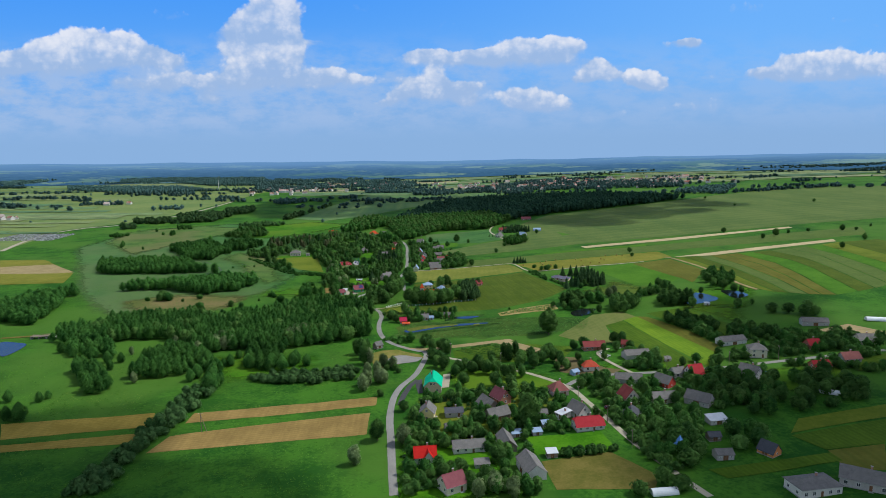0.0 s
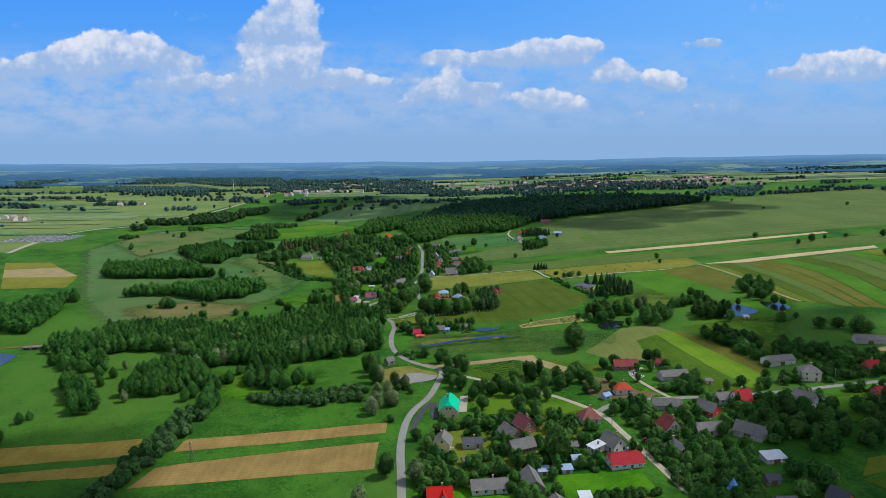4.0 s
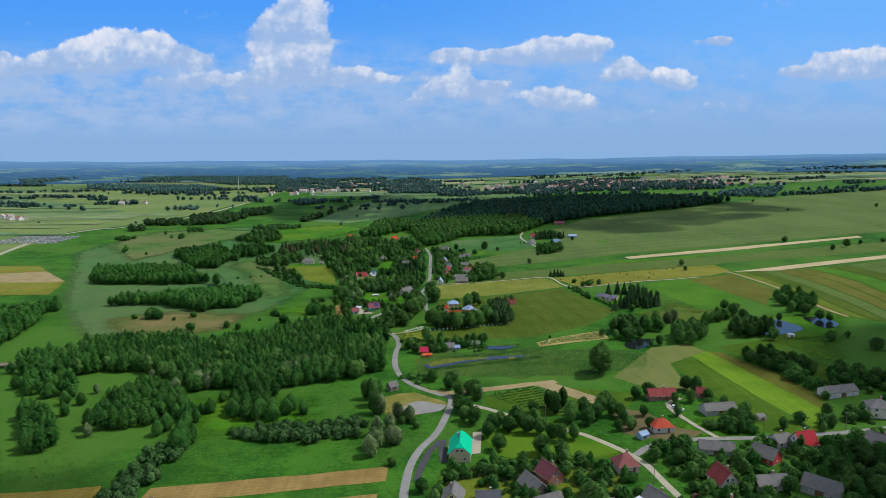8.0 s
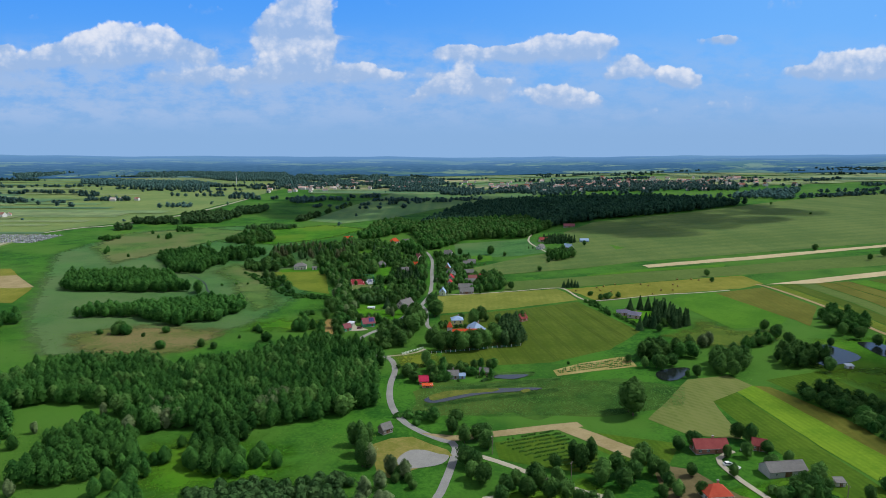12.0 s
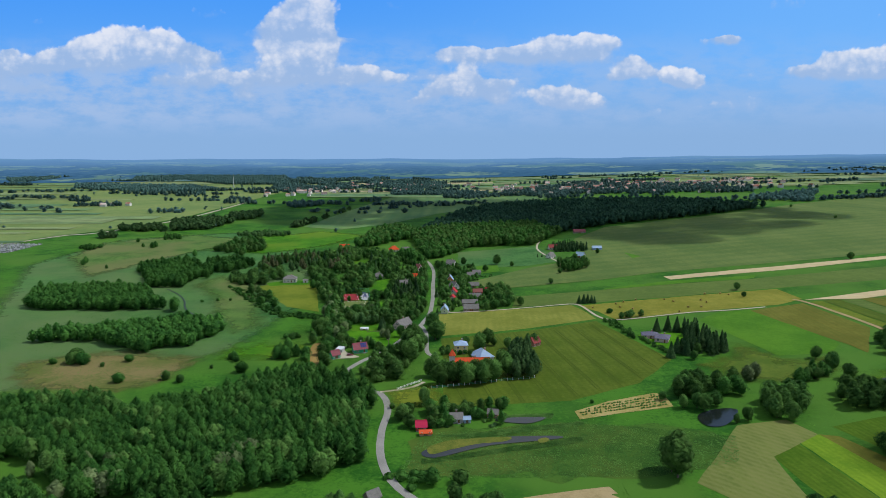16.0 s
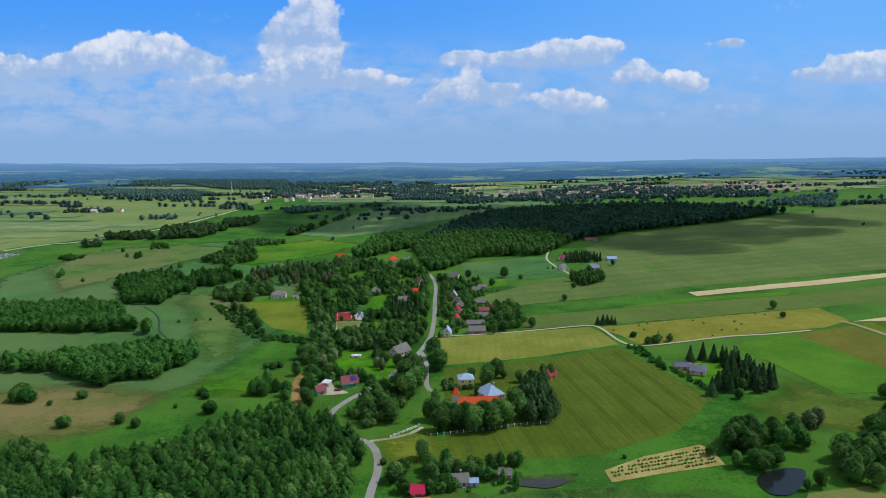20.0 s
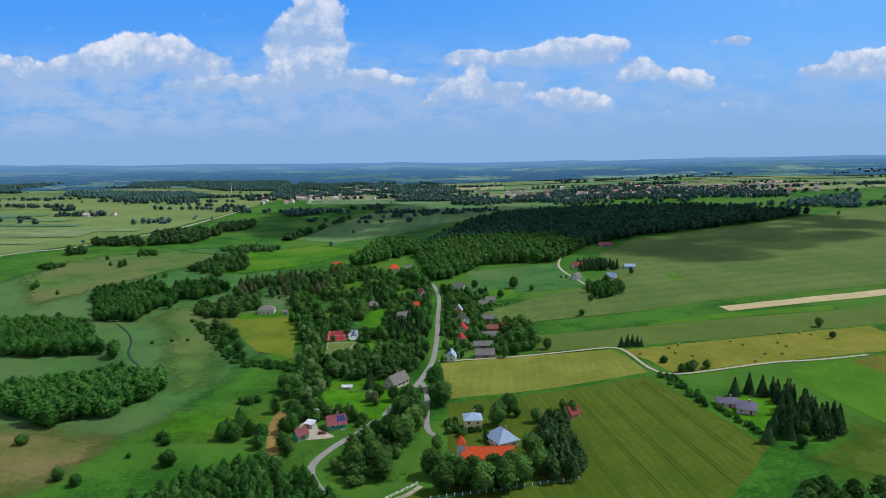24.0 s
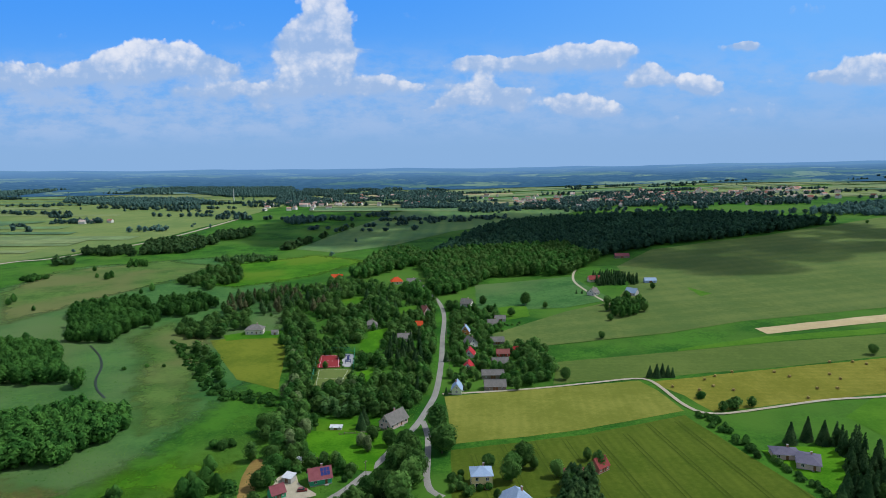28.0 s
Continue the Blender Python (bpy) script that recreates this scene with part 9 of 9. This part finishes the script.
def gravestones():
    rng = random.Random(12)
    verts, faces = [], []
    for i in range(26):
        for k in range(14):
            x, y = -668 + 3.6 * i + rng.uniform(-0.6, 0.6), 1022 + 5.4 * k + rng.uniform(-0.5, 0.5) + 0.2 * i
            w, d, h = rng.uniform(0.8, 1.4), rng.uniform(0.9, 1.6), rng.uniform(0.7, 1.7)
            z = height(x, y)
            b = len(verts)
            verts += [(x + p * w, y + q * d * (0.4 if e else 1), z + e * h) for e in (0, 1) for p, q in ((-1, -1), (1, -1), (1, 1), (-1, 1))]
            faces += [tuple(b + j for j in f) for f in ((4, 5, 6, 7), (0, 1, 5, 4), (1, 2, 6, 5), (2, 3, 7, 6), (3, 0, 4, 7))]
    m = material("gravestone", ((0.10, 0.11, 0.12), (0.34, 0.35, 0.36)), 0.7, 0.2, 5, 0.9, islands=0.5)
    tagged(raw_mesh("gravestones", verts, faces, m), "rows of pale gravestones in a valley cemetery", "graves", kind="stuff")


gravestones()


def radio_mast(x, y, tall):
    top = tagged(new("radio_mast"), "slim pale radio mast on the far plain", "mast")
    top.location = (x, y, height(x, y))
    for k in range(4):
        bm = bmesh.new()
        r = 1.5 - 0.3 * k
        bmesh.ops.create_cone(bm, cap_ends=True, segments=6, radius1=r, radius2=r - 0.3, depth=tall / 4, matrix=Matrix.Translation((0, 0, tall * (k + 0.5) / 4)))
        part("segment", bm, POST_WHITE if k % 2 else PALE, top)
    part("antenna", box(bmesh.new(), -0.15, 0.15, -0.15, 0.15, tall, tall + 6), PALE, top)


radio_mast(-690, 2240, 34)


# small tower on the church
def church_turret():
    ob = next(o for o in bpy.data.objects if o.name == "church")
    bm = bmesh.new()
    box(bm, -12.6, -9.4, -1.6, 1.6, 4.5, 10.4)
    part("turret", bm, WHITE, ob)
    bm = bmesh.new()
    base = [bm.verts.new(c) for c in ((-13, -2, 10.4), (-9, -2, 10.4), (-9, 2, 10.4), (-13, 2, 10.4))]
    tip = bm.verts.new((-11, 0, 14.2))
    bm.faces.new(base[::-1])
    for i in range(4):
        bm.faces.new((base[i], base[(i + 1) % 4], tip))
    sp = part("spire", bm, ORANGE, ob)
    part("finial", box(bmesh.new(), -11.05, -10.95, -0.05, 0.05, 14.1, 15.4), DARK, sp)


church_turret()


def solar_panels():
    ob = next(o for o in bpy.data.objects if o.get("label", "").startswith("green house with"))
    W, wall, rise = 7.0, 3.1, 3.2
    for px in (0.2, 1.5, 2.8):
        for y0, y1 in ((-2.9, -1.7), (-1.6, -0.5)):
            c = [(px, y0, wall + rise * (1 + y0 / (W / 2)) + 0.24), (px + 1.15, y0, wall + rise * (1 + y0 / (W / 2)) + 0.24), (px + 1.15, y1, wall + rise * (1 + y1 / (W / 2)) + 0.24), (px, y1, wall + rise * (1 + y1 / (W / 2)) + 0.24)]
            part("solar_panel", slab(bmesh.new(), c, 0.05), BLUE_PAINT, ob, "dark blue solar panel")


solar_panels()


BOUNDS = [(min(p[0] for p in f), max(p[0] for p in f), min(p[1] for p in f), max(p[1] for p in f), f) for f in OPEN_LAND]
ROADS = [(min(p.x for p in line), max(p.x for p in line), min(p.y for p in line), max(p.y for p in line), line, half) for line, half in LINES]


def clear_of(x, y, room, fields=True):
    """Whether a place keeps away from roads, buildings and, if asked, tilled land."""
    for x0, x1, y0, y1, line, half in ROADS:
        r = half + room + 3
        if x0 - r < x < x1 + r and y0 - r < y < y1 + r and any(abs(p.x - x) < r and abs(p.y - y) < r and math.dist((p.x, p.y), (x, y)) < r - 1 for p in line):
            return False
    if any(abs(x - bx) < r + room and math.dist((x, y), (bx, by)) < r + room for bx, by, r in BUILT):
        return False
    return not (fields and any(x0 < x < x1 and y0 < y < y1 and inside(x, y, f) for x0, x1, y0, y1, f in BOUNDS))


def mixed_wood(name, spots, tall, wide, leaves, size, shape, mats, label, seed):
    """Trees of several sorts side by side: the places are dealt out among the leaf colours."""
    rng = random.Random(seed)
    dealt = [[] for _ in mats]
    for p in spots:
        dealt[rng.randrange(len(mats))].append(p)
    for k, (mat, places) in enumerate(zip(mats, dealt)):
        if places:
            wood(name, places, tall, wide, leaves, size, shape, mat, label, seed + 1000 * k)


# gardens and hedges full of trees, too many to count
for n, (key, gap, tall, wide, leaves, size, shape, mat, label, poly) in enumerate(GROVES):
    spots = scatter(poly, gap, n + 105)
    if key in ("road_end_trees", "bend_trees", "bend_shrubs", "village_trees", "garden_trees", "village_spruces", "road_trees", "line_trees", "court_willows", "manor_trees", "road_grove"):
        spots = [p for p in spots if clear_of(p[0], p[1], 1.6)]
    if key == "manor_trees":
        spots = [p for p in spots if noise.noise((p[0] * 0.03, p[1] * 0.03, 4)) > -0.1]
        mixed_wood(key, spots, tall, wide, leaves, size, shape, (LEAF_DARK, LEAF_ROUND, LEAF_BROWN), label, n + 140)
    elif key in ("village_trees", "garden_trees", "road_trees", "line_trees", "road_grove"):
        mixed_wood(key, spots, tall, wide, leaves, size, shape, (LEAF_ROUND, LEAF_ALDER, LEAF_ROUND, LEAF_LIGHT), label, n + 140)
    elif spots:
        wood(key, spots, tall, wide, leaves, size, shape, mat, label, n + 140)


def garden_growth(outline, gap, tall, wide, leaves, shape, mats, label, seed, name, bare):
    spots = [p for p in scatter(outline, gap, seed) if clear_of(p[0], p[1], 1.4) and noise.noise((p[0] * 0.045, p[1] * 0.045, 7)) > bare]
    mixed_wood(name, spots, tall, wide, leaves, 0.42, shape, mats, label, seed)


for n, outline in enumerate(GARDENS):
    bare = -0.05 if n in (2, 3) else -0.3
    garden_growth(outline, 6.2, (3.2, 7.0), (1.8, 3.3), 230, "round", (LEAF_ROUND, LEAF_LIGHT, LEAF_ALDER), "fruit trees and bushes in village gardens", 300 + n, "garden_bushes", bare)
    garden_growth(outline, 13.0, (4.5, 8.5), (1.6, 2.4), 240, "alder", (LEAF_ALDER,), "young trees in village gardens", 320 + n, "garden_saplings", bare)
    garden_growth(outline, 5.0, (0.8, 1.8), (0.8, 1.5), 60, "round", (LEAF_WILLOW_D, LEAF_LIGHT), "low shrubs and perennials in gardens", 340 + n, "garden_shrubs", -0.25)


def bush_rows(name, outline, along, gap, step, tall, wide, mat, label, seed):
    """Low bushes in straight planted rows, a few of them missing."""
    rng = random.Random(seed)
    c, d = math.cos(radians(along)), math.sin(radians(along))
    mx, my = sum(p[0] for p in outline) / len(outline), sum(p[1] for p in outline) / len(outline)
    spots = []
    for i in range(-60, 61):
        for j in range(-40, 41):
            a, b = i * step + rng.uniform(-0.2, 0.2) * step, j * gap + rng.uniform(-0.1, 0.1) * gap
            p = (mx + a * c - b * d, my + a * d + b * c)
            if rng.random() > 0.12 and inside(*p, outline):
                spots.append(p)
    wood(name, spots, tall, wide, 40, 0.3, "round", mat, label, seed, trunk=False)


bush_rows("berry_rows", [(19.3, 420.0), (47.0, 429.8), (62.0, 406.0), (56.3, 388.0), (30.0, 407.0)], 18, 3.4, 0.9, (0.45, 0.8), (0.4, 0.6), LEAF_LIGHT, "rows of green berry bushes on a plot", 61)
bush_rows("nursery_rows", [(61, 509.5), (78.3, 519.7), (104.0, 528.0), (106.5, 513.7), (80.8, 508.4), (62, 503.0)], 15, 2.7, 1.5, (0.5, 0.9), (0.35, 0.6), LEAF_LIGHT, "rows of young bushes on dry ground", 62)
bush_rows("garden_rows", [(12, 331), (44, 340), (44, 334), (12, 325)], 10, 2.2, 1.1, (0.6, 1.1), (0.5, 0.8), LEAF_LIGHT, "rows of vegetables behind the village hall", 63)


def meadow_tufts(name, boxes, count, size, mat, label, seed, within=None):
    """Uneven tufts of taller grass and weeds over the meadows, thicker in patches."""
    rng = np.random.default_rng(seed)
    pts = []
    while len(pts) < count:
        x0, x1, y0, y1 = boxes[rng.integers(len(boxes))]
        x, y = rng.uniform(x0, x1), rng.uniform(y0, y1)
        patchy = noise.noise((x * 0.025, y * 0.025, seed)) + 0.35 * noise.noise((x * 0.11, y * 0.11, seed))
        if (patchy > 0.02 and clear_of(x, y, 1.0)) if within is None else inside(x, y, within):
            pts.append((x, y, height(x, y) + 0.16))
    p = np.array(pts)
    d = np.tile(np.array((0.25, -0.1, 1.0)), (len(p), 1))
    v = leaf_faces(rng, p, d / 1.04, size)
    ob = big_mesh(name, v, np.arange(len(v)).reshape(-1, 3), mat)
    tagged(ob, label, "grass", kind="stuff")


TUFT = leaf_material("tuft_grass", (0.020, 0.075, 0.006), (0.075, 0.165, 0.022))
WEED = leaf_material("pale_weeds", (0.050, 0.105, 0.012), (0.105, 0.160, 0.028))
meadow_tufts("meadow_tufts", [(-320, -25, 225, 430), (-330, -50, 560, 900), (-120, -20, 560, 760)], 24000, 0.34, TUFT, "tufts of taller green grass on the meadow", 3)
meadow_tufts("meadow_weeds", [(-330, -40, 560, 900), (-200, -25, 330, 440)], 9000, 0.24, WEED, "pale weeds and seeding grass on the meadow", 4)
meadow_tufts("reed_tufts", [(min(p[0] for p in MARSH_EDGE), max(p[0] for p in MARSH_EDGE), min(p[1] for p in MARSH_EDGE), max(p[1] for p in MARSH_EDGE))], 11000, 0.38, LEAF_REED, "uneven tufts of green reeds on the marsh", 8, MARSH_EDGE)
meadow_tufts("pasture_tufts", [(-330, -60, 480, 900), (-320, -25, 225, 430), (60, 330, 300, 520)], 9000, 0.36, TUFT, "clumps of rank grass on the pastures", 9)
REED_BANKS = [[(-14, 463.9), (22, 473.6), (58, 482.6), (56.7, 476.5), (16.9, 467.6), (-13.8, 459.4)],
              [(-11.4, 486.1), (10.9, 489.8), (49.3, 496.5), (61.4, 499.1), (60.5, 494.5), (13.1, 484.3)],
              [(18.1, 505.1), (30.2, 508.7), (48.7, 508.6), (46.4, 502.6), (29.8, 505)]]
for n, bank in enumerate(REED_BANKS):
    meadow_tufts("reed_bank", [(min(p[0] for p in bank), max(p[0] for p in bank), min(p[1] for p in bank), max(p[1] for p in bank))], 1300, 0.62, LEAF_REED, "thick green reeds on a marsh bank", 20 + n, bank)
